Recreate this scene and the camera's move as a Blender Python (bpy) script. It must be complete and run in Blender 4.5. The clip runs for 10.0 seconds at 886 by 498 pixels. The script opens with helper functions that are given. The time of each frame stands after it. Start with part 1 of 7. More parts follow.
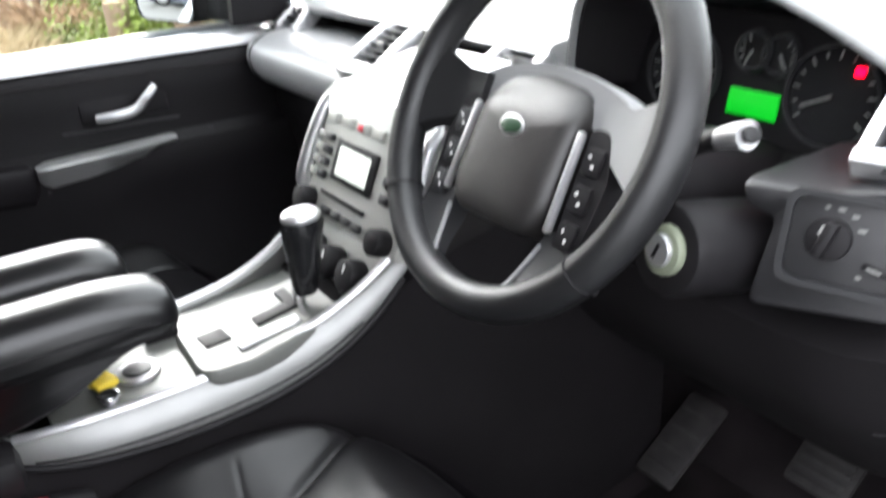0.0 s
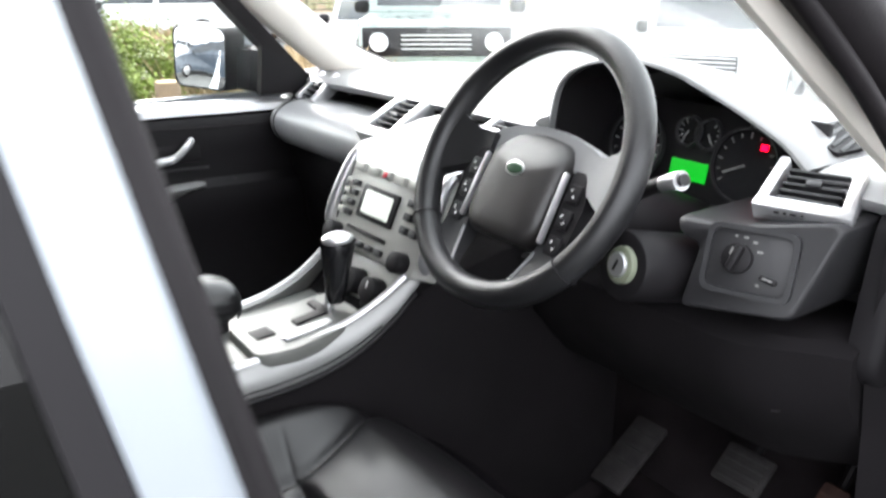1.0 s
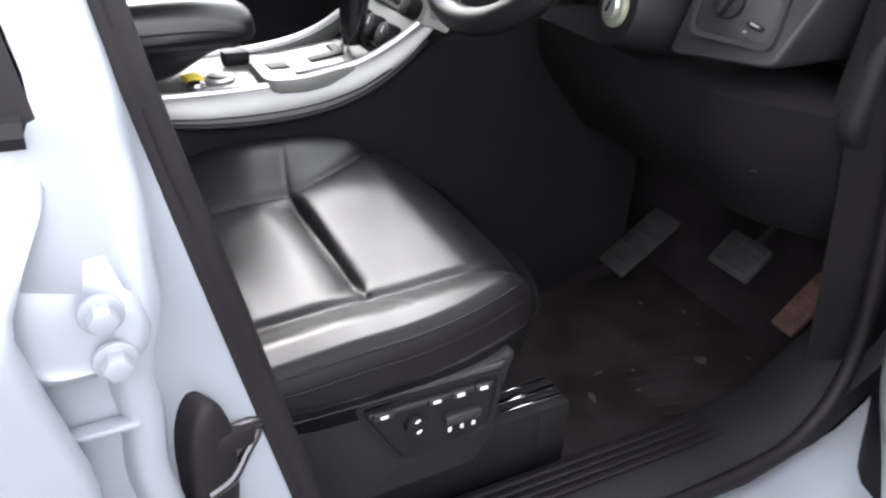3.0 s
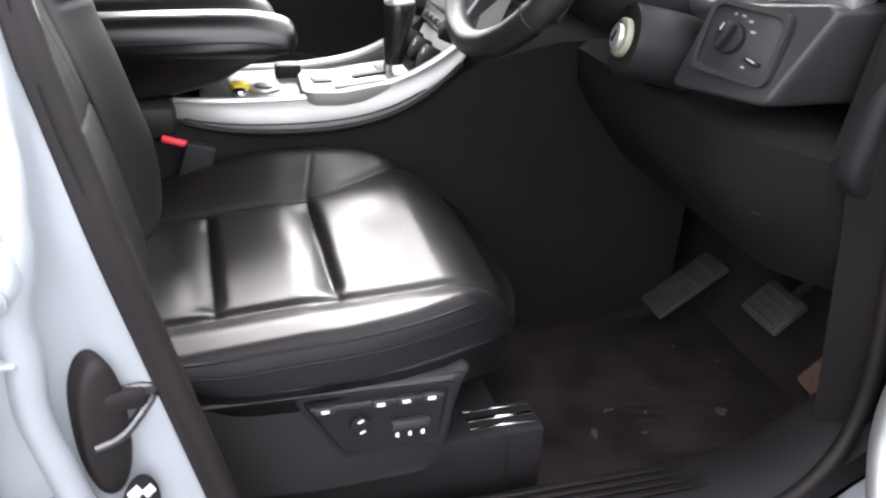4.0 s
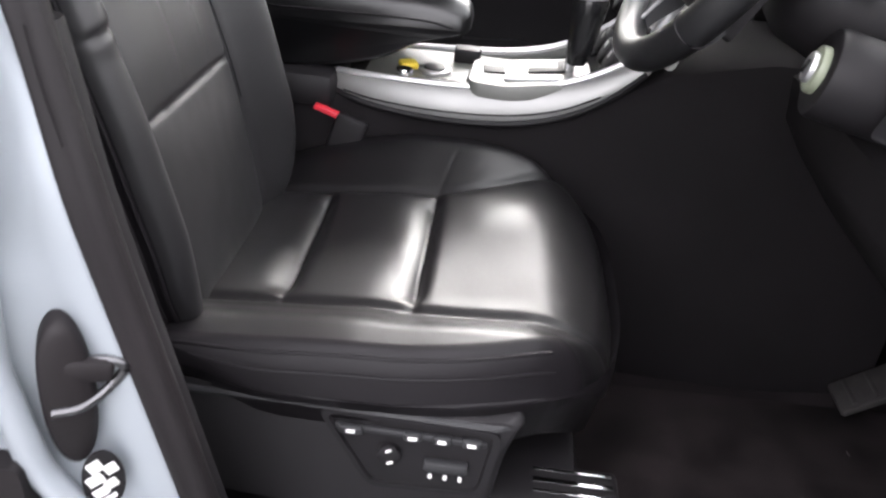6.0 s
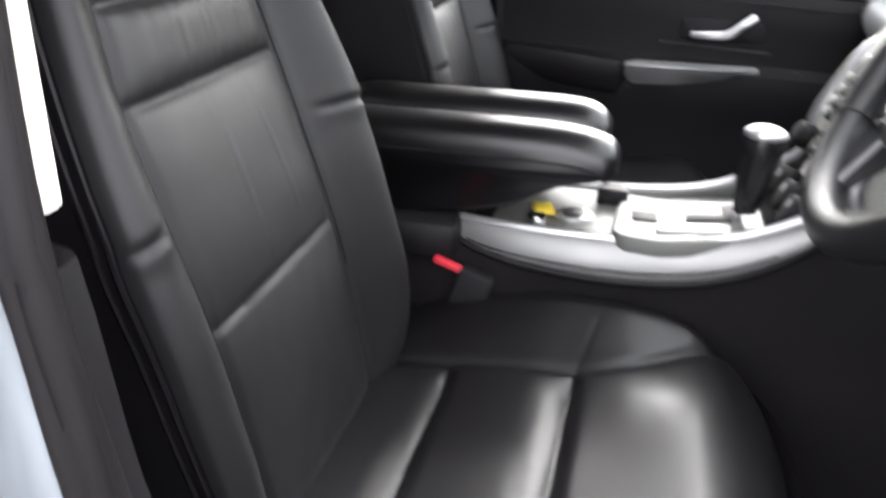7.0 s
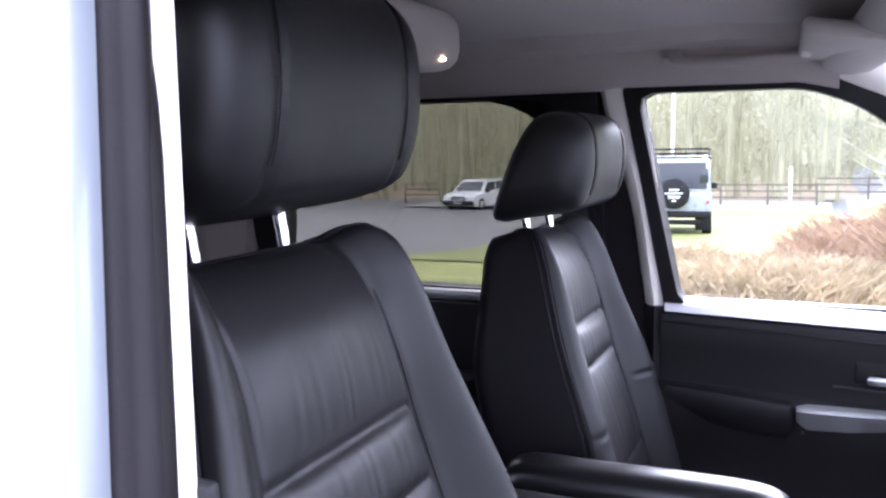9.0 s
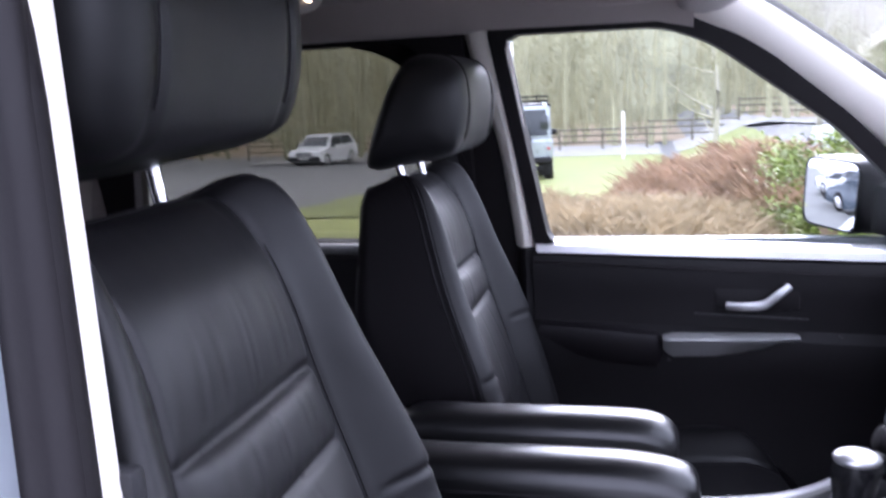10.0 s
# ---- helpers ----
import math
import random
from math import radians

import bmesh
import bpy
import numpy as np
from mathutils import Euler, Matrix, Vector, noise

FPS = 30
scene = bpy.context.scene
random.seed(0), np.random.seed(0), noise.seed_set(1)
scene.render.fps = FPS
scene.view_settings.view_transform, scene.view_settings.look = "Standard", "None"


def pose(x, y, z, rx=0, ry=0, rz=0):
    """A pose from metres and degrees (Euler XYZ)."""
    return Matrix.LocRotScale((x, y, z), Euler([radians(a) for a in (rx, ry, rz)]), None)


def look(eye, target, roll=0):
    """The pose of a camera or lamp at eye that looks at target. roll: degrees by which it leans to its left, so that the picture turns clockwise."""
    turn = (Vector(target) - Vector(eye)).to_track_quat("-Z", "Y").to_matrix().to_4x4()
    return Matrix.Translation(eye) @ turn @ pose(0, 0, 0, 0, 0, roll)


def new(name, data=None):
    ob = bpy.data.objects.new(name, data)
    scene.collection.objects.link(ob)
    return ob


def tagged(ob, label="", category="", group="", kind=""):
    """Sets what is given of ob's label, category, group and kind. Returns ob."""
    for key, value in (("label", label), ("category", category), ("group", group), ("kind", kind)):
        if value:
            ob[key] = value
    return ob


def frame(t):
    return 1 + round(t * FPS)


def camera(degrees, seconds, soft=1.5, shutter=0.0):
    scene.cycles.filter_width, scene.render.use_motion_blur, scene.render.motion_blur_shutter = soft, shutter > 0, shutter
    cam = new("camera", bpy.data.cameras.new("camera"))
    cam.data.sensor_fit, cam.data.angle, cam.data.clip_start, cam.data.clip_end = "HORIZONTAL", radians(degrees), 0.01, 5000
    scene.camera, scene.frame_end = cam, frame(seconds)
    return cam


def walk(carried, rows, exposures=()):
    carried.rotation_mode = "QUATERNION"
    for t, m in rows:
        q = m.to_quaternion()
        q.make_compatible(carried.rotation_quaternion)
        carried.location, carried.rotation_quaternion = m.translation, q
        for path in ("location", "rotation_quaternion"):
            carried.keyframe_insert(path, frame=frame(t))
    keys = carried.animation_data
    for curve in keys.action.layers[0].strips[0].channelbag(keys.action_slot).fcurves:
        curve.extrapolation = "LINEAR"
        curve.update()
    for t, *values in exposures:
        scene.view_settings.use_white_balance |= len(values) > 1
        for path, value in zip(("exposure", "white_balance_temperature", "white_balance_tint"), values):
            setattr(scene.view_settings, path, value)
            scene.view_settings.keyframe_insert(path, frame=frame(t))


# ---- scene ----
cam = camera(55.7, 10.0, 2.3, 0.5)
PATH = [
    (0, (0.892, -0.132, 1.452), (-0.649, 0.826, 0.61), -4.3),
    (0.2, (0.936, -0.175, 1.47), (-0.629, 0.838, 0.743), -3.1),
    (0.5, (1.008, -0.245, 1.474), (-0.597, 0.78, 0.863), -2.7),
    (0.8, (1.062, -0.298, 1.497), (-0.511, 0.76, 0.858), -3.0),
    (1, (1.074, -0.342, 1.475), (-0.462, 0.761, 0.823), -0.2),
    (1.2, (1.079, -0.39, 1.471), (-0.408, 0.73, 0.74), -0.5),
    (1.5, (1.109, -0.4, 1.467), (-0.319, 0.774, 0.702), 1.2),
    (1.7, (1.13, -0.396, 1.452), (-0.277, 0.798, 0.68), 0.8),
    (2, (1.195, -0.373, 1.438), (-0.297, 0.691, 0.635), -0.5),
    (2.5, (1.252, -0.298, 1.388), (-0.249, 0.668, 0.487), 3.3),
    (3, (1.232, -0.266, 1.358), (-0.304, 0.56, 0.379), 2.6),
    (4.3, (1.343, -0.067, 1.35), (-0.363, 0.384, 0.408), 3.5),
    (4.5, (1.323, -0.053, 1.345), (-0.346, 0.383, 0.334), 5.1),
    (5, (1.305, -0.006, 1.333), (-0.412, 0.124, 0.316), 7.8),
    (5.2, (1.306, 0.034, 1.333), (-0.452, 0.032, 0.38), 8.9),
    (6.3, (1.176, 0.081, 1.339), (-0.576, -0.027, 0.38), 4.1),
    (6.5, (1.134, 0.068, 1.332), (-0.645, -0.089, 0.432), 2.6),
    (7, (1.034, 0.065, 1.366), (-0.731, -0.365, 0.529), 1.7),
    (7.5, (0.955, 0.036, 1.416), (-0.797, -0.622, 0.711), 2.2),
    (8, (0.957, 0.024, 1.468), (-0.801, -0.783, 0.958), 1.1),
    (8.5, (0.97, 0.026, 1.498), (-0.826, -0.804, 1.205), -0.5),
    (9, (0.981, 0.034, 1.505), (-0.831, -0.778, 1.263), -1.0),
    (9.5, (0.977, 0.021, 1.516), (-0.895, -0.642, 1.27), -3.2),
    (10, (0.965, -0.017, 1.495), (-0.944, -0.489, 1.134), -2.7),
]
EXPOSURES = [(0, 3.0, 6300, 12), (0.5, 2.98, 6300, 10), (1.0, 2.75, 6300, 12), (1.5, 2.48, 6300, 15), (2.0, 2.65, 6200, 16), (2.5, 2.75, 6200, 16), (3.0, 2.88, 6300, 17), (4.5, 3.22, 6500, 17), (5.2, 3.23, 6500, 17), (6.5, 2.92, 6500, 17), (7.2, 3.03, 6400, 15), (8, 3.25, 6400, 15), (8.5, 3.13, 5700, 27), (9.2, 2.99, 5500, 29), (9.6, 2.82, 5500, 30), (10, 2.46, 5500, 28)]
walk(cam, [(t, look(eye, target, roll)) for t, eye, target, roll in PATH], EXPOSURES)

# ---- world and light: an overcast winter day ----
world = bpy.data.worlds.new("overcast_sky")
scene.world = world
world.use_nodes = True
wn = world.node_tree
wn.nodes.clear()
sky = wn.nodes.new("ShaderNodeTexSky")
sky.sky_type = "NISHITA"
sky.sun_disc = False
sky.sun_elevation, sky.sun_rotation = radians(30), radians(279)
sky.air_density, sky.dust_density, sky.ozone_density = 1.0, 6.0, 1.0
cloud = wn.nodes.new("ShaderNodeHueSaturation")
cloud.inputs["Saturation"].default_value = 0.22
cloud.inputs["Value"].default_value = 0.5
back = wn.nodes.new("ShaderNodeBackground")
back.inputs["Strength"].default_value = 0.15
wout = wn.nodes.new("ShaderNodeOutputWorld")
wn.links.new(sky.outputs[0], cloud.inputs["Color"])
veil = wn.nodes.new("ShaderNodeVectorMath")
veil.operation = "ADD"
veil.inputs[1].default_value = (4.2, 4.25, 4.3)          # even cloud in front of the clear sky
wn.links.new(cloud.outputs[0], veil.inputs[0])
wn.links.new(veil.outputs[0], back.inputs[0])
wn.links.new(back.outputs[0], wout.inputs[0])

sun_data = bpy.data.lights.new("sun", "SUN")
sun_data.energy, sun_data.angle, sun_data.color = 0.14, radians(22), (1.0, 0.98, 0.95)
sun = new("sun", sun_data)
sun.matrix_world = look((-9.5, 1.5, 6.5), (0, 0, 1))


# ---- materials ----
def mat(name, color, rough=0.5, metal=0.0, grain=0.0, grain_scale=400.0, stain=0.15, stain_scale=6.0, coat=0.0,
        spec=0.5, rough_var=0.1, kind="noise", wrinkle=0.0, wrinkle_scale=30.0, sheen=0.0):
    m = bpy.data.materials.new(name)
    m.use_nodes = True
    nt = m.node_tree
    p = nt.nodes["Principled BSDF"]
    tc = nt.nodes.new("ShaderNodeTexCoord")
    n1 = nt.nodes.new("ShaderNodeTexNoise")
    n1.inputs["Scale"].default_value = stain_scale
    n1.inputs["Detail"].default_value = 6
    nt.links.new(tc.outputs["Object"], n1.inputs["Vector"])
    ramp = nt.nodes.new("ShaderNodeMapRange")
    ramp.inputs["From Min"].default_value, ramp.inputs["From Max"].default_value = 0.3, 0.7
    ramp.inputs["To Min"].default_value, ramp.inputs["To Max"].default_value = 1 - stain, 1 + stain
    nt.links.new(n1.outputs["Fac"], ramp.inputs["Value"])
    mul = nt.nodes.new("ShaderNodeVectorMath")
    mul.operation = "SCALE"
    mul.inputs[0].default_value = color
    nt.links.new(ramp.outputs[0], mul.inputs["Scale"])
    nt.links.new(mul.outputs[0], p.inputs["Base Color"])
    rr = nt.nodes.new("ShaderNodeMapRange")
    rr.inputs["To Min"].default_value, rr.inputs["To Max"].default_value = max(0.02, rough - rough_var), min(1, rough + rough_var)
    n3 = nt.nodes.new("ShaderNodeTexNoise")
    n3.inputs["Scale"].default_value = stain_scale * 4
    nt.links.new(tc.outputs["Object"], n3.inputs["Vector"])
    nt.links.new(n3.outputs["Fac"], rr.inputs["Value"])
    nt.links.new(rr.outputs[0], p.inputs["Roughness"])
    p.inputs["Metallic"].default_value = metal
    p.inputs["Coat Weight"].default_value = coat
    p.inputs["Coat Roughness"].default_value = 0.08
    p.inputs["Specular IOR Level"].default_value = spec
    p.inputs["Sheen Weight"].default_value = sheen
    last = None
    if grain > 0:
        if kind == "voronoi":
            n2 = nt.nodes.new("ShaderNodeTexVoronoi")
            out = n2.outputs["Distance"]
        else:
            n2 = nt.nodes.new("ShaderNodeTexNoise")
            n2.inputs["Detail"].default_value = 3
            out = n2.outputs["Fac"]
        n2.inputs["Scale"].default_value = grain_scale
        nt.links.new(tc.outputs["Object"], n2.inputs["Vector"])
        bump = nt.nodes.new("ShaderNodeBump")
        bump.inputs["Strength"].default_value = grain
        bump.inputs["Distance"].default_value = 0.001
        nt.links.new(out, bump.inputs["Height"])
        last = bump
    if wrinkle > 0:
        n4 = nt.nodes.new("ShaderNodeTexNoise")
        n4.inputs["Scale"].default_value = wrinkle_scale
        n4.inputs["Detail"].default_value = 4
        n4.inputs["Distortion"].default_value = 1.5
        nt.links.new(tc.outputs["Object"], n4.inputs["Vector"])
        b2 = nt.nodes.new("ShaderNodeBump")
        b2.inputs["Strength"].default_value = wrinkle
        b2.inputs["Distance"].default_value = 0.01
        nt.links.new(n4.outputs["Fac"], b2.inputs["Height"])
        if last:
            nt.links.new(last.outputs[0], b2.inputs["Normal"])
        last = b2
    if last:
        nt.links.new(last.outputs[0], p.inputs["Normal"])
    return m


def glass_mat(name, tint=(1, 1, 1), rough=0.0):
    m = bpy.data.materials.new(name)
    m.use_nodes = True
    nt = m.node_tree
    nt.nodes.clear()
    o = nt.nodes.new("ShaderNodeOutputMaterial")
    t = nt.nodes.new("ShaderNodeBsdfTransparent")
    t.inputs[0].default_value = (*tint, 1)
    g = nt.nodes.new("ShaderNodeBsdfGlossy")
    g.inputs["Roughness"].default_value = rough
    lw = nt.nodes.new("ShaderNodeLayerWeight")
    lw.inputs["Blend"].default_value = 0.5
    pw = nt.nodes.new("ShaderNodeMath")
    pw.operation = "POWER"
    pw.inputs[1].default_value = 4.0
    nt.links.new(lw.outputs["Facing"], pw.inputs[0])
    f = nt.nodes.new("ShaderNodeMapRange")
    f.inputs["To Min"].default_value, f.inputs["To Max"].default_value = 0.03, 0.55
    nt.links.new(pw.outputs[0], f.inputs["Value"])
    x = nt.nodes.new("ShaderNodeMixShader")
    nt.links.new(f.outputs[0], x.inputs[0])
    nt.links.new(t.outputs[0], x.inputs[1])
    nt.links.new(g.outputs[0], x.inputs[2])
    nt.links.new(x.outputs[0], o.inputs[0])
    return m


def glow_mat(name, color, strength):
    m = bpy.data.materials.new(name)
    m.use_nodes = True
    p = m.node_tree.nodes["Principled BSDF"]
    p.inputs["Base Color"].default_value = (*color, 1)
    p.inputs["Emission Color"].default_value = (*color, 1)
    p.inputs["Emission Strength"].default_value = strength
    return m


M_LEATHER = mat("black_leather", (0.0056, 0.0051, 0.0058), 0.42, grain=0.02, grain_scale=350, stain=0.15, wrinkle=0.002, wrinkle_scale=14, rough_var=0.015, spec=0.25, coat=0.33)
M_LEATHER.node_tree.nodes["Principled BSDF"].inputs["Coat Roughness"].default_value = 0.29
M_LEATHER.node_tree.nodes["Principled BSDF"].inputs["Coat IOR"].default_value = 1.5
M_LEATHER_BACK = mat("matt_black_leather", (0.0050, 0.0046, 0.0056), 0.52, grain=0.06, grain_scale=350, stain=0.2, wrinkle=0.004, wrinkle_scale=16, rough_var=0.05, spec=0.48, coat=0.08)
M_LEATHER_BACK.node_tree.nodes["Principled BSDF"].inputs["Coat Roughness"].default_value = 0.33
M_LEATHER_ARM = mat("rubbed_black_leather", (0.0040, 0.0040, 0.0045), 0.30, grain=0.04, grain_scale=350, stain=0.2, wrinkle=0.004, wrinkle_scale=18, rough_var=0.03, spec=0.4, coat=0.3)
M_LEATHER_ARM.node_tree.nodes["Principled BSDF"].inputs["Coat Roughness"].default_value = 0.30
M_LEATHER_ARM.node_tree.nodes["Principled BSDF"].inputs["Coat IOR"].default_value = 1.5
M_LEATHER_SIDE = mat("vinyl_and_shaded_leather", (0.0070, 0.0060, 0.0072), 0.5, grain=0.08, spec=0.2, grain_scale=500)
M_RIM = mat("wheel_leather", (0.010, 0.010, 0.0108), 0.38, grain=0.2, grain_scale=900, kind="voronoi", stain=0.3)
# dark dash plastic; windscreen sheen is put into its grey base colour
M_DASH_SHEEN = mat("dash_plastic_sheen_grey", (0.22, 0.22, 0.222), 0.38, grain=0.10, grain_scale=700, spec=0.6)
# hub grey is raised to carry the sky's reflection in its colour
M_HUB_SHINE = mat("hub_reflection_grey", (0.20, 0.20, 0.204), 0.35, grain=0.10, grain_scale=700)
M_BLACK = mat("black_plastic", (0.0095, 0.0086, 0.0097), 0.55, grain=0.12, grain_scale=700, spec=0.22)
M_GLOSSBLACK = mat("gloss_black_plastic", (0.01, 0.01, 0.011), 0.18)
M_VALANCE = mat("dark_valance_plastic", (0.0165, 0.0155, 0.0168), 0.5, grain=0.2, grain_scale=900, kind="voronoi", spec=0.25)
M_GREY = mat("grey_plastic", (0.019, 0.019, 0.0205), 0.45, grain=0.2, grain_scale=900, kind="voronoi", spec=0.4)
M_STEEL = mat("dark_steel", (0.10, 0.10, 0.105), 0.28, metal=0.9)
M_SILVER = mat("satin_silver_trim", (0.62, 0.62, 0.63), 0.34, metal=0.85, stain=0.06)
M_CONSOLE = mat("silver_grey_console", (0.34, 0.34, 0.335), 0.36, metal=0.5, stain=0.08)
M_STACK = mat("warm_grey_panel", (0.42, 0.42, 0.39), 0.42, metal=0.1, stain=0.08)
M_CHROME = mat("chrome", (0.8, 0.8, 0.82), 0.1, metal=1.0, stain=0.03, rough_var=0.04)
M_PAINT = mat("silver_blue_paint", (0.27, 0.295, 0.318), 0.36, metal=0.25, coat=0.4, stain=0.04, stain_scale=3)
M_CREAM = mat("cream_pillar_trim", (0.78, 0.73, 0.66), 0.7, grain=0.2, grain_scale=500, stain=0.05)
M_HEADLINER = mat("grey_headliner_fabric", (0.46, 0.405, 0.375), 0.95, grain=0.5, grain_scale=700, stain=0.06, sheen=0.2)
M_CARPET = mat("black_carpet", (0.018, 0.0150, 0.0162), 0.95, spec=0.1, grain=1.0, grain_scale=650, stain=0.4, stain_scale=9)
M_MAT = mat("worn_floor_mat", (0.0165, 0.0132, 0.0140), 0.9, spec=0.15, grain=1.0, grain_scale=500, stain=0.6, stain_scale=12)
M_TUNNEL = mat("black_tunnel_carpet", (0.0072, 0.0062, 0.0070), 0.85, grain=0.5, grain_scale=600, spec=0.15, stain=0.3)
M_RUBBER = mat("black_rubber", (0.0076, 0.0060, 0.0068), 0.6, spec=0.25, grain=0.2, grain_scale=300, stain=0.3)
M_PEDAL = mat("worn_pedal_rubber", (0.019, 0.017, 0.017), 0.75, grain=0.8, grain_scale=300, stain=0.5, stain_scale=40)
M_ACCEL = mat("rusty_worn_pedal", (0.072, 0.037, 0.029), 0.7, grain=0.8, grain_scale=300, stain=0.5, stain_scale=40)
M_WHITE = mat("white_print", (0.8, 0.8, 0.78), 0.5)
M_RED = mat("red_plastic", (0.6, 0.03, 0.05), 0.4, stain=0.08)
M_YELLOW = mat("yellow_label", (0.75, 0.55, 0.05), 0.5, stain=0.1)
M_BELT = mat("black_webbing", (0.012, 0.012, 0.013), 0.8, grain=0.8, grain_scale=900)
M_GLASS = glass_mat("window_glass", (0.96, 0.98, 0.97))
M_TINT = glass_mat("tinted_glass", (0.07, 0.06, 0.065))
M_MIRROR = mat("mirror_glass", (0.9, 0.9, 0.9), 0.02, metal=1.0, stain=0.0, rough_var=0.01)
M_LCD = glow_mat("pale_lcd", (0.42, 0.45, 0.40), 0.25)
M_GREEN_LCD = glow_mat("green_lcd", (0.0, 0.45, 0.012), 0.10)
M_RED_LAMP = glow_mat("red_telltale", (1.0, 0.0, 0.012), 1.6)
M_PRINT = mat("dim_dial_print", (0.22, 0.22, 0.21), 0.5)
M_AMBER = glow_mat("reading_lamp_glow", (1.0, 0.75, 0.4), 3.0)


# ---- building helpers ----
def empty(name, at=(0, 0, 0)):
    ob = new(name)
    ob.location = at
    return ob


def to_mesh(name, bm, material, smooth=40):
    bmesh.ops.recalc_face_normals(bm, faces=bm.faces)
    me = bpy.data.meshes.new(name)
    bm.to_mesh(me)
    bm.free()
    me.materials.append(material)
    if smooth:
        me.polygons.foreach_set("use_smooth", [True] * len(me.polygons))
        me.set_sharp_from_angle(angle=radians(smooth))
    return me


def part(name, bm, material, parent=None, label="", smooth=40):
    ob = new(name, to_mesh(name, bm, material, smooth))
    if parent is not None:
        ob.parent = parent
        ob.matrix_parent_inverse = Matrix.Translation(-parent.location) if parent.type == "EMPTY" else Matrix()
    if label:
        ob["label"] = label
    return ob


def merge(*bms):
    out = bms[0]
    for b in bms[1:]:
        me = bpy.data.meshes.new("tmp")
        b.to_mesh(me)
        b.free()
        out.from_mesh(me)
        bpy.data.meshes.remove(me)
    return out


def box(size, at=(0, 0, 0), rot=(0, 0, 0), bevel=0.004, seg=2, taper=1.0):
    bm = bmesh.new()
    bmesh.ops.create_cube(bm, size=1)
    for v in bm.verts:
        k = taper if v.co.z > 0 else 1.0
        v.co = Vector((v.co.x * size[0] * k, v.co.y * size[1] * k, v.co.z * size[2]))
    if bevel > 0:
        b = min(bevel, min(size) * 0.45)
        bmesh.ops.bevel(bm, geom=bm.edges[:], offset=b, segments=seg, profile=0.5, affect="EDGES")
    bm.transform(pose(*at, *rot))
    return bm


def cyl(r, h, at=(0, 0, 0), rot=(0, 0, 0), r2=None, n=28, bevel=0.0):
    bm = bmesh.new()
    bmesh.ops.create_cone(bm, cap_ends=True, segments=n, radius1=r, radius2=r if r2 is None else r2, depth=h)
    if bevel > 0:
        ed = [e for e in bm.edges if len(e.link_faces) == 2 and any(len(f.verts) > 4 for f in e.link_faces)]
        bmesh.ops.bevel(bm, geom=ed, offset=bevel, segments=2, profile=0.5, affect="EDGES")
    bm.transform(pose(*at, *rot))
    return bm


def ball(r, at=(0, 0, 0), scale=(1, 1, 1), rot=(0, 0, 0), power=1.0, u=24, v=16):
    bm = bmesh.new()
    bmesh.ops.create_uvsphere(bm, u_segments=u, v_segments=v, radius=1)
    for w in bm.verts:
        c = [math.copysign(abs(k) ** power, k) * r for k in w.co]
        w.co = Vector((c[0] * scale[0], c[1] * scale[1], c[2] * scale[2]))
    bm.transform(pose(*at, *rot))
    return bm


def loft(rings, closed=True, cap=True, loop=False):
    """Skin through rings of equally many points."""
    bm = bmesh.new()
    vs = [[bm.verts.new(p) for p in r] for r in rings]
    n = len(vs[0])
    pairs = list(zip(vs[:-1], vs[1:])) + ([(vs[-1], vs[0])] if loop else [])
    for a, b in pairs:
        for i in range(n if closed else n - 1):
            j = (i + 1) % n
            bm.faces.new((a[i], a[j], b[j], b[i]))
    if cap and closed and not loop:
        bm.faces.new(vs[0][::-1])
        bm.faces.new(vs[-1])
    return bm


def smooth_path(pts, n=8, closed=False):
    """Catmull-Rom points through pts."""
    pts = [Vector(p) for p in pts]
    out = []
    m = len(pts)
    for i in range(m if closed else m - 1):
        p1, p2 = pts[i], pts[(i + 1) % m]
        p0 = pts[(i - 1) % m] if closed or i > 0 else p1 * 2 - p2
        p3 = pts[(i + 2) % m] if closed or i + 2 < m else p2 * 2 - p1
        for k in range(n):
            t = k / n
            out.append(0.5 * ((2 * p1) + (p2 - p0) * t + (2 * p0 - 5 * p1 + 4 * p2 - p3) * t * t + (3 * p1 - p0 - 3 * p2 + p3) * t ** 3))
    if not closed:
        out.append(pts[-1])
    return out


def tube(pts, r, n=12, closed=False, flat=1.0, up=(0, 0, 1), smooth=6):
    """A round or flattened bar along a smooth path; r may be a number or a function of 0..1."""
    path = smooth_path(pts, smooth, closed) if smooth else [Vector(p) for p in pts]
    rings = []
    m = len(path)
    for i, p in enumerate(path):
        a = path[(i - 1) % m] if closed or i > 0 else p
        b = path[(i + 1) % m] if closed or i < m - 1 else p
        d = (b - a).normalized()
        s = d.cross(Vector(up))
        s = s.normalized() if s.length > 1e-5 else Vector((1, 0, 0))
        w = s.cross(d).normalized()
        k = r(i / max(1, m - 1)) if callable(r) else r
        rings.append([p + s * (k * math.cos(2 * math.pi * j / n)) + w * (k * flat * math.sin(2 * math.pi * j / n)) for j in range(n)])
    return loft(rings, loop=closed)


def extrude_x(profile, x0, x1, n=1, bend=None):
    """A closed (y, z) profile carried from x0 to x1."""
    rings = []
    for i in range(n + 1):
        x = x0 + (x1 - x0) * i / n
        rings.append([Vector((x, y, z)) if bend is None else Vector(bend(x, y, z)) for y, z in profile])
    return loft(rings)


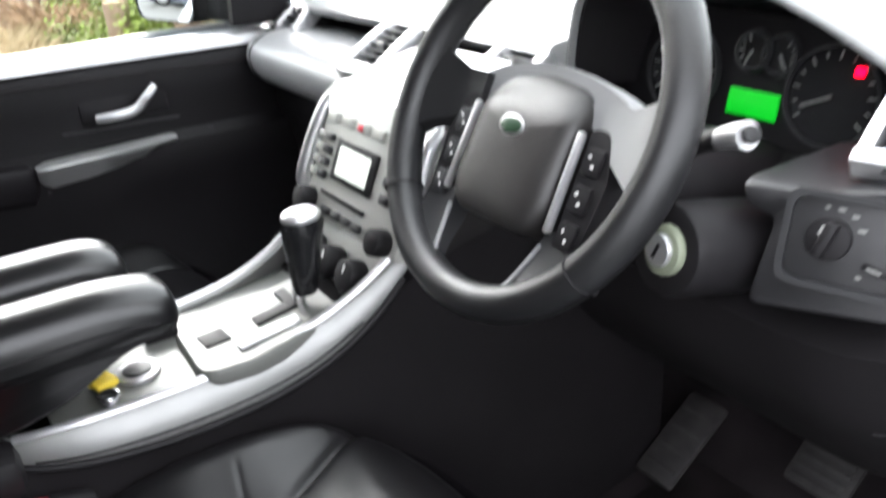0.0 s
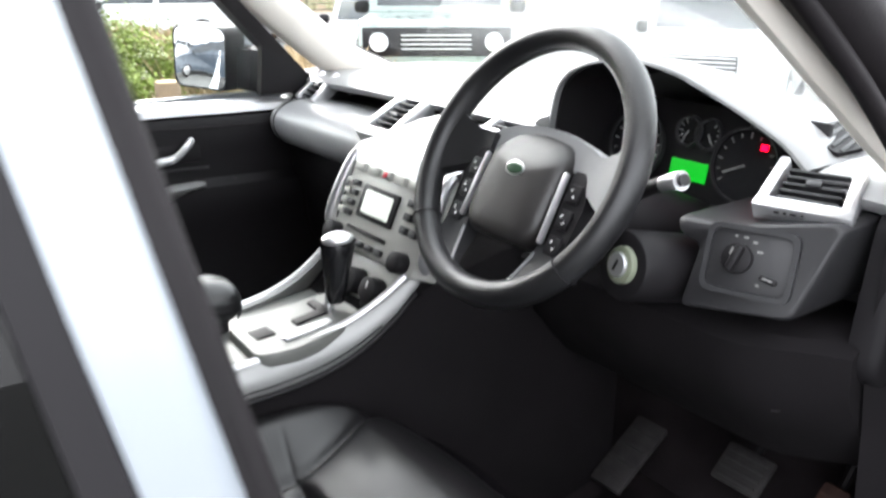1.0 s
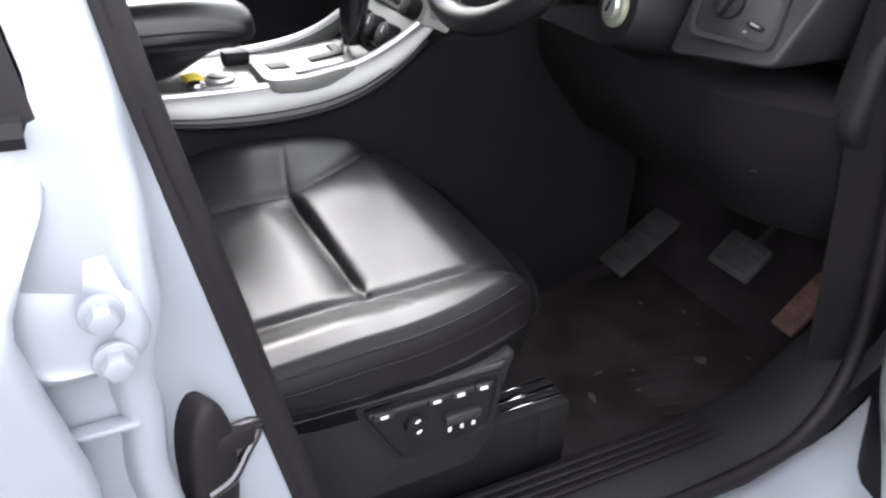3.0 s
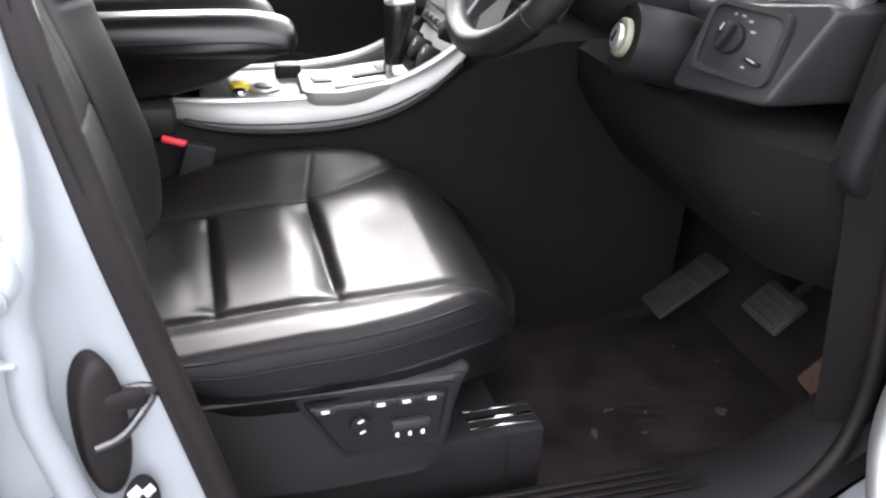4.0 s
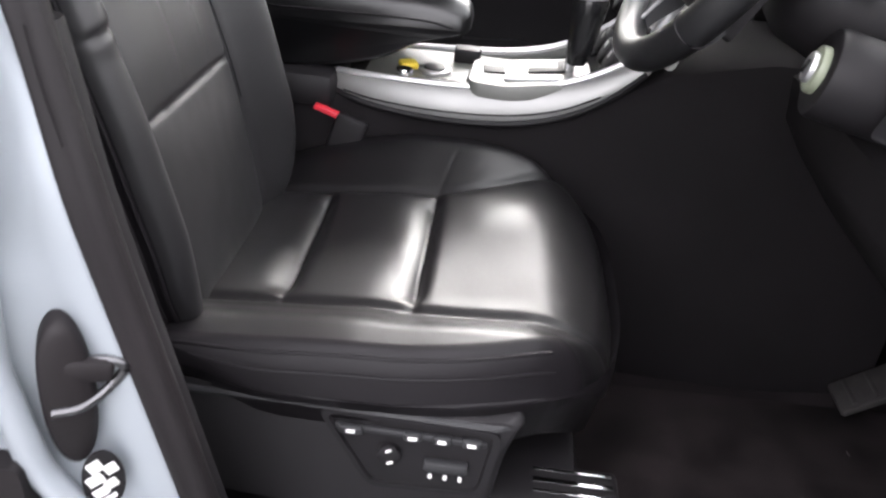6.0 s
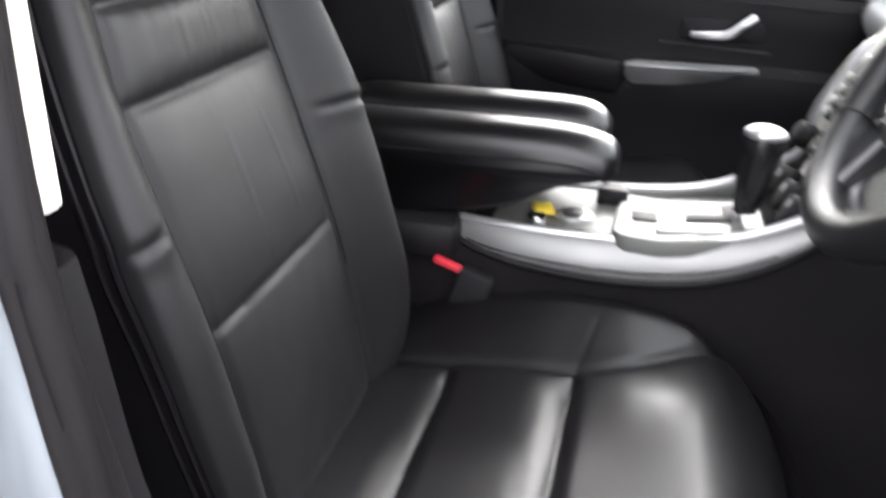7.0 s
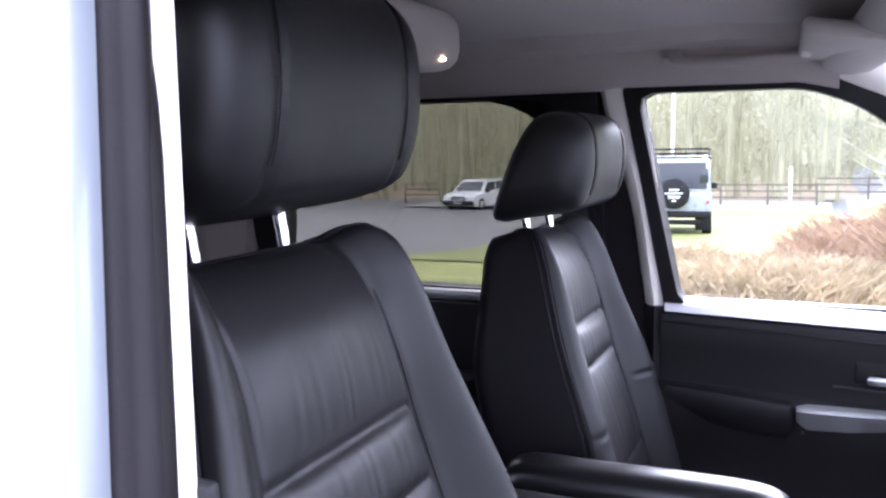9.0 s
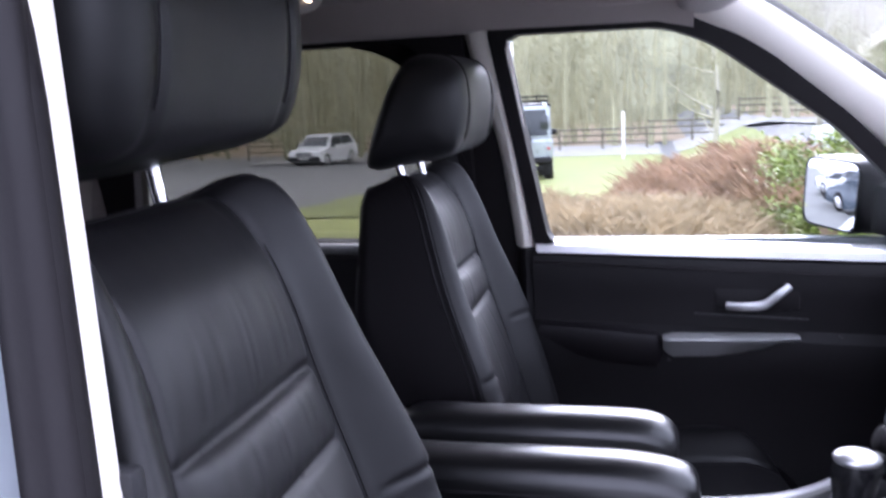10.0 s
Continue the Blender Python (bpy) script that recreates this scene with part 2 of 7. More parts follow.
def slab(poly, thick, plane="xz", at=0.0, bevel=0.0):
    """A flat outline of (a, b) points given thickness along the remaining axis, starting at `at`."""
    def put(a, b, c):
        return Vector((a, c, b)) if plane == "xz" else Vector((c, a, b)) if plane == "yz" else Vector((a, b, c))
    bm = loft([[put(a, b, at) for a, b in poly], [put(a, b, at + thick) for a, b in poly]])
    if bevel > 0:
        bmesh.ops.bevel(bm, geom=bm.edges[:], offset=bevel, segments=2, profile=0.5, affect="EDGES")
    return bm


def ring_plate(outer, inner, thick, plane="yz", at=0.0):
    """A plate with a hole: outer and inner outlines with equally many points."""
    def put(a, b, c):
        return Vector((a, c, b)) if plane == "xz" else Vector((c, a, b)) if plane == "yz" else Vector((a, b, c))
    rings = [[put(a, b, at) for a, b in outer], [put(a, b, at) for a, b in inner],
             [put(a, b, at + thick) for a, b in inner], [put(a, b, at + thick) for a, b in outer]]
    return loft(rings, loop=True)


def rounded(poly, r, n=4):
    """Rounds the corners of a closed outline of (a, b) points."""
    out = []
    m = len(poly)
    for i in range(m):
        p0, p, p1 = (Vector((*poly[k % m], 0)) for k in (i - 1, i, i + 1))
        a, b = (p0 - p), (p1 - p)
        k = min(r, a.length * 0.45, b.length * 0.45)
        a, b = p + a.normalized() * k, p + b.normalized() * k
        for j in range(n + 1):
            t = j / n
            q = a * (1 - t) ** 2 + p * 2 * t * (1 - t) + b * t * t
            out.append((q.x, q.y))
    return out


def even(poly, n):
    """n points evenly along a closed outline."""
    pts = [Vector((*p, 0)) for p in poly]
    seg = [(pts[(i + 1) % len(pts)] - pts[i]).length for i in range(len(pts))]
    total, out = sum(seg), []
    for k in range(n):
        d, i = total * k / n, 0
        while d > seg[i]:
            d -= seg[i]
            i += 1
        q = pts[i].lerp(pts[(i + 1) % len(pts)], d / max(seg[i], 1e-9))
        out.append((q.x, q.y))
    return out


def sstep(a, b, x):
    t = min(1.0, max(0.0, (x - a) / (b - a)))
    return t * t * (3 - 2 * t)


def gauss(x, w):
    return math.exp(-(x / w) ** 2)


# ---- car shell ----
def lean(z):
    """How far the sides lean in above the belt line."""
    return max(0.0, z - 1.2) * 0.22


def side_plate(poly, thick, x0, sign, hole=None, n=96):
    """A plate in the side of the car, from an outline in (y, z), leaning in above the belt; hole: an inner outline."""
    def put(y, z, c):
        return Vector((sign * (x0 + c - lean(z)), y, z))
    if hole is None:
        return loft([[put(y, z, 0) for y, z in poly], [put(y, z, thick) for y, z in poly]])
    o, i = even(poly, n), even(hole, n)
    return loft([[put(y, z, 0) for y, z in o], [put(y, z, 0) for y, z in i], [put(y, z, thick) for y, z in i], [put(y, z, thick) for y, z in o]], loop=True)


def grow(poly, d):
    """An outline moved outward by d from its centre, side by side."""
    cx, cy = sum(p[0] for p in poly) / len(poly), sum(p[1] for p in poly) / len(poly)
    out = []
    for x, y in poly:
        v = Vector((x - cx, y - cy))
        v = v * (1 + d / max(v.length, 1e-6))
        out.append((cx + v.x, cy + v.y))
    return out


shell = tagged(empty("car_body", (0, 0, 0.5)), "silver-blue metallic car body with the driver's doorway open", "car body", kind="structure")

# floor of the cabin, tunnel and bulkhead
floor_profile = [(-1.3, 0.54), (-0.35, 0.54), (0.55, 0.55), (0.74, 0.575), (0.86, 0.66), (0.93, 0.80), (0.95, 1.1), (1.05, 1.1), (1.05, 0.5), (-1.3, 0.46)]
tagged(part("floor", extrude_x(floor_profile, -0.70, 0.66), M_CARPET), "black carpeted car floor rising to the bulkhead", "floor", kind="structure")

# driver's sill: painted outside, black cover inside
sill_out = [(0.728, 0.60), (0.745, 0.603), (0.80, 0.59), (0.87, 0.575), (0.90, 0.53), (0.895, 0.44), (0.84, 0.38), (0.70, 0.40)]
part("sill", loft([[Vector((x, y, z + k)) for x, z in sill_out] for y, k in ((-0.32, 0.06), (-0.2, 0.02), (-0.05, 0), (0.45, 0), (0.6, 0.035), (0.72, 0.12))]), M_PAINT, shell, "pale silver-blue painted door sill")
sill_in = [(0.615, 0.56), (0.622, 0.632), (0.635, 0.642), (0.705, 0.640), (0.728, 0.630), (0.730, 0.59)]
part("sill_cover", loft([[Vector((x, y, z + k)) for x, z in sill_in] for y, k in ((-0.30, 0.04), (-0.15, 0.0), (0.42, 0.0), (0.54, 0.02), (0.66, 0.10), (0.72, 0.2))]), M_BLACK, shell, "ribbed black plastic sill cover")
for k in range(4):
    part("sill_rib", box((0.006, 0.66, 0.004), (0.642 + k * 0.012, 0.12, 0.644), bevel=0.0015), M_RUBBER, shell)


def ys(z):
    """The front of the seal on the doorway's rear edge; it leans back with height and sweeps forward into the sill."""
    return -0.196 - (0.185 if z > 1.2 else 0.24) * (z - 1.2) + 0.06 * sstep(0.74, 0.56, z)


def seal_x(z):
    """Where the seal stands across the car: further out below the belt line."""
    return 0.747 - lean(z) + 0.014 * sstep(1.2, 1.05, z)


def skin_x(z):
    """The body side: upright by the windows, with a shoulder below the belt."""
    return 0.778 - lean(z) + 0.056 * sstep(1.185, 1.09, z)


def bead_y(z):
    """The crest of the flange bead, ahead of or behind the doorway's rear edge."""
    tab = ((0.50, 0.10), (0.62, 0.085), (0.70, 0.050), (0.785, 0.0), (0.82, -0.030), (0.88, -0.050), (0.954, -0.050), (1.03, -0.036), (1.10, -0.014), (1.16, -0.004), (1.25, -0.004), (1.7, -0.004))
    for (z0, d0), (z1, d1) in zip(tab, tab[1:]):
        if z <= z1:
            u = max(0.0, (z - z0) / (z1 - z0))
            return -0.203 - 0.200 * (z - 1.1) + d0 + (d1 - d0) * u * u * (3 - 2 * u)
    return ys(z)


def pillar_ring(z):
    k, f, y, x = lean(z), sstep(1.22, 1.06, z), ys(z), seal_x(z)
    b = bead_y(z)
    xo = 0.778 - k + 0.024 * f                      # the bead stands out from the doorway's edge
    upper = [(x - 0.050, y - 0.062), (x - 0.012, y - 0.024), (x + 0.004, y - 0.021), (x + 0.010, y - 0.021), (x + 0.016, y - 0.021), (x + 0.022, y - 0.022), (xo - 0.004, y - 0.024), (xo - 0.001, y - 0.028), (xo, y - 0.032), (xo, y - 0.038), (xo, y - 0.044), (xo, y - 0.050), (xo, y - 0.058), (xo, y - 0.064), (x - 0.050, y - 0.066)]
    lower = [(x - 0.050, y - 0.062), (x - 0.012, y - 0.024), (x + 0.004, y - 0.021), (x + 0.008, y - 0.025), (x + 0.4 * (xo - 0.026 - x), y - 0.021 + 0.4 * (b - y)), (x + 0.6 * (xo - 0.026 - x), y - 0.021 + 0.55 * (b - y)), (xo - 0.018, b - 0.012), (xo - 0.010, b - 0.003), (xo - 0.003, b), (xo + 0.005, b - 0.003), (xo + 0.009, b - 0.012), (xo + 0.006, b - 0.021), (xo - 0.004, b - 0.027), (xo - 0.002, min(b - 0.06, y - 0.185)), (x - 0.050, min(b - 0.065, y - 0.188))]
    return [Vector((p[0] * (1 - f) + q[0] * f, p[1] * (1 - f) + q[1] * f, z)) for p, q in zip(upper, lower)]


zs = [0.52 + 0.0125 * i for i in range(90)]
part("b_pillar", loft([pillar_ring(z) for z in zs]), M_PAINT, shell, "pale silver-blue painted door pillar", 60)
def strip_ring(z):
    y, x = ys(z), seal_x(z)
    return [Vector((x + dx, y + dy, z)) for dx, dy in ((-0.014, -0.026), (-0.013, -0.004), (-0.008, -0.001), (-0.003, 0.0), (0.001, -0.003), (0.0035, -0.009), (0.002, -0.0135), (0.005, -0.016), (0.006, -0.022), (0.002, -0.028))]


part("seal_strip", loft([strip_ring(0.64 + 0.02 * i) for i in range(51)]), M_RUBBER, shell, "wide black rubber strip beside the seal", 70)
# the doorway's rubber seal, all round
seal_path = [(seal_x(z) - 0.009, ys(z) - 0.010, z) for z in (1.62, 1.5, 1.35, 1.2, 1.05, 0.9, 0.80)]
seal_path += [(0.748, -0.085, 0.72), (0.742, -0.03, 0.655), (0.736, 0.04, 0.632), (0.733, 0.12, 0.626), (0.733, 0.42, 0.628), (0.730, 0.54, 0.66), (0.72, 0.60, 0.76), (0.71, 0.59, 0.95), (0.705, 0.56, 1.12), (0.70, 0.56, 1.2), (0.672, 0.45, 1.34), (0.645, 0.32, 1.46), (0.618, 0.18, 1.57), (0.612, 0.05, 1.625), (0.62, -0.08, 1.645), (0.637, -0.2, 1.65)]
part("door_seal", tube(seal_path, 0.0105, n=12, closed=True, up=(1, 0, 0), smooth=5), M_RUBBER, shell, "black rubber doorway seal")
# inside trims of the driver's side pillar: cream above, black below
def trim_ring(z):
    x, y = seal_x(z), ys(z)
    return [Vector((x + dx, y + dy, z)) for dx, dy in ((-0.012, -0.020), (-0.0135, -0.004), (-0.020, -0.002), (-0.030, -0.004), (-0.036, -0.012), (-0.055, -0.09), (-0.020, -0.09))]


part("pillar_trim", loft([trim_ring(1.212 + 0.02 * i) for i in range(22)]), M_CREAM, shell, "cream plastic pillar trim")
part("lower_pillar_trim", loft([trim_ring(0.62 + 0.0298 * i) for i in range(20)]), M_BLACK, shell, "black plastic lower pillar trim")
part("belt_webbing", box((0.004, 0.05, 0.75), (0.665, -0.285, 1.21), (9, -9, 0), bevel=0.001), M_BELT, shell, "black seat belt webbing")
part("belt_guide", box((0.012, 0.022, 0.045), (0.680, -0.232, 1.327), bevel=0.004), M_GREY, shell, "grey belt height adjuster")

# striker with its black cap, oval label, hinge bolts, door check
striker = part("striker_cap", loft([[Vector((0.780 - 0.008 * math.cos(w) * k + u, -0.198 + 0.017 * k * math.cos(w) + u * 0.5, 0.930 + 0.064 * k * math.copysign(abs(math.sin(w)) ** 0.8, math.sin(w)))) for w in np.linspace(0, 2 * math.pi, 36, endpoint=False)] for u, k in ((-0.012, 1.0), (0.002, 1.0), (0.006, 0.95), (0.008, 0.82), (0.009, 0.5), (0.0095, 0.05))]), M_RUBBER, shell, "tall black oval cap behind the door striker", 50)
part("striker_base", box((0.014, 0.036, 0.018), (0.778, -0.182, 0.953), (-12, 0, 20), bevel=0.005), M_RUBBER, striker)
part("striker_bar", tube([(0.776, -0.184, 0.958), (0.770, -0.166, 0.956), (0.768, -0.160, 0.948), (0.774, -0.172, 0.932), (0.786, -0.186, 0.923), (0.794, -0.204, 0.921)], 0.0040, n=10), M_STEEL, striker, "dark steel striker loop")
label = part("pillar_sticker", cyl(1, 0.002, (0, 0, 0), n=30), M_BLACK, shell, "black oval sticker with white marks")
LM = pose(0.785, -0.178, 0.853, 90, 0, 119)
label.data.transform(LM @ Matrix.Diagonal((0.0155, 0.029, 1, 1)))
for dx, dz, w, h in ((-0.005, 0.015, 0.010, 0.010), (0.006, 0.011, 0.009, 0.009), (-0.006, 0.002, 0.012, 0.009), (0.005, -0.004, 0.009, 0.008), (-0.003, -0.011, 0.011, 0.008), (0.003, -0.018, 0.010, 0.004)):
    mk = part("print_mark", box((w, h, 0.001), (dx, dz, 0.0014), (0, 0, 25), bevel=0), M_WHITE, label)
    mk.data.transform(LM)
mount = part("hinge_plate", loft([[Vector((x - 0.05 * sstep(1.10, 1.17, z), y, z)) for y, z in rounded([(-0.222 - q, 1.165 - q), (-0.312 + q, 1.165 - q), (-0.302 + q, 1.049 + q), (-0.224 - q, 1.053 + q)], 0.026, 6)] for x, q in ((0.790, 0.0), (0.806, 0.0), (0.811, 0.003), (0.813, 0.008))]), M_PAINT, shell, "painted hinge mount with two bolts")
for y, z in ((-0.250, 1.097), (-0.247, 1.065)):
    b = part("hinge_bolt", cyl(0.0085, 0.012, (0.820, y, z), (0, 90, 0), n=6, bevel=0.002), M_PAINT, mount)
    part("washer", cyl(0.0125, 0.004, (0.8145, y, z), (0, 90, 0), n=24, bevel=0.001), M_PAINT, b)
part("panel_lip", box((0.012, 0.046, 0.005), (0.806, -0.262, 1.013), bevel=0.002), M_PAINT, shell, "folded lip of the pillar panel")
check = part("check_strap_cover", slab(rounded([(-0.276, 0.882), (-0.222, 0.886), (-0.219, 0.803), (-0.272, 0.795)], 0.010, 4), 0.020, "yz", 0.798), M_RUBBER, shell, "black plastic cover at the pillar foot")
part("check_bracket", box((0.018, 0.016, 0.034), (0.820, -0.254, 0.806), (0, 10, 8), bevel=0.004), M_GREY, check, "grey bracket of the door check")

# rear door of the driver's side, closed: painted skin with a tinted window
rear = tagged(empty("rear_door", (0.87, -0.7, 0.5)), "closed pale silver-blue rear door with a dark window", "car door")
rows = []
for i in range(34):
    z = 0.56 + 0.019 * i
    x, y0 = skin_x(z), ys(z) - 0.068 - 0.056 * sstep(1.185, 1.09, z) - 0.034 * sstep(1.0, 0.86, z)
    rows.append([Vector((x - 0.02, y0, z)), Vector((x - 0.003, y0, z)), Vector((x + 0.001, y0 - 0.006, z))] + [Vector((x + 0.012 * math.sin(k * 0.9), y0 - 0.006 - 0.16 * k, z)) for k in range(1, 7)] + [Vector((x - 0.02, y0 - 0.97, z))])
part("door_skin", loft(rows), M_PAINT, rear, "pale silver-blue painted door skin", 60)


def rear_win(y_off, z0, z1, back):
    return [(ys(z0) + y_off, z0)] + [(ys(z) + y_off + 0.02 * (z - 1.2), z) for z in (1.28, 1.36, 1.45, 1.55, z1)] + [(-1.10 + back, z1), (-1.16 + back, z0)]


part("window_frame", side_plate(rear_win(-0.067, 1.185, 1.64, 0), 0.016, 0.764, 1, rear_win(-0.087, 1.203, 1.60, 0.03)), M_BLACK, rear, "black window surround")
part("glass", side_plate(rear_win(-0.087, 1.198, 1.61, 0.02), 0.004, 0.768, 1), M_TINT, rear, "dark tinted window glass")
part("waist_strip", tube([(0.778, y, 1.192 + 0.02 * k) for y, k in ((ys(1.19) - 0.075, 0), (-0.6, 0.2), (-0.9, 0.3), (-1.17, 0.4))], 0.010, n=8, up=(1, 0, 0)), M_BLACK, rear, "black rubber waist strip")
part("panel_line", box((0.004, 0.80, 0.003), (skin_x(1.106) + 0.001, -0.70, 1.106), bevel=0.001), M_RUBBER, rear)
part("inner_panel", side_plate(rounded([(-0.30, 0.58), (-0.30, 1.22), (-1.22, 1.22), (-1.2, 0.58)], 0.02), 0.02, 0.655, 1), M_BLACK, rear, "black inner door panel")

# roof, headliner, rails
roof_pts = [(-0.62, 1.655), (-0.56, 1.70), (-0.35, 1.735), (0, 1.745), (0.35, 1.735), (0.56, 1.70), (0.62, 1.655)]
roof_ring = roof_pts + [(x * 0.97, z - 0.02) for x, z in roof_pts[::-1]]
part("roof", loft([[Vector((x, y, z + k)) for x, z in roof_ring] for y, k in ((0.14, -0.05), (0.0, -0.01), (-0.3, 0), (-1.3, 0.0), (-2.0, -0.04))]), M_PAINT, shell, "painted roof panel")
liner_pts = [(-0.575, 1.622), (-0.565, 1.645), (-0.52, 1.662), (-0.46, 1.668), (-0.44, 1.690), (-0.3, 1.702), (0, 1.706), (0.3, 1.702), (0.44, 1.690), (0.46, 1.668), (0.52, 1.662), (0.565, 1.645), (0.575, 1.622)]
liner_ring = liner_pts + [(x, z + 0.008) for x, z in liner_pts[::-1]]
tagged(part("ceiling", loft([[Vector((x, y, z + k)) for x, z in liner_ring] for y, k in ((0.12, -0.035), (0.04, -0.01), (-0.1, 0), (-1.3, 0), (-1.95, -0.03))]), M_HEADLINER), "light grey fabric headliner with a raised middle", "headliner", kind="structure")


def grab(y0, y1, x, z, name="grab_handle"):
    h = tagged(empty(name, (x, (y0 + y1) / 2, z)), "folded grey roof grab handle", "grab handle")
    s = 1 if x > 0 else -1
    part("bar", tube([(x, y0, z + 0.012), (x - s * 0.012, y0 + 0.02, z), (x - s * 0.014, (y0 + y1) / 2, z - 0.004), (x - s * 0.012, y1 - 0.02, z), (x, y1, z + 0.012)], 0.009, n=10, up=(1, 0, 0)), M_HEADLINER, h)
    for y in (y0, y1):
        part("mount", box((0.022, 0.035, 0.016), (x + s * 0.004, y, z + 0.010), (0, s * 25, 0), bevel=0.005), M_HEADLINER, h)


for q in (-1, 1):
    cant = [(0.512, 1.670), (0.520, 1.635), (0.532, 1.606), (0.552, 1.597), (0.580, 1.600), (0.60, 1.66)]
    part("cant_rail_trim", loft([[Vector((q * x, y, z + k)) for x, z in cant] for y, k in ((0.06, -0.012), (0.0, 0.0), (-0.3, 0.003), (-1.2, 0.003), (-1.95, -0.02))]), M_HEADLINER, shell, "light grey fabric roof rail trim", 60)
grab(-0.20, 0.02, -0.512, 1.640)

# passenger side of the shell
pwin = rounded([(-0.199, 1.200), (-0.234, 1.40), (-0.266, 1.594), (0.01, 1.592), (0.09, 1.562), (0.30, 1.41), (0.50, 1.205), (0.455, 1.175)], 0.03, 5)
pdoor = tagged(empty("passenger_door", (-0.7, 0.15, 0.5)), "closed black-trimmed passenger door with silver pull and handle", "car door")
dframe_out = rounded([(-0.222, 1.16), (-0.258, 1.40), (-0.297, 1.622), (0.04, 1.620), (0.125, 1.588), (0.32, 1.43), (0.56, 1.19)], 0.03, 5)
part("window_frame", side_plate(dframe_out, 0.05, 0.632, -1, pwin), M_RUBBER, pdoor, "black window frame with rubber seal")
part("glass", side_plate(grow(pwin, 0.01), 0.004, 0.662, -1), M_GLASS, pdoor, "clear window glass").visible_shadow = False
panel_prof = [(0.655, 1.190), (0.640, 1.196), (0.628, 1.190), (0.622, 1.16), (0.632, 1.125), (0.634, 1.06), (0.612, 1.045), (0.608, 1.00), (0.625, 0.96), (0.630, 0.80), (0.60, 0.74), (0.60, 0.60), (0.70, 0.58), (0.70, 1.190)]
part("door_panel", loft([[Vector((-x, y, z - 0.010 - 0.03 * (y + 0.2))) for x, z in panel_prof] for y in (-0.232, -0.1, 0.05, 0.2, 0.35, 0.50, 0.56)]), M_BLACK, pdoor, "black textured door panel")
part("waist_ledge", loft([[Vector((-x, y, z - 0.021 - 0.029 * (y + 0.2))) for x, z in ((0.640, 1.204), (0.624, 1.208), (0.626, 1.222), (0.636, 1.228), (0.668, 1.230), (0.668, 1.204))] for y in (-0.225, 0, 0.2, 0.4, 0.50)]), M_SILVER, pdoor, "satin silver waist ledge under the window")
part("handle_recess", box((0.008, 0.15, 0.055), (-0.6325, 0.180, 1.104), bevel=0.004), M_BLACK, pdoor, "black handle recess")
part("door_handle", tube([(-0.612, 0.128, 1.089), (-0.600, 0.15, 1.091), (-0.598, 0.188, 1.095), (-0.600, 0.214, 1.114), (-0.612, 0.232, 1.126)], lambda t: 0.0085 - 0.002 * abs(t - 0.4), n=10, up=(1, 0, 0), flat=1.2), M_SILVER, pdoor, "satin silver inner door handle")
pull_rings = []
for y, xi, zt, h in ((0.012, 0.592, 1.030, 0.03), (0.03, 0.578, 1.034, 0.042), (0.10, 0.582, 1.034, 0.040), (0.19, 0.592, 1.034, 0.030), (0.243, 0.604, 1.034, 0.018), (0.255, 0.612, 1.032, 0.012)):
    pull_rings.append([Vector((-x, y, z)) for x, z in ((0.640, zt), (xi + 0.005, zt), (xi, zt - 0.004), (xi + 0.003, zt - 0.010), (xi + 0.022, zt - h), (0.640, zt - h))])
part("pull", loft(pull_rings), M_CONSOLE, pdoor, "silver-grey door pull")
arm_rings = []
for y, xi, zt, h in ((-0.22, 0.610, 1.050, 0.07), (-0.1, 0.600, 1.044, 0.075), (0.0, 0.597, 1.036, 0.07), (0.012, 0.606, 1.026, 0.05), (0.022, 0.640, 1.01, 0.02)):
    arm_rings.append([Vector((-x, y, z)) for x, z in ((0.650, zt), (xi + 0.012, zt), (xi + 0.003, zt - 0.004), (xi, zt - 0.012), (xi + 0.004, zt - h * 0.8), (xi + 0.018, zt - h), (0.650, zt - h))])
part("armrest", loft(arm_rings), M_LEATHER_SIDE, pdoor, "black padded door armrest")
part("trim_line", box((0.004, 0.76, 0.004), (-0.622, 0.15, 1.152), (-2.5, 0, 0), bevel=0.001), M_RUBBER, pdoor)
part("pocket_line", tube([(-0.610, 0.02, 0.985), (-0.622, 0.06, 0.976), (-0.626, 0.16, 0.968), (-0.624, 0.25, 0.968), (-0.624, 0.30, 0.985), (-0.628, 0.325, 1.03)], 0.0045, n=8, up=(1, 0, 0)), M_GREY, pdoor, "curved pocket edge under the pull")
part("ledge_line", box((0.004, 0.20, 0.004), (-0.624, 0.17, 1.066), (-2.5, 0, 0), bevel=0.001), M_GREY, pdoor)
part("speaker_corner", side_plate([(0.40, 1.20), (0.40, 1.31), (0.57, 1.20)], 0.02, 0.630, -1), M_BLACK, pdoor, "black triangular mirror corner cover")

def outer_skin(y0, y1, parent):
    rows = []
    for i in range(24):
        z = 0.50 + 0.03 * i
        rows.append([Vector((-(skin_x(z) - 0.02), y0, z)), Vector((-(skin_x(z) + 0.001), y0 - 0.006, z))] + [Vector((-(skin_x(z) + 0.008 * math.sin(math.pi * k / 5)), y0 + (y1 - y0) * k / 5, z)) for k in range(1, 5)] + [Vector((-(skin_x(z) + 0.001), y1 + 0.006, z)), Vector((-(skin_x(z) - 0.02), y1, z))])
    part("door_skin", loft(rows), M_PAINT, parent, "pale silver-blue painted door skin", 60)


outer_skin(0.66, -0.25, pdoor)
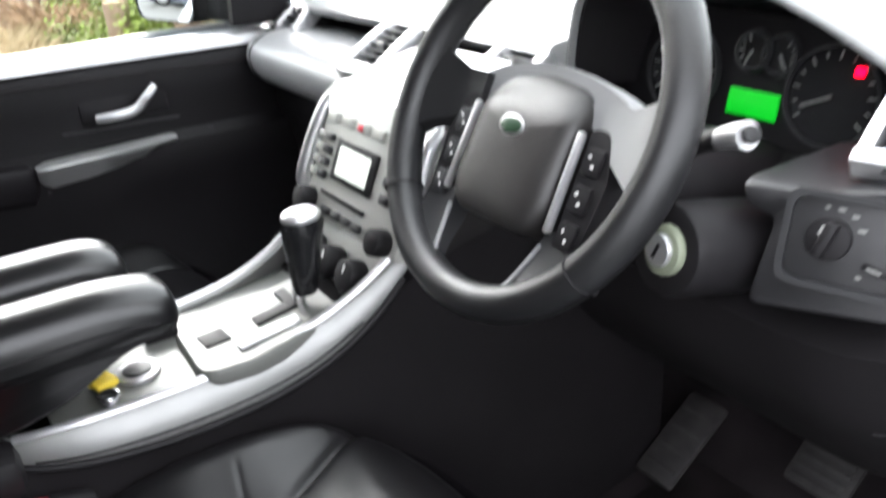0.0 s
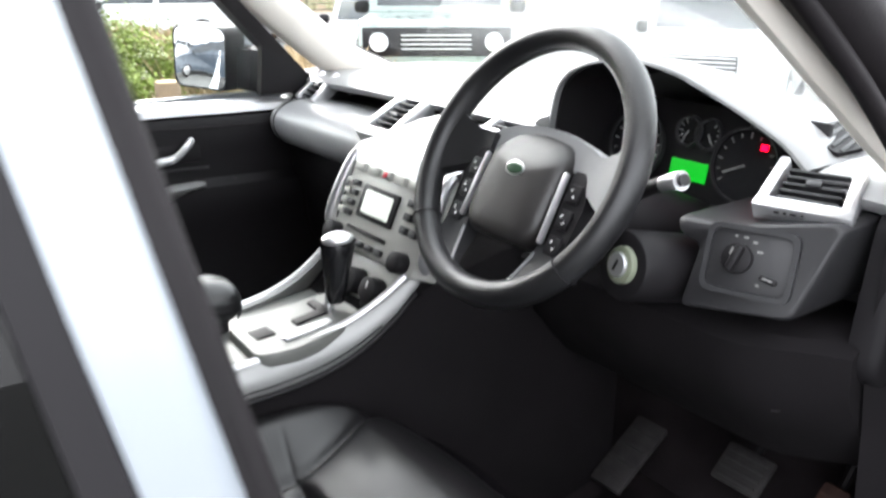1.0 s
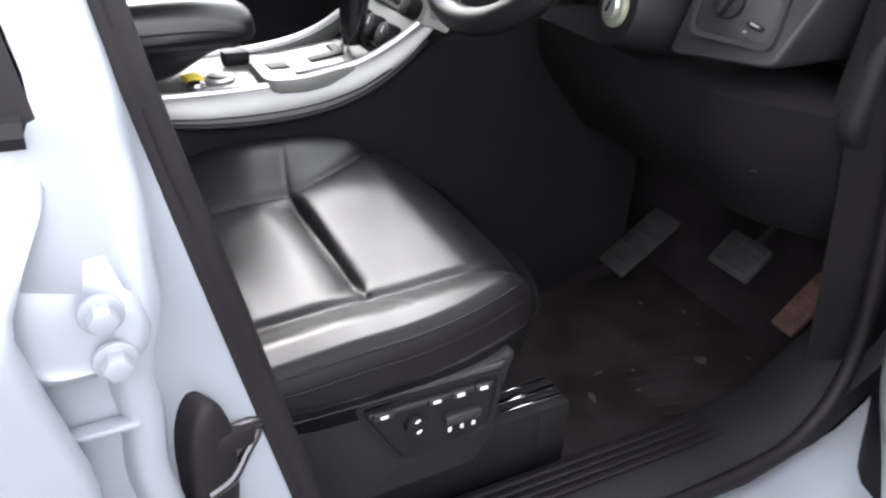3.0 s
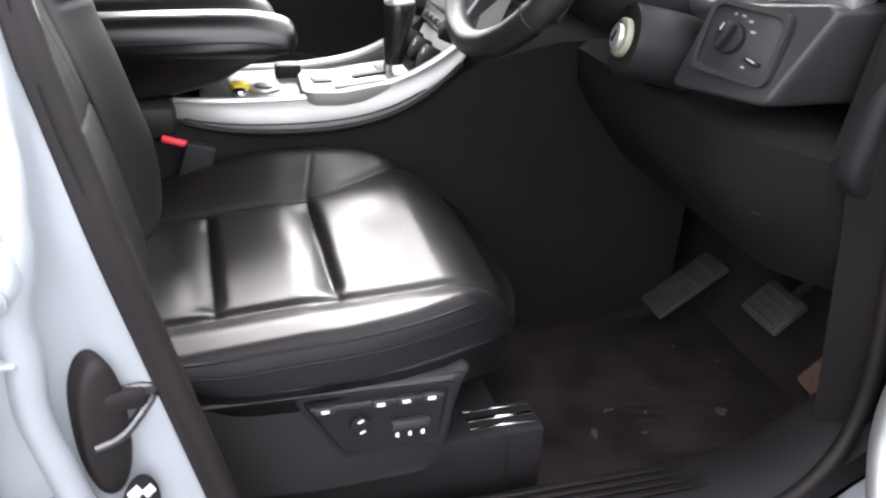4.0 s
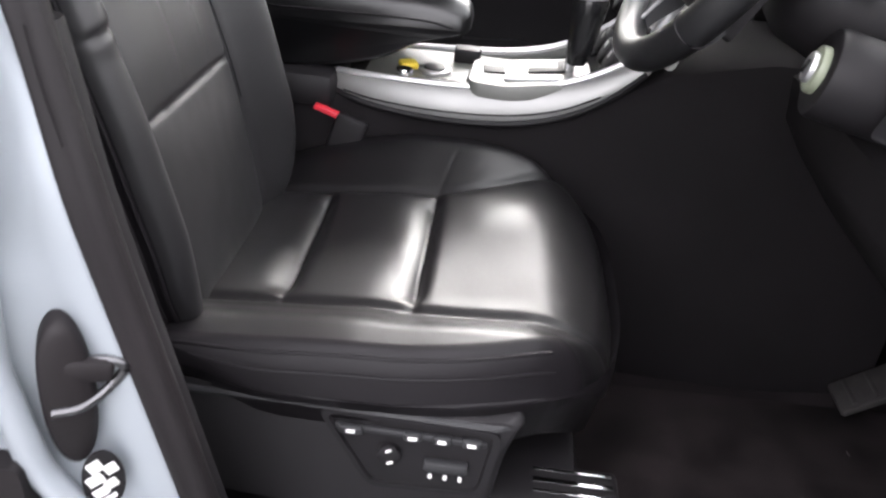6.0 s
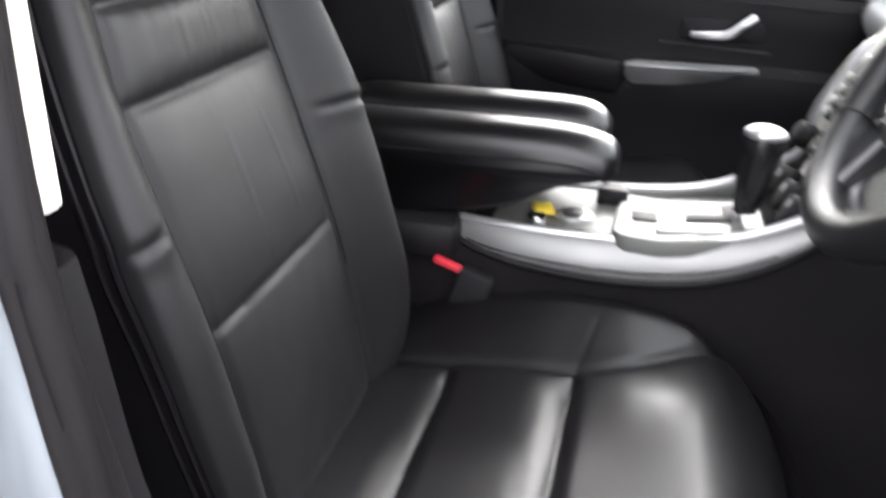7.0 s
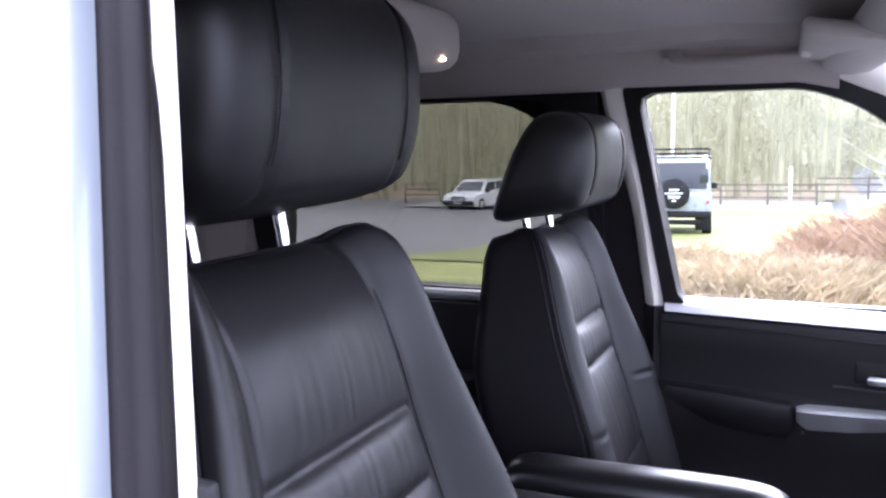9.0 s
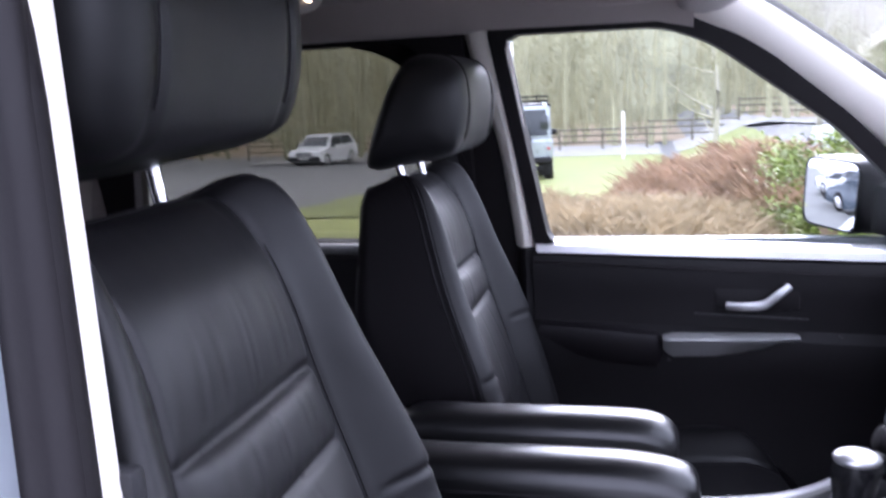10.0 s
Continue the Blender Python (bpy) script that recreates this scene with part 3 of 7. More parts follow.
# passenger-side B pillar: cream trim, belt
def ptrim_ring(z):
    k, q = lean(z), max(0, z - 1.2)
    f = 0.03 * sstep(1.35, 1.62, z)
    return [Vector((-(x - k), y, z)) for x, y in ((0.66, -0.212 - 0.12 * q), (0.655, -0.211 - 0.12 * q), (0.640, -0.226 - 0.12 * q), (0.632, -0.246 - 0.10 * q - 0.6 * f), (0.638, -0.258 - 0.10 * q - 0.95 * f), (0.66, -0.268 - 0.10 * q - f))]


part("pillar_trim", loft([ptrim_ring(1.195 + 0.02 * i) for i in range(22)]), M_CREAM, shell, "cream plastic pillar trim")
part("lower_pillar_trim", loft([ptrim_ring(0.55 + 0.0321 * i) for i in range(21)]), M_BLACK, shell, "black plastic lower pillar trim")
part("belt_webbing", box((0.004, 0.05, 0.72), (-0.590, -0.345, 1.17), (10, 10, 0), bevel=0.001), M_BELT, shell, "black seat belt webbing")
part("pillar_outer", loft([[Vector((-(x - lean(z)), y - 0.16 * max(0, z - 1.2), z)) for x, y in ((0.66, -0.205), (0.72, -0.205), (0.72, -0.30), (0.66, -0.34))] for z in (0.55, 1.2, 1.4, 1.64)]), M_RUBBER, shell)

# passenger-side rear door with its window
prear = tagged(empty("rear_door", (-0.7, -0.75, 0.5)), "closed rear passenger-side door with black panel", "car door")
pr_win = rounded([(-0.40, 1.204), (-0.425, 1.592), (-1.02, 1.592), (-1.10, 1.215)], 0.04, 5)
part("window_frame", side_plate(rounded([(-0.34, 0.58), (-0.34, 1.656), (-1.08, 1.656), (-1.22, 1.2), (-1.2, 0.58)], 0.03, 5), 0.05, 0.640, -1, pr_win), M_RUBBER, prear, "black window frame and inner panel")
part("glass", side_plate(grow(pr_win, 0.01), 0.004, 0.664, -1), glass_mat("privacy_glass", (0.44, 0.44, 0.41)), prear, "lightly tinted rear door glass").visible_shadow = False
outer_skin(-0.26, -1.22, prear)
part("waist_ledge", box((0.04, 0.80, 0.022), (-0.640, -0.75, 1.194), bevel=0.006), M_CONSOLE, prear, "silver-grey waist ledge")
part("door_panel", box((0.03, 0.84, 0.58), (-0.635, -0.76, 0.888), bevel=0.01), M_BLACK, prear, "black rear door panel")
part("armrest", box((0.06, 0.45, 0.05), (-0.60, -0.72, 1.01), bevel=0.015), M_LEATHER_SIDE, prear)
part("armrest_trim", box((0.02, 0.35, 0.012), (-0.568, -0.70, 1.035), bevel=0.004), M_GREY, prear)

# rear of the cabin: quarter panels, tailgate with its window, rear bench
part("quarter_panel", loft([[Vector((-(x - lean(z)), y, z)) for x, y in ((0.64, -1.16), (0.70, -1.16), (0.70, -2.1), (0.64, -2.1))] for z in (0.55, 1.2, 1.65)]), M_HEADLINER, shell)
part("quarter_panel", loft([[Vector(((x - lean(z)), y, z)) for x, y in ((0.64, -1.24), (0.70, -1.24), (0.70, -2.1), (0.64, -2.1))] for z in (0.55, 1.2, 1.65)]), M_HEADLINER, shell)
for q in (-1, 1):
    rows = [[Vector((q * (skin_x(z) - 0.02), y, z)) for y in (-1.25, -1.5, -1.8, -2.08)] + [Vector((q * (skin_x(z) + 0.002), y, z)) for y in (-2.08, -1.8, -1.5, -1.25)] for z in (0.50, 0.7, 0.9, 1.09, 1.14, 1.185, 1.2)]
    part("rear_wing", loft(rows), M_PAINT, shell, "pale silver-blue rear wing", 60)
tg = tagged(empty("tailgate", (0, -2.05, 0.5)), "closed tailgate with a wide rear window", "tailgate")
part("frame", ring_plate(even(rounded([(-0.66, 0.5), (0.66, 0.5), (0.60, 1.70), (-0.60, 1.70)], 0.04), 80), even(rounded([(-0.58, 1.22), (0.58, 1.22), (0.52, 1.60), (-0.52, 1.60)], 0.05), 80), 0.06, "xz", -2.08), M_HEADLINER, tg)
part("glass", slab(rounded([(-0.60, 1.20), (0.60, 1.20), (0.54, 1.62), (-0.54, 1.62)], 0.05), 0.004, "xz", -2.05), M_TINT, tg)
bench = tagged(empty("rear_bench", (0, -1.3, 0.54)), "black leather rear bench seat", "rear seat")
part("cushion", box((1.24, 0.50, 0.16), (0, -1.10, 0.78), (4, 0, 0), bevel=0.05, seg=4), M_LEATHER, bench)
part("backrest", box((1.24, 0.14, 0.56), (0, -1.44, 1.06), (-16, 0, 0), bevel=0.05, seg=4), M_LEATHER, bench)
part("base", box((1.2, 0.45, 0.18), (0, -1.12, 0.62), bevel=0.02), M_BLACK, bench)

# front of the shell: A pillars, header, windscreen, bonnet
for s in (-1, 1):
    ap = [(s * 0.640, 0.73, 1.20), (s * 0.632, 0.60, 1.262), (s * 0.612, 0.45, 1.372), (s * 0.59, 0.31, 1.478), (s * 0.565, 0.16, 1.585), (s * 0.545, 0.07, 1.635)]
    part("a_pillar_trim", tube(ap, (lambda t: 0.048 - 0.006 * t) if s < 0 else (lambda t: 0.027), n=12, up=(s * 0.8, 0, 0.6), flat=0.62, smooth=6), M_CREAM, shell, "cream windscreen pillar trim")
    part("a_pillar", tube([(x + s * 0.045, y + 0.02, z + 0.012) for x, y, z in ap], 0.036, n=10, up=(s, 0, 0.4), flat=1.0), M_RUBBER, shell)
part("header", tube([(-0.55, 0.075, 1.632), (0, 0.125, 1.652), (0.55, 0.075, 1.632)], 0.05, n=12, flat=0.5), M_HEADLINER, shell)
ws = [Vector((x, y, z)) for x, y, z in ((-0.60, 0.14, 1.62), (0, 0.19, 1.64), (0.60, 0.14, 1.62), (0.68, 0.88, 1.215), (0, 1.02, 1.20), (-0.68, 0.88, 1.215))]
wscreen = new("windscreen", to_mesh("windscreen", loft([[ws[0], ws[1], ws[2]], [ws[5], ws[4], ws[3]]], closed=False), M_GLASS))
wscreen.visible_shadow = False
sol = wscreen.modifiers.new("thickness", "SOLIDIFY")
sol.thickness = 0.005
tagged(wscreen, "clear laminated windscreen", "windscreen", kind="structure")
bon = []
for y, z, w in ((1.06, 1.17, 0.76), (1.2, 1.175, 0.79), (1.5, 1.155, 0.80), (1.8, 1.10, 0.79), (1.95, 1.0, 0.76), (1.98, 0.8, 0.74)):
    bon.append([Vector((x * w, y, z - 0.05 * abs(x) ** 4 + (0.012 if 0.45 < abs(x) < 0.7 else 0))) for x in np.linspace(-1, 1, 17)] + [Vector((x * w, y - 0.02, z - 0.10)) for x in np.linspace(1, -1, 17)])
part("bonnet", loft(bon), M_PAINT, shell, "pale silver-blue bonnet")
part("wing", box((0.10, 1.2, 0.5), (0.86, 1.35, 0.86), bevel=0.04, seg=4), M_PAINT, shell, "front wing")
part("wing", box((0.10, 1.2, 0.5), (-0.86, 1.35, 0.86), bevel=0.04, seg=4), M_PAINT, shell, "front wing")
# jamb is coloured black for the shade round the hinges
part("door_jamb", loft([[Vector((x, y + k, z)) for x, y in ((0.715, 0.70), (0.76, 0.70), (0.84, 0.74), (0.84, 0.92), (0.715, 0.92))] for z, k in ((0.50, -0.02), (0.62, 0.0), (0.8, 0.02), (1.0, 0.01), (1.2, 0.0))]), M_RUBBER, shell, "front door jamb with hinge-side shade put into its black")
# added block that darkens the gap between door and sill
part("jamb_dark_gap", loft([[Vector((x + k, y, z)) for x, y in ((0.700, 0.70), (0.708, 0.680), (0.782, 0.580), (0.80, 0.568), (0.88, 0.562), (0.89, 0.58), (0.89, 0.78), (0.70, 0.78))] for z, k in ((0.40, 0.008), (0.55, 0.002), (0.64, 0.0), (0.70, 0.0), (0.76, 0.006), (0.78, 0.02))]), M_RUBBER, shell, "black block added for the dark gap at the front jamb's foot", 50)
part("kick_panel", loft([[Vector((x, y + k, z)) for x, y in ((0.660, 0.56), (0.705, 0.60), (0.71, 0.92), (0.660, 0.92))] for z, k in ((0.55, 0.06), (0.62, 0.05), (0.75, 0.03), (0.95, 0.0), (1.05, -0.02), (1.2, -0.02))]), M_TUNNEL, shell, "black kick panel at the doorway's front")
part("kick_panel", loft([[Vector((-x, y, z)) for x, y in ((0.632, 0.50), (0.695, 0.50), (0.695, 0.92), (0.632, 0.92))] for z in (0.55, 1.05)]), M_BLACK, shell)
part("underbody", box((1.5, 3.6, 0.08), (0, 0.1, 0.42), bevel=0.02), M_BLACK, shell)
for x in (-0.80, 0.80):
    for y in (1.35, -1.4):
        w = part("wheel", cyl(0.37, 0.25, (x * 0.95, y, 0.37), (0, 90, 0), n=40, bevel=0.03), M_RUBBER, shell, "black tyre")
        part("rim", cyl(0.24, 0.26, (x * 0.95, y, 0.37), (0, 90, 0), n=30, bevel=0.01), M_SILVER, w)


# ---- seats ----
def pad_point(a, b, height, p, drop, start, s, t):
    """A point of an upholstered pad; s, t run over the square -1..1; p: corner powers for the front and the rear half."""
    m = max(abs(s), abs(t))
    if m < 1e-6:
        return 0.0, 0.0, height(0.0, 0.0)
    ds, dt = s / m, t / m
    q = p[0] if dt > 0 else p[1]
    k = (abs(ds) ** q + abs(dt) ** q) ** (-1 / q)
    x, y = a * m * ds * k, b * m * dt * k
    e = min(1.0, max(0.0, (m - start) / (1 - start)))
    return x, y, height(x, y) - drop * (1 - math.sqrt(max(0.0, 1 - e * e)))


def soft_pad(a, b, height, p, drop, start, warp, n=110):
    bm = bmesh.new()
    g = [[bm.verts.new(warp(*pad_point(a, b, height, p, drop, start, 2 * i / n - 1, 2 * j / n - 1))) for j in range(n + 1)] for i in range(n + 1)]
    for i in range(n):
        for j in range(n):
            bm.faces.new((g[i][j], g[i + 1][j], g[i + 1][j + 1], g[i][j + 1]))
    return bm


def square_walk(m, n):
    """n points round the square of half-size m."""
    out = []
    for i in range(n):
        u = 8.0 * i / n
        k, f = int(u // 2), u % 2 - 1
        out.append(((f * m, m), (m, -f * m), (-f * m, -m), (-m, f * m))[k])
    return out


def seat(cx, driver):
    """A front seat at cx; the outboard side of the driver's seat is +x, the passenger's -x."""
    s = 1 if driver else -1
    dz = 0.0 if driver else -0.055
    th = tagged(empty("driver_seat" if driver else "passenger_seat", (cx, -0.1, 0.55)),
                "black leather driver's seat with side power switches" if driver else "black leather passenger seat with folded-down armrest", "car seat", group="front seats")
    yc, b, a = -0.054, 0.300, 0.266

    def h(x, y):
        Y = y + yc
        t = x * s
        if t > 0:
            half = 0.139 + 0.01 * (Y + 0.04)
            rise = 0.028 * (1 - 0.35 * sstep(0.10, 0.24, Y))
        else:
            half = 0.130 + 0.06 * (Y + 0.10) + 0.070 * sstep(0.03, 0.23, Y)      # the inner seam sweeps out to the front corner
            rise = 0.0
        d = abs(x) - half
        z = 0.851 + 0.085 * max(-0.2, min(0.20, Y + 0.05)) + sstep(0.0, 0.080 - (0.022 if t < 0 else 0.0) * sstep(0.05, 0.2, Y), d) * rise
        wing = 0.0
        if t < 0 and d > 0:
            # the inner wing is one smooth arc from back to front
            crest = 0.894 - (0.85 if Y < 0.06 else 1.3) * (Y - 0.06) ** 2
            wing = sstep(-0.01, max(0.045, 0.232 - half), d)
            z += (crest - z) * wing
        # three panels, each rolling over at its front edge
        side = sstep(-0.034, 0.016, d)
        for y0, y1 in ((-0.40, -0.11), (-0.11, 0.025), (0.025, 0.40)):
            if y0 <= Y < y1:
                f, r = min(1.0, (y1 - Y) / 0.050), min(1.0, (Y - y0) / 0.020)
                c = (1 - (1 - f) ** 2.2) * (1 - (1 - r) ** 2.4)
                c = 0.0115 * (1 - (1 - c) * (0.25 + 0.75 * sstep(0.005, -0.045, d)))
                z += c * (1 - side) + 0.0115 * side
        z -= 0.0050 * gauss(d, 0.0075)
        z -= (0.0012 * gauss(Y - 0.025, 0.005) if d < 0 else 0.0008 * gauss(Y - 0.025 - 0.25 * d, 0.0032) * sstep(0.09, 0.05, d)) + (0.0012 * gauss(Y + 0.11, 0.005) if d < 0 else 0)
        z -= 0.036 * sstep(0.125, 0.26, Y) ** 1.7 * (1 - wing)
        if t > 0 and abs(x) > 0.243:
            e = min(1.0, (abs(x) / a - 0.915) / 0.085)
            z += 0.036 * (1 - math.sqrt(1 - e * e)) * sstep(-0.03, -0.14, y)       # the side's foot rises towards the back
        z -= 0.035 * t * sstep(0.0, 0.08, Y) * sstep(0.06, -0.04, d)
        z += 0.0075 * math.exp(-((t + 0.070) / 0.070) ** 2 - ((Y - 0.115) / 0.055) ** 2)       # sat-in dome of the front panel
        z += 0.003 * min(1.0, (x / half) ** 2) * sstep(0.03, -0.03, Y)
        # soft creases and sag of worn leather
        z += 0.0006 * noise.noise(Vector((x * 9, Y * 12, cx * 7))) + 0.00012 * noise.noise(Vector((x * 26, Y * 38, cx * 5)))
        z += 0.0003 * gauss(Y - 0.0, 0.02) * noise.noise(Vector((x * 34, Y * 60, 2))) * (1 - side)
        return z

    cw = lambda x, y, z: (cx + x, y + yc, z)
    cp, cdrop, cstart = (3.3, 5.0), 0.050, 0.915
    grid = 210 if driver else 110
    cu = part("cushion", soft_pad(a, b, h, cp, cdrop, cstart, cw, grid), M_LEATHER, th, "creased black leather seat cushion", smooth=80)
    # leather flanks below the bolsters: a duller material stands in for blocked sky reflection
    cu.data.materials.append(M_LEATHER_SIDE)
    for f in cu.data.polygons:
        if abs(2 * (f.index // grid + 0.5) / grid - 1) > 0.918:
            f.material_index = 1
    # stitched edge lines low on the cushion's side
    for m in (0.988, 0.962):
        for q in (-1, 1):
            part("piping", tube([cw(*(Vector(pad_point(a, b, h, cp, cdrop, cstart, q * m, t * m)) + Vector((q * 0.0006, 0, 0.0004)))) for t in np.linspace(-0.9, 0.86, 30)], 0.0016, n=6, smooth=1), M_LEATHER_SIDE, th)
    rim = [Vector(pad_point(a, b, h, cp, cdrop, cstart, q, t)) for q, t in square_walk(1.0, 96)]
    # cushion side, dulled the same way to keep its leather in shade
    part("cushion_side", loft([[Vector((cx + v.x * k, yc + v.y * k, v.z * (1 - f) + (0.850 - 0.004 * gauss(v.y - 0.05, 0.10) + (0.040 * sstep(-0.03, -0.14, v.y) if v.x * s > 0 else 0.0)) * f - sink)) for v in rim] for k, f, sink in ((0.96, 0.0, 0.05), (0.985, -0.1, 0.0), (1.0, 0.0, 0.0), (1.008, 0.4, 0.0), (1.004, 0.9, 0.0), (0.97, 1.0, 0.05))]), M_LEATHER_SIDE, th, "black leather side of the cushion", smooth=80)
    # seat back, in its own axes: x across, y up along the back, z out of its face
    bx0 = cx + (0.040 if driver else 0.03)
    fy, fz, tilt = (-0.238 if driver else -0.248), 0.815, 15.0
    to = pose(bx0, fy, fz, 90 + tilt, 0, 0)
    H = 0.322

    def edge(Y):
        """How far the wings' outer edge stands forward, up the back."""
        return 0.072 + 0.018 * sstep(0.50, 0.22, Y) - 0.016 * sstep(0.14, 0.0, Y)

    def width(Y):
        """The back's half width: it tapers to the shoulders."""
        return 0.208 - 0.052 * sstep(0.30, 0.60, Y)

    def hb(x, y):
        Y = y + H
        w = width(Y)
        half = (0.104 + 0.016 * sstep(0.56, 0.34, Y)) * 0.215 / w
        d = abs(x) - half
        k = sstep(-0.004, 0.070, d)
        base = 0.058 + 0.010 * gauss(Y - 0.20, 0.13) + 0.006 * sstep(0.40, 0.60, Y)
        z = base * (1 - k) + (edge(Y) + 0.016) * k
        if d < 0:
            u = 1 - (x / half) ** 4
            for y0, y1, q in ((-0.02, 0.215, 0.004), (0.215, 0.388, 0.009), (0.388, 0.458, 0.010), (0.458, 0.700, 0.008)):
                if y0 <= Y < y1:
                    v = 2 * (Y - y0) / (y1 - y0) - 1
                    z += q * u * (1 - abs(v) ** 3)
            z -= 0.003 * (gauss(Y - 0.388, 0.005) + gauss(Y - 0.458, 0.005)) + 0.0022 * gauss(Y - 0.215, 0.004)
            pl = sstep(0.391, 0.403, Y) * sstep(0.456, 0.446, Y) + 0.8 * sstep(0.462, 0.475, Y) * sstep(0.56, 0.48, Y)
            z += 0.00045 * pl * math.sin(x * 300 + 5 * noise.noise(Vector((x * 28, Y * 3, 3 + cx)))) * (0.5 + 0.9 * noise.noise(Vector((x * 40, Y * 9, 1))))
            z -= 0.0008 * sstep(0.22, 0.26, Y) * sstep(0.386, 0.35, Y) * (gauss(x - 0.02, 0.004) + gauss(x + 0.05 - 0.1 * (Y - 0.3), 0.004))
        else:
            z -= 0.0035 * gauss(Y - 0.312 - 0.10 * (0.1 - d), 0.0045) * sstep(0.01, 0.04, d)
            z += 0.004 * sstep(0.29, 0.325, Y) * sstep(0.55, 0.35, Y) * k
        z -= 0.004 * gauss(d, 0.005)
        z -= 0.034 * sstep(0.47, 0.66, Y) ** 1.6 * sstep(0.07, -0.03, d)
        z += 0.0006 * noise.noise(Vector((x * 14, Y * 12, 5 + cx))) + 0.0003 * noise.noise(Vector((x * 45, Y * 30, 2 + cx)))
        return z

    def wb(x, y, z):
        Y = y + H
        w = width(Y) / 0.215 - 0.04 * sstep(0.1, 0.0, Y)
        Y -= 0.022 * sstep(0.190, 0.130, abs(x)) * sstep(0.54, 0.64, Y)
        return to @ Vector((x * w, Y, -z))

    bp, bdrop, bstart = (7.0, 6.0), 0.020, 0.88
    part("backrest", soft_pad(0.215, H, hb, bp, bdrop, bstart, wb, 210 if driver else 150), M_LEATHER_BACK, th, "creased black leather backrest with stitched panels", smooth=80)
    brim = [Vector(pad_point(0.215, H, hb, bp, bdrop, bstart, q, t)) for q, t in square_walk(1.0, 160)]
    rear = lambda v: -0.025 - 0.050 * sstep(0.32, 0.10, v.y)
    side = [[Vector(wb(v.x * k, v.y * kk, v.z * (1 - f) + (rear(v) + o) * f)) for v in brim] for k, kk, f, o in ((1.0, 1.0, 0.0, 0), (1.004, 1.002, 0.06, 0), (1.006, 1.002, 0.5, 0), (1.0, 1.0, 0.88, 0), (0.975, 0.985, 1.0, 0), (0.90, 0.95, 1.0, -0.014), (0.5, 0.5, 1.0, -0.024), (0.02, 0.02, 1.0, -0.026))]
    part("back_shell", loft(side, cap=False), M_LEATHER_SIDE, th, "black vinyl back shell and side panels", smooth=60)
    for m, q in ((1.004, -0.004), (1.006, -0.014)):
        part("piping", tube([wb(v.x * m, v.y * m, v.z + q) for v in brim], 0.0021, n=6, closed=True, smooth=1), M_LEATHER_SIDE, th)
    for q in (-1, 1):
        part("insert_stitch", tube([wb(q * u, y, hb(q * u, y) + 0.0004) for y, u in ((y, (0.104 + 0.016 * sstep(0.56, 0.34, y + H)) * 0.215 / width(y + H) + 0.004) for y in np.linspace(-0.16, 0.25, 30))], 0.0010, n=5, smooth=0), M_LEATHER_SIDE, th)
    # headrest on two chrome posts: a front pad between two side pads
    hx, hz, hy = (bx0 - 0.024, 1.546, -0.398) if driver else (bx0, 1.527, -0.360)
    hk, hv = (1.04, 1.04) if driver else (0.94, 0.86)
    prof = [(p.x if p.x > 0 else p.x * 0.76, p.y) for p in smooth_path([(0.082, -0.050, 0), (0.092, 0.010, 0), (0.084, 0.070, 0), (0.050, 0.096, 0), (-0.010, 0.090, 0), (-0.062, 0.025, 0), (-0.108, -0.080, 0), (-0.094, -0.102, 0), (-0.04, -0.096, 0), (0.055, -0.080, 0)], 5, True)]
    rings = []
    for u in np.linspace(-1, 1, 61):
        k = max(0.03, (1 - abs(u) ** 6)) ** (1 / 3.0)
        rings.append([Vector((hx + 0.156 * u, hy + hk * y * (0.25 + 0.75 * k) + 0.010 * u * u - (0.004 * gauss(abs(u) - 0.62, 0.03) if y > 0 else 0), hz + hv * z * (0.12 + 0.88 * k) - 0.003 * gauss(abs(u) - 0.62, 0.03) * (1 if z > 0.05 else 0))) for y, z in prof])
    part("headrest", loft(rings), M_LEATHER_BACK, th, "padded black leather headrest", smooth=80)
    for sx in (-0.62, 0.62):
        part("headrest_seam", tube([(hx + 0.156 * sx, hy + hk * y * 0.992 + 0.0025, hz + hv * z * 0.992) for y, z in prof[:20]], 0.0012, n=5, smooth=0), M_LEATHER_SIDE, th)
    py = hy - (0.014 if driver else 0.025)
    for dx in (-0.062, 0.062):
        part("headrest_post", cyl(0.0065, 0.16, (hx + dx, py, hz - 0.14), (10, 0, 0), n=16), M_CHROME, th, "chrome headrest post")
        part("post_collar", cyl(0.014, 0.014, (hx + dx, py, hz - 0.160), (10, 0, 0), n=18, bevel=0.003), M_GLOSSBLACK, th)
    # inboard armrest, folded down
    ax, nose = cx - s * 0.325, 0.018 if driver else 0.0
    arm = [(p.x, p.y) for p in smooth_path([(-0.34, 0.985, 0), (-0.345, 1.04, 0), (-0.33, 1.094, 0), (-0.22, 1.100, 0), (-0.09, 1.102, 0), (-0.02, 1.100, 0), (0.010 + nose, 1.090, 0), (0.022 + nose, 1.070, 0), (0.014 + nose, 1.050, 0), (-0.02, 1.034, 0), (-0.09, 0.999, 0), (-0.20, 0.978, 0), (-0.30, 0.974, 0)], 5, True)]
    rings = []
    for u in np.linspace(-1, 1, 25):
        q = 1 - 0.20 * abs(u) ** 6
        fall = 0.013 * abs(u) ** 2.2
        rings.append([Vector((ax + 0.040 * u * (1 + 0.05 * sstep(1.09, 1.04, z)), -0.16 + (y + 0.16) * (0.93 + 0.07 * (q - 0.8) / 0.2), 1.027 + (z - 1.04) * q - (fall if z > 1.06 else 0.0))) for y, z in arm])
    part("armrest", loft(rings), M_LEATHER_ARM, th, "padded black leather armrest", smooth=70)
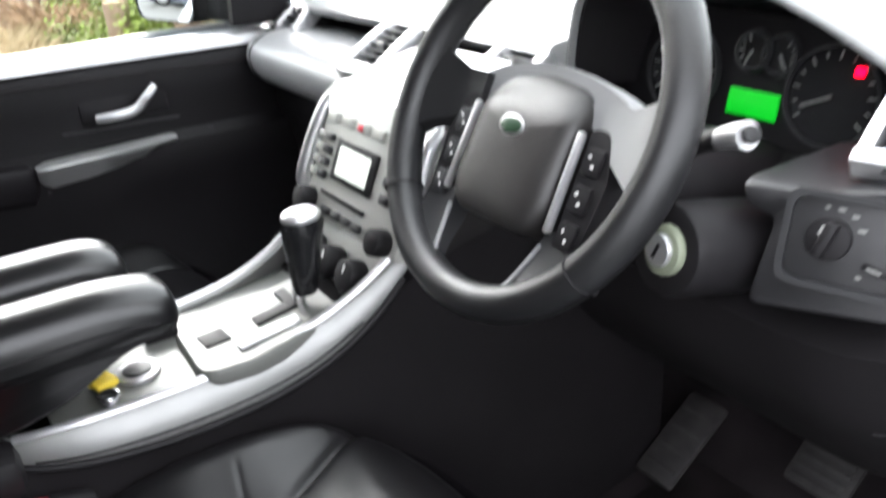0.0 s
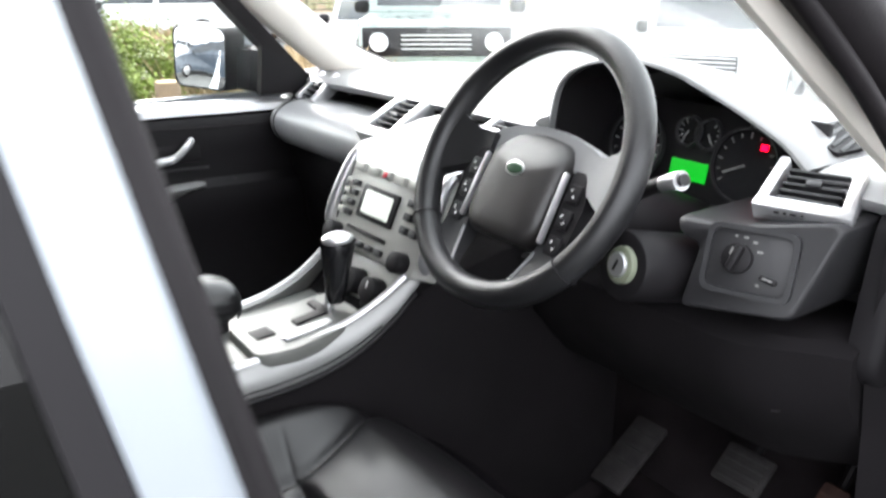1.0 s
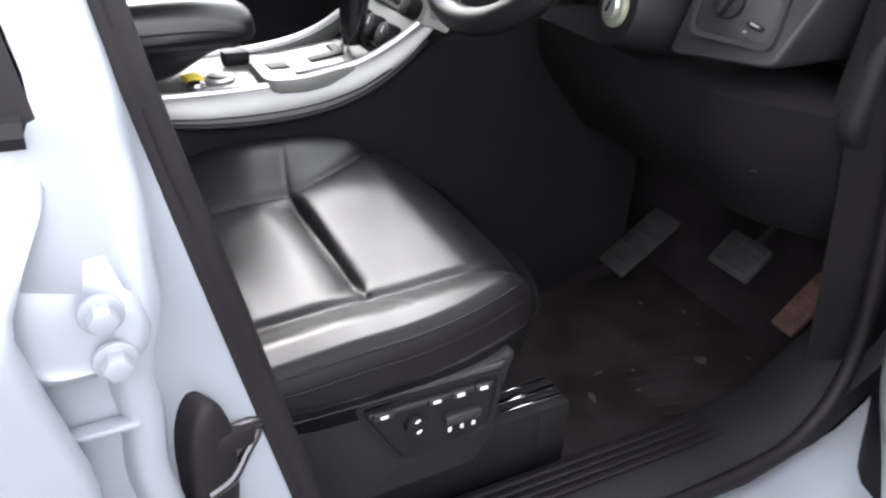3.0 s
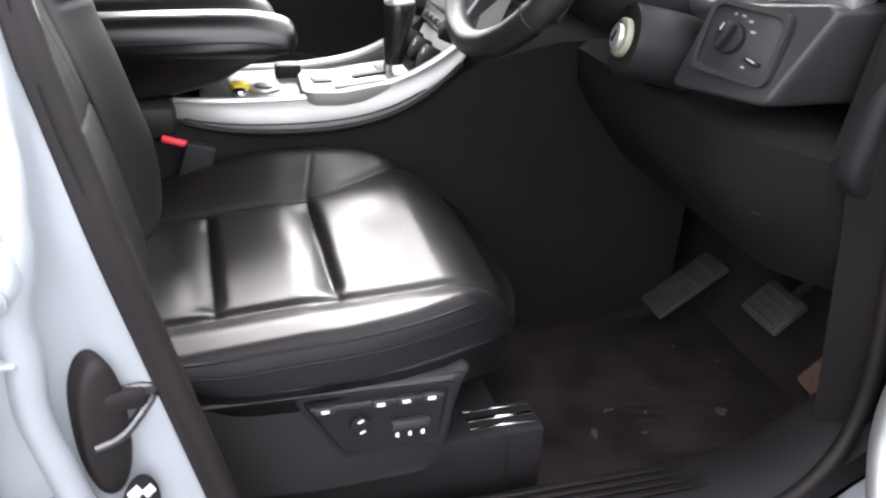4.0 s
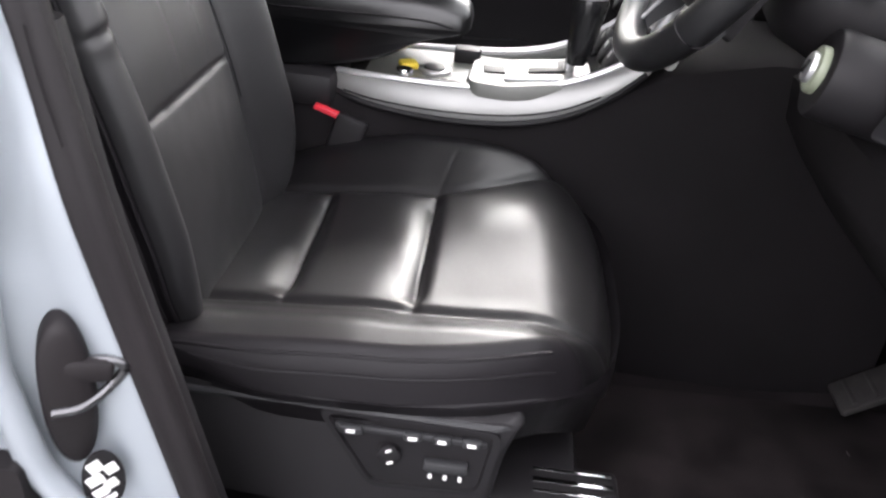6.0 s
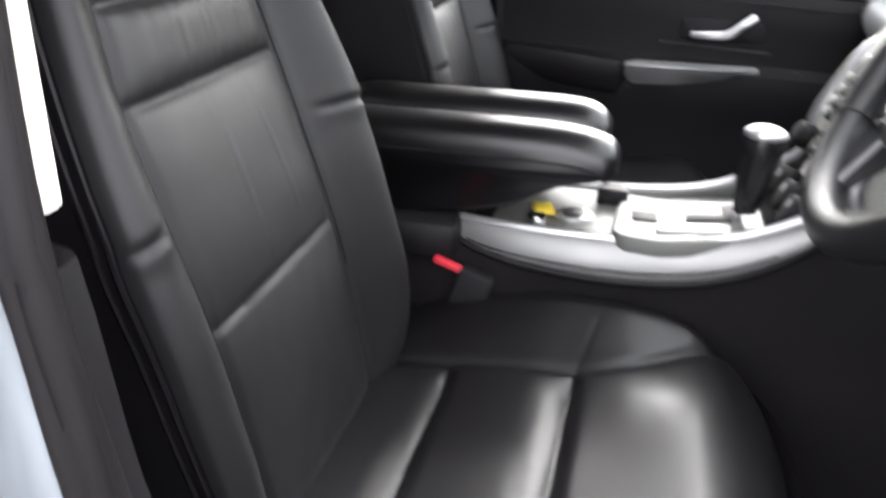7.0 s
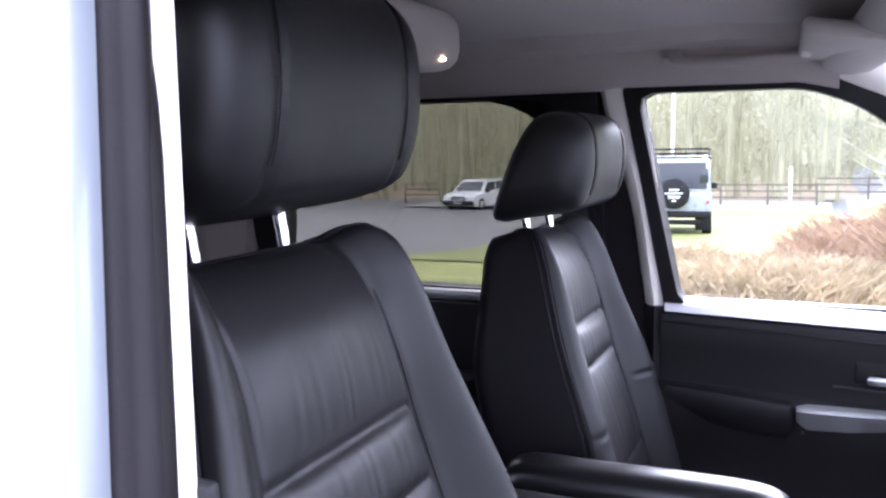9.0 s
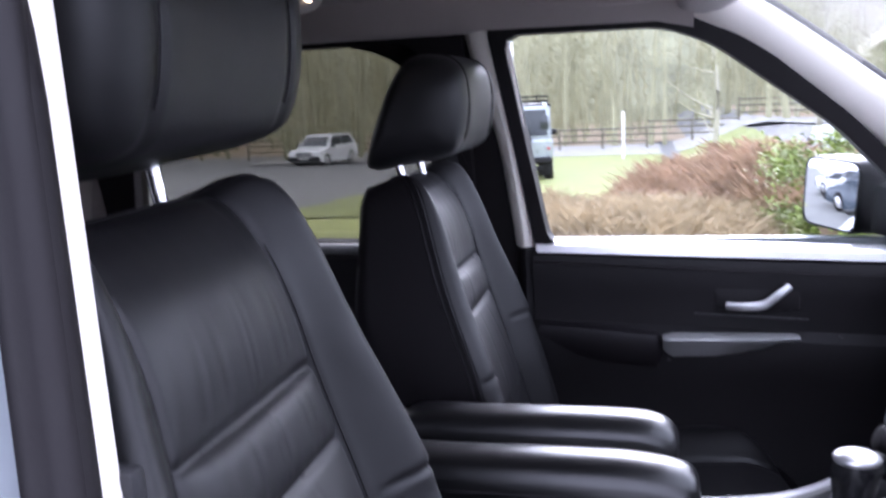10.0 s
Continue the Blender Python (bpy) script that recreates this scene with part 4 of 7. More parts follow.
    for q in (-1, 1):
        part("armrest_seam", tube([(ax + q * 0.0412, y, z) for y, z in ((-0.32, 1.049), (-0.15, 1.051), (-0.03, 1.051), (0.0 + nose * 0.9, 1.045))], 0.0016, n=6), M_LEATHER_SIDE, th)
    part("armrest_hinge", box((0.05, 0.09, 0.05), (ax, -0.30, 0.975), bevel=0.012), M_BLACK, th)
    # plastic valance, riser and rails
    val = [(-0.28, 0.72), (-0.28, 0.835), (-0.14, 0.842), (0.00, 0.840), (0.110, 0.838), (0.138, 0.842), (0.146, 0.836), (0.140, 0.824), (0.130, 0.79), (0.124, 0.735), (0.105, 0.705), (-0.02, 0.70)]
    for q in (s, -s):
        v = part("valance", loft([[Vector((cx + q * (0.247 + dx), -0.05 + (y + 0.05) * k, 0.78 + (z - 0.78) * k)) for y, z in rounded(val, 0.012, 3)] for dx, k in ((-0.05, 0.98), (0.004, 1.0), (0.010, 0.985), (0.014, 0.955))]), M_VALANCE, th, "dark grey plastic seat valance")
        if q == s and driver:
            X = cx + 0.2635
            part("valance_ridge", tube([(X - 0.004, -0.27, 0.832), (X - 0.003, -0.14, 0.834), (X - 0.002, 0.0, 0.833), (X - 0.002, 0.11, 0.831), (X - 0.004, 0.125, 0.832), (X - 0.008, 0.136, 0.832)], 0.004, n=8), M_GREY, v)
            part("seat_tag", box((0.003, 0.03, 0.012), (X - 0.002, -0.21, 0.852), bevel=0.001), M_BLACK, v)
            part("switch_panel", loft([[Vector((X + dx, 0.043 + (y - 0.043) * k, 0.790 + (z - 0.790) * k)) for y, z in rounded([(-0.042, 0.832), (0.124, 0.828), (0.114, 0.752), (0.007, 0.748)], 0.012, 3)] for dx, k in ((-0.006, 1.03), (0.003, 1.03), (0.003, 0.94), (-0.001, 0.92))]), M_BLACK, v, "black power seat switch panel")
            for y in (-0.012, 0.045, 0.072, 0.099):
                part("switch", box((0.008, 0.017 if y > 0 else 0.022, 0.009), (X + 0.003, y, 0.815), bevel=0.002), M_GREY, v)
                part("switch_mark", box((0.001, 0.008, 0.0032), (X + 0.0078, y, 0.8155), bevel=0), M_WHITE, v)
            part("switch_bar", box((0.005, 0.14, 0.007), (X + 0.001, 0.043, 0.8145), (-1, 0, 0), bevel=0.002), M_GREY, v)
            part("memory_switch", box((0.010, 0.042, 0.012), (X + 0.003, 0.078, 0.783), bevel=0.003), M_GREY, v)
            for y in (0.064, 0.078, 0.092):
                part("switch_mark", box((0.001, 0.0035, 0.005), (X + 0.003, y, 0.769), bevel=0), M_WHITE, v)
            part("lumbar_switch", cyl(0.011, 0.010, (X + 0.002, 0.024, 0.79), (0, 90, 0), n=16, bevel=0.002), M_BLACK, v)
            for y, z in ((0.024, 0.798), (0.026, 0.784)):
                part("switch_mark", box((0.001, 0.006, 0.002), (X + 0.0085, y, z), (30, 0, 0), bevel=0), M_WHITE, v)
    lip = [v for v in rim if v.x * s > 0.10]
    lip.sort(key=lambda v: math.atan2(v.y + 0.05, v.x * s))
    lip = [v for v in lip if v.y > -0.2]
    part("valance_lip", loft([[Vector((cx + v.x * m, yc + v.y * (m - 0.02), zz - 0.008 * sstep(0.10, 0.22, v.y))) for m, zz in ((0.93, 0.846), (0.975, 0.848), (0.985, 0.843), (0.972, 0.828), (0.945, 0.812), (0.90, 0.810))] for v in lip]), M_VALANCE, th, "dark grey plastic lip under the cushion", smooth=60)
    part("riser", box((0.40, 0.40, 0.13), (cx, -0.08, 0.69), bevel=0.01), M_BLACK, th)
    part("riser_cover", box((0.46, 0.50, 0.10), (cx - s * 0.01, -0.03, 0.655), bevel=0.012), M_BLACK, th, "black cover round the seat base")
    for dx in (-0.19, 0.165):
        r = part("seat_rail", box((0.050, 0.56, 0.05), (cx + dx, -0.02, 0.60), bevel=0.004), M_BLACK, th, "black steel seat rail")
        for o in (-0.016, 0.0, 0.016):
            part("rail_channel", box((0.004 if o else 0.007, 0.085, 0.004), (cx + dx + o + 0.02, 0.212, 0.7035), bevel=0.001), M_CHROME, r)
        part("rail_end", box((0.06, 0.10, 0.10), (cx + dx + 0.02, 0.212, 0.651), bevel=0.006), M_BLACK, r)
    # belt buckle beside the console
    bx = cx - s * 0.245
    bk = part("buckle", box((0.022, 0.045, 0.11), (bx, -0.125, 0.865), (-18, 0, 0), bevel=0.006), M_BLACK, th, "black belt buckle with red button")
    part("button", box((0.012, 0.044, 0.008), (bx, -0.142, 0.922), (-18, 0, 0), bevel=0.002), M_RED, bk, "red release button")
    for o in th.children_recursive:
        if dz and "rail" not in o.name and "armrest" not in o.name:
            o.data.transform(Matrix.Translation((0, 0, dz)))
    return th


seat(0.385, True)
seat(-0.395, False)


# ---- dashboard ----
M_FASCIA = mat("dark_grey_fascia", (0.017, 0.0166, 0.0180), 0.45, grain=0.25, grain_scale=900, kind="voronoi")
dash = tagged(empty("dashboard", (0, 0.7, 1.0)), "charcoal dashboard with silver vents and instrument hood", "dashboard")


def crown(x):
    """The top pad falls a little to both ends."""
    return -0.012 * (abs(x) / 0.66) ** 3


top = [(1.02, 1.17), (0.985, 1.238), (0.88, 1.248), (0.72, 1.254), (0.59, 1.252), (0.522, 1.246), (0.505, 1.235), (0.511, 1.223), (0.56, 1.21), (0.80, 1.18), (1.02, 1.14)]
def top_bend(x, y, z):
    """The top pad is cut back under the instrument hood."""
    k = sstep(0.125, 0.135, x) * sstep(0.548, 0.538, x)
    return (x, y + 0.17 * k * sstep(0.74, 0.52, y) + 0.047 * sstep(0.528, 0.545, x) * sstep(0.62, 0.52, y), z + crown(x) - 0.03 * k * sstep(0.80, 0.60, y))


part("top_pad", extrude_x(top, -0.665, 0.665, 133, top_bend), M_DASH_SHEEN, dash, "charcoal textured dash top", smooth=60)
shelf = [(0.80, 1.215), (0.62, 1.215), (0.61, 1.185), (0.52, 1.183), (0.50, 1.165), (0.80, 1.15)]
part("passenger_shelf", extrude_x(shelf, -0.64, 0.125), M_BLACK, dash, "black recessed shelf")
roll = [(0.56, 1.185), (0.50, 1.192), (0.445, 1.188), (0.412, 1.168), (0.405, 1.14), (0.418, 1.112), (0.45, 1.095), (0.56, 1.085)]
roll = [(p.x, p.y) for p in smooth_path([(a, b, 0) for a, b in roll], 4)]


def roll_bend(x, y, z):
    e = sstep(-0.60, -0.655, x)
    return (x, y + 0.05 * e, 1.14 + (z - 1.14) * (1 - 0.35 * e))


part("passenger_pad", extrude_x(roll, -0.655, -0.075, 24, roll_bend), M_DASH_SHEEN, dash, "smooth padded passenger dash roll", smooth=60)
part("pad_seam", tube([roll_bend(-0.585, y, z + 0.0005) for y, z in roll[2:-3]], 0.0018, n=6, smooth=0), M_BLACK, dash)
glove = [(0.60, 1.09), (0.47, 1.09), (0.462, 1.06), (0.50, 0.88), (0.54, 0.80), (0.70, 0.78), (0.80, 1.09)]
part("glovebox", extrude_x(glove, -0.64, -0.10), M_BLACK, dash, "black glovebox lid")
part("glovebox_gap", box((0.40, 0.004, 0.004), (-0.36, 0.468, 1.04), bevel=0), M_RUBBER, dash)
part("dash_core", box((1.30, 0.34, 0.26), (0, 0.82, 1.05), bevel=0.01), M_BLACK, dash)


def vent(cx, cy, cz, w, h, tilt, n, name, base=True, turn=0.0, side=0.016, low=0.022):
    """A dark louvred vent between bright bars."""
    m = pose(cx, cy, cz, tilt, 0, turn)
    ob = part(name, box((w - 0.01, 0.05, h - 0.004), (0, 0.036, 0), bevel=0.003), M_BLACK, dash, "black louvred air vent")
    ob.data.transform(m)
    for sx in (-1, 1):
        q = part("side_bar", box((side, 0.03, h + 0.012), (sx * (w / 2 + side * 0.2), 0.004, 0), (0, -sx * 3, 0), bevel=0.004), M_SILVER, ob, "satin silver vent bar")
        q.data.transform(m)
    if base:
        q = part("lower_bar", box((w + 0.026, 0.026, low), (0, 0.002, -h / 2 - 0.009), bevel=0.004), M_SILVER, ob, "satin silver vent frame")
        q.data.transform(m)
    for i in range(n):
        q = part("louvre", box((w - 0.016, 0.022, 0.0035), (0, 0.004, -h / 2 + h * (i + 0.7) / (n + 0.4)), (18, 0, 0), bevel=0.001), M_GREY, ob)
        q.data.transform(m)
    q = part("louvre_tab", box((0.018, 0.012, 0.009), (0.0, -0.004, 0.0), bevel=0.002), M_GREY, ob)
    q.data.transform(m)
    return ob


dv = vent(0.5685, 0.543, 1.2265, 0.084, 0.060, -58, 5, "driver_vent", turn=15, side=0.014, low=0.017)
for i, w in enumerate((0.006, 0.004, 0.008, 0.004)):
    q = part("frame_mark", box((w, 0.001, 0.005), (0.555 + i * 0.009, 0.4955 + 0.0024 * i, 1.2045), (-58, 0, 15), bevel=0), M_BLACK, dv)
vent(-0.185, 0.462, 1.209, 0.076, 0.088, -60, 6, "centre_vent")
vent(0.095, 0.462, 1.209, 0.080, 0.088, -60, 6, "centre_vent")
vent(-0.568, 0.508, 1.215, 0.062, 0.072, -52, 5, "passenger_vent", base=False)
# demister grille on the top pad
dmm = pose(0.517, 0.668, 1.2610, 0, 22, -12)
dm = part("demister", slab(rounded([(-0.026, -0.040), (0.034, -0.034), (0.026, 0.040), (-0.034, 0.034)], 0.010, 4), 0.006, "xy", -0.003), M_BLACK, dash, "black slotted demister grille")
dm.data.transform(dmm)
for i in range(4):
    q = part("slat", box((0.0055, 0.062 - 0.006 * abs(i - 1.5), 0.003), (-0.020 + i * 0.0135, 0.0, 0.0032), (0, 0, 24), bevel=0.001), M_GREY, dm)
    q.data.transform(dmm)

# instrument hood: an arch that melts into the top pad
arch = smooth_path([(0.126, 1.19, 0), (0.132, 1.245, 0), (0.145, 1.295, 0), (0.172, 1.324, 0), (0.22, 1.342, 0), (0.29, 1.350, 0), (0.35, 1.343, 0), (0.395, 1.330, 0), (0.44, 1.310, 0), (0.475, 1.292, 0), (0.515, 1.268, 0), (0.545, 1.240, 0)], 4)
rings = []
for y, f, lift in ((0.535, 1.0, -0.003), (0.538, 1.0, 0.0), (0.56, 0.99, 0.0), (0.62, 0.93, 0.0), (0.70, 0.74, 0.0), (0.78, 0.48, 0.0), (0.86, 0.22, 0.0), (0.94, 0.04, -0.006)):
    out = [Vector((v.x, y + 0.03 * max(0, (v.x - 0.4) / 0.135) * f, 1.19 + lift + (v.y - 1.19) * f + (1 - f) * 0.055)) for v in arch]
    inn = [Vector((0.33 + (v.x - 0.33) * 0.985, v.y, max(1.12, v.z - 0.0035))) for v in out][::-1]
    rings.append(out + inn)
part("instrument_hood", loft(rings), M_DASH_SHEEN, dash, "charcoal instrument hood", smooth=50)
lin = []
for y, f in ((0.545, 0.975), (0.60, 0.925), (0.655, 0.855)):
    o = [Vector((0.33 + (v.x - 0.33) * f, y + 0.03 * max(0, (v.x - 0.4) / 0.135), 1.19 + (v.y - 1.19) * f)) for v in arch]
    lin.append(o + [Vector((0.33 + (v.x - 0.33) * 0.985, v.y, v.z - 0.004)) for v in o][::-1])
part("hood_lining", loft(lin), M_BLACK, dash, "black lining inside the hood", smooth=50)
cl = part("instrument_binnacle", box((0.385, 0.012, 0.155), (0.325, 0.640, 1.205), (-12, 0, 0), bevel=0.004), M_BLACK, dash, "black instrument face with white-marked dials")
part("cluster_shroud", slab([(0.14, 1.10), (0.52, 1.10), (0.52, 1.15), (0.14, 1.15)], 0.10, "xz", 0.54), M_BLACK, dash)


def dial(x, z, r, needle, span, marks):
    m = pose(x, 0.629 + (z - 1.205) * 0.21, z, 90 - 12, 0, 0)
    d = part("dial", cyl(r, 0.004, n=40), M_GLOSSBLACK, cl)
    d.data.transform(m)
    bmr = loft([[Vector((k * math.cos(t), k * math.sin(t), h)) for t in np.linspace(0, 2 * math.pi, 40, endpoint=False)] for k, h in ((r, 0), (r, 0.008), (r + 0.003, 0.008), (r + 0.004, 0))], loop=True)
    q = part("bezel", bmr, M_GREY, cl)
    q.data.transform(m)
    for i in range(marks):
        a = radians(span[0] + (span[1] - span[0]) * i / (marks - 1))
        q = part("dial_mark", box((0.005 if i % 2 else 0.008, 0.0016, 0.001), (r * 0.84 * math.cos(a), r * 0.84 * math.sin(a), 0.0026), (0, 0, math.degrees(a)), bevel=0), M_PRINT, cl)
        q.data.transform(m)
    a = radians(needle)
    q = part("needle", box((r * 0.72, 0.003, 0.002), (r * 0.34 * math.cos(a), r * 0.34 * math.sin(a), 0.005), (0, 0, needle), bevel=0.0008), M_PRINT, cl)
    q.data.transform(m)


dial(0.418, 1.212, 0.049, 205, (215, -35), 13)
dial(0.228, 1.210, 0.049, 215, (215, -35), 13)
dial(0.318, 1.243, 0.019, 240, (240, 120), 5)
dial(0.352, 1.243, 0.019, 300, (60, -60), 5)
q = part("message_screen", box((0.064, 0.003, 0.028), (0.328, 0.6260, 1.189), (-12, 0, 0), bevel=0.001), M_GREEN_LCD, cl, "lit green message screen")
q = part("telltale", box((0.010, 0.003, 0.008), (0.441, 0.633, 1.240), (-12, 0, 0), bevel=0.001), M_RED_LAMP, cl, "lit red warning light")

# driver's fascia: light switch panel beside the column, knee panels
fas = rounded([(0.490, 1.086), (0.612, 1.096), (0.634, 1.200), (0.625, 1.206), (0.52, 1.186), (0.455, 1.186), (0.465, 1.168), (0.492, 1.162)], 0.010, 3)
rg = []
for y, k in ((0.60, 1.0), (0.482, 1.0), (0.473, 0.992), (0.466, 0.972), (0.462, 0.94), (0.4615, 0.90)):
    rg.append([Vector((0.56 + (x - 0.56) * k, y + 0.30 * (x - 0.56) + 0.36 * (z - 1.15), 1.15 + (z - 1.15) * k)) for x, z in fas])
part("switch_fascia", loft(rg), M_FASCIA, dash, "dark grey fascia beside the steering column", 80)
fm = pose(0.554, 0.458, 1.151, -18, 0, 17)
lp = part("light_panel", ring_plate(even(rounded([(-0.051, -0.040), (0.051, -0.040), (0.051, 0.040), (-0.051, 0.040)], 0.014), 60), even(rounded([(-0.045, -0.034), (0.045, -0.034), (0.045, 0.034), (-0.045, 0.034)], 0.012), 60), 0.008, "xz", -0.008), M_GREY, dash, "grey bezel round the light switches")
lp.data.transform(fm)
for name, bm, mt in (("panel_face", box((0.092, 0.004, 0.070), (0, 0.0, 0), bevel=0.001), M_FASCIA),
                     ("rotary_ring", cyl(0.0175, 0.010, (-0.014, -0.005, 0.002), (90, 0, 0), n=32, bevel=0.002), M_BLACK),
                     ("rotary_grip", box((0.010, 0.014, 0.032), (-0.014, -0.014, 0.002), (0, 18, 0), bevel=0.004), M_BLACK),
                     ("rotary_mark", box((0.002, 0.001, 0.008), (-0.017, -0.0215, 0.010), (0, 18, 0), bevel=0), M_PRINT),
                     ("dimmer_wheel", box((0.020, 0.010, 0.006), (0.024, -0.003, -0.016), (0, 12, 0), bevel=0.002), M_BLACK),
                     ("dimmer_mark", box((0.011, 0.001, 0.002), (0.024, -0.0085, -0.0155), (0, 12, 0), bevel=0), M_PRINT)):
    q = part(name, bm, mt, lp)
    q.data.transform(fm)
for x, z, w in ((-0.020, 0.027, 0.003), (-0.009, 0.027, 0.005), (0.002, 0.023, 0.005), (0.009, 0.013, 0.006), (0.013, -0.024, 0.004)):
    q = part("icon", box((w, 0.001, 0.0025), (x, -0.0025, z), bevel=0), M_PRINT, lp)
    q.data.transform(fm)
knee = [(0.70, 1.10), (0.470, 1.098), (0.452, 1.085), (0.458, 1.03), (0.488, 0.985), (0.56, 0.90), (0.66, 0.86), (0.78, 0.88), (0.80, 1.06)]
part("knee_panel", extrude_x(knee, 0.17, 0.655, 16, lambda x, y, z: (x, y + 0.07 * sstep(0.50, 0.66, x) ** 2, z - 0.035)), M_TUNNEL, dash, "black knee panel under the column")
part("knee_edge", tube([(0.20, 0.494, 0.957), (0.40, 0.492, 0.955), (0.55, 0.496, 0.958), (0.60, 0.516, 0.965), (0.635, 0.545, 0.972)], 0.0035, n=6), M_GREY, dash)
part("dash_end", loft([[Vector((x, 0.72 + (y - 0.72) * k, 1.12 + (z - 1.12) * k)) for y, z in rounded([(0.53, 1.03), (0.555, 1.205), (0.61, 1.238), (0.95, 1.225), (0.95, 0.99), (0.58, 0.99)], 0.02, 3)] for x, k in ((0.640, 1.0), (0.664, 1.0), (0.674, 0.975), (0.678, 0.93))]), M_BLACK, dash, "black dash end cap", 70)
part("dash_end", loft([[Vector((x, y, z)) for y, z in ((0.44, 1.05), (0.50, 1.235), (0.60, 1.245), (0.99, 1.22), (0.99, 1.0), (0.55, 1.0))] for x in (-0.70, -0.645)]), M_BLACK, dash, "black dash end cap")

# centre stack: a sloping face, laid out in its own plane (right, down)
ST = Matrix.Translation((0.036, 0.322, 1.188)) @ pose(0, 0, 0, -24, 0, 0)


def stack(name, bm, material, parent, label=""):
    q = part(name, bm, material, parent, label)
    q.data.transform(ST)
    return q


st = tagged(empty("centre_stack", (0.045, 0.32, 1.1)), "warm grey radio and heater stack with pale display", "centre stack")
stack("face", box((0.236, 0.05, 0.150), (0, 0.025, -0.075), bevel=0.006), M_STACK, st, "warm grey switch face")
stack("heater_face", box((0.170, 0.03, 0.075), (-0.008, 0.025, -0.190), bevel=0.006), M_STACK, st, "warm grey heater face")
for sx in (-1, 1):
    stack("side_bar", tube([(sx * 0.122, 0.010, 0.004), (sx * 0.126, 0.0, -0.02), (sx * 0.132, -0.003, -0.07), (sx * 0.136, 0.0, -0.115), (sx * 0.134, 0.012, -0.130)], 0.010, n=10, up=(1, 0, 0)), M_SILVER, st, "satin silver side bar")
stack("top_cover", loft([[Vector((x, y, z)) for x, y, z in ((-w, y, z), (-w * 0.9, y, z + 0.012), (w * 0.9, y, z + 0.012), (w, y, z), (w * 0.9, y, z - 0.02), (-w * 0.9, y, z - 0.02))] for w, y, z in ((0.128, -0.002, 0.002), (0.126, 0.03, 0.022), (0.118, 0.09, 0.070), (0.114, 0.118, 0.086))]), M_SILVER, st, "satin silver cover above the radio")
stack("display_surround", box((0.100, 0.006, 0.052), (-0.012, -0.002, -0.072), bevel=0.003), M_BLACK, st)
stack("display", box((0.074, 0.006, 0.036), (-0.010, -0.005, -0.072), bevel=0.002), M_LCD, st, "pale lit radio display")
stack("cd_slot", box((0.11, 0.004, 0.006), (-0.02, -0.002, -0.118), bevel=0.001), M_BLACK, st)
for r in range(4):
    for c in range(2):
        stack("button", box((0.016, 0.008, 0.010), (-0.104 + c * 0.020, -0.003, -0.050 - r * 0.016), bevel=0.002), M_GREY if c else M_STACK, st)
for c in range(5):
    stack("button", box((0.024, 0.008, 0.013), (-0.088 + c * 0.038, -0.003, -0.024), bevel=0.002), M_STACK, st)
stack("hazard_mark", box((0.010, 0.003, 0.008), (-0.012, -0.0075, -0.024), bevel=0.001), M_RED, st, "red hazard mark")
for c in range(4):
    stack("button", box((0.020, 0.008, 0.011), (-0.05 + c * 0.026, -0.003, -0.137), bevel=0.003), M_GREY, st)
for c in range(2):
    for r in range(3):
        stack("button", box((0.018, 0.008, 0.012), (0.072 + c * 0.024, -0.003, -0.050 - r * 0.020), bevel=0.002), M_GREY, st)
for x, z in ((-0.098, -0.135), (0.092, -0.135)):
    k = stack("radio_knob", cyl(0.016, 0.022, (x, -0.010, z), (90, 0, 0), n=24, bevel=0.003), M_BLACK, st, "black radio knob")
for x in (-0.060, -0.006, 0.048):
    k = stack("heater_knob", cyl(0.020, 0.026, (x, -0.004, -0.190), (90, 0, 0), n=24, bevel=0.003), M_BLACK, st, "black heater knob")
    stack("knob_mark", box((0.002, 0.001, 0.010), (x, -0.0175, -0.182), bevel=0), M_WHITE, k)
for x in (-0.033, 0.021, 0.075):
    stack("button", box((0.014, 0.008, 0.010), (x, 0.008, -0.218), bevel=0.002), M_GREY, st)

# ---- steering wheel and column ----
WC, WT = Vector((0.345, 0.297, 1.249)), 29.5
WM = Matrix.Translation(WC) @ pose(0, 0, 0, 90 - WT, 0, 0) @ Matrix.Scale(0.93, 4)     # x right, y up the wheel, z towards the driver
WR = 0.1735


def wheel_part(name, bm, material, parent, label="", smooth=40):
    q = part(name, bm, material, parent, label, smooth)
    q.data.transform(WM)
    return q


sw = tagged(empty("steering_wheel", tuple(WC)), "black leather four-spoke steering wheel with silver switch strips", "steering wheel")


rim_pts = [(WR * math.cos(a), WR * math.sin(a), 0.0) for a in np.linspace(0, 2 * math.pi, 72, endpoint=False)]
rim = wheel_part("rim", tube(rim_pts, 0.0178, n=16, closed=True, flat=1.1, smooth=1), M_RIM, sw, "worn black leather rim", 80)
for a in (-38, 218):
    t = radians(a)
    wheel_part("rim_joint", tube([((WR + 0.0186 * math.cos(b)) * math.cos(t), (WR + 0.0186 * math.cos(b)) * math.sin(t), 0.0205 * math.sin(b)) for b in np.linspace(0, 2 * math.pi, 16, endpoint=False)], 0.0012, n=5, closed=True, smooth=0), M_BLACK, rim)
pad_out = rounded([(-0.067, 0.020), (-0.052, 0.046), (0.0, 0.055), (0.052, 0.046), (0.067, 0.020), (0.068, -0.075), (0.050, -0.100), (-0.050, -0.100), (-0.068, -0.075)], 0.022, 5)
M_PADCOVER = mat("brown_grey_airbag_plastic", (0.020, 0.0185, 0.0180), 0.40, grain=0.2, grain_scale=800, kind="voronoi", spec=0.5, stain=0.2)
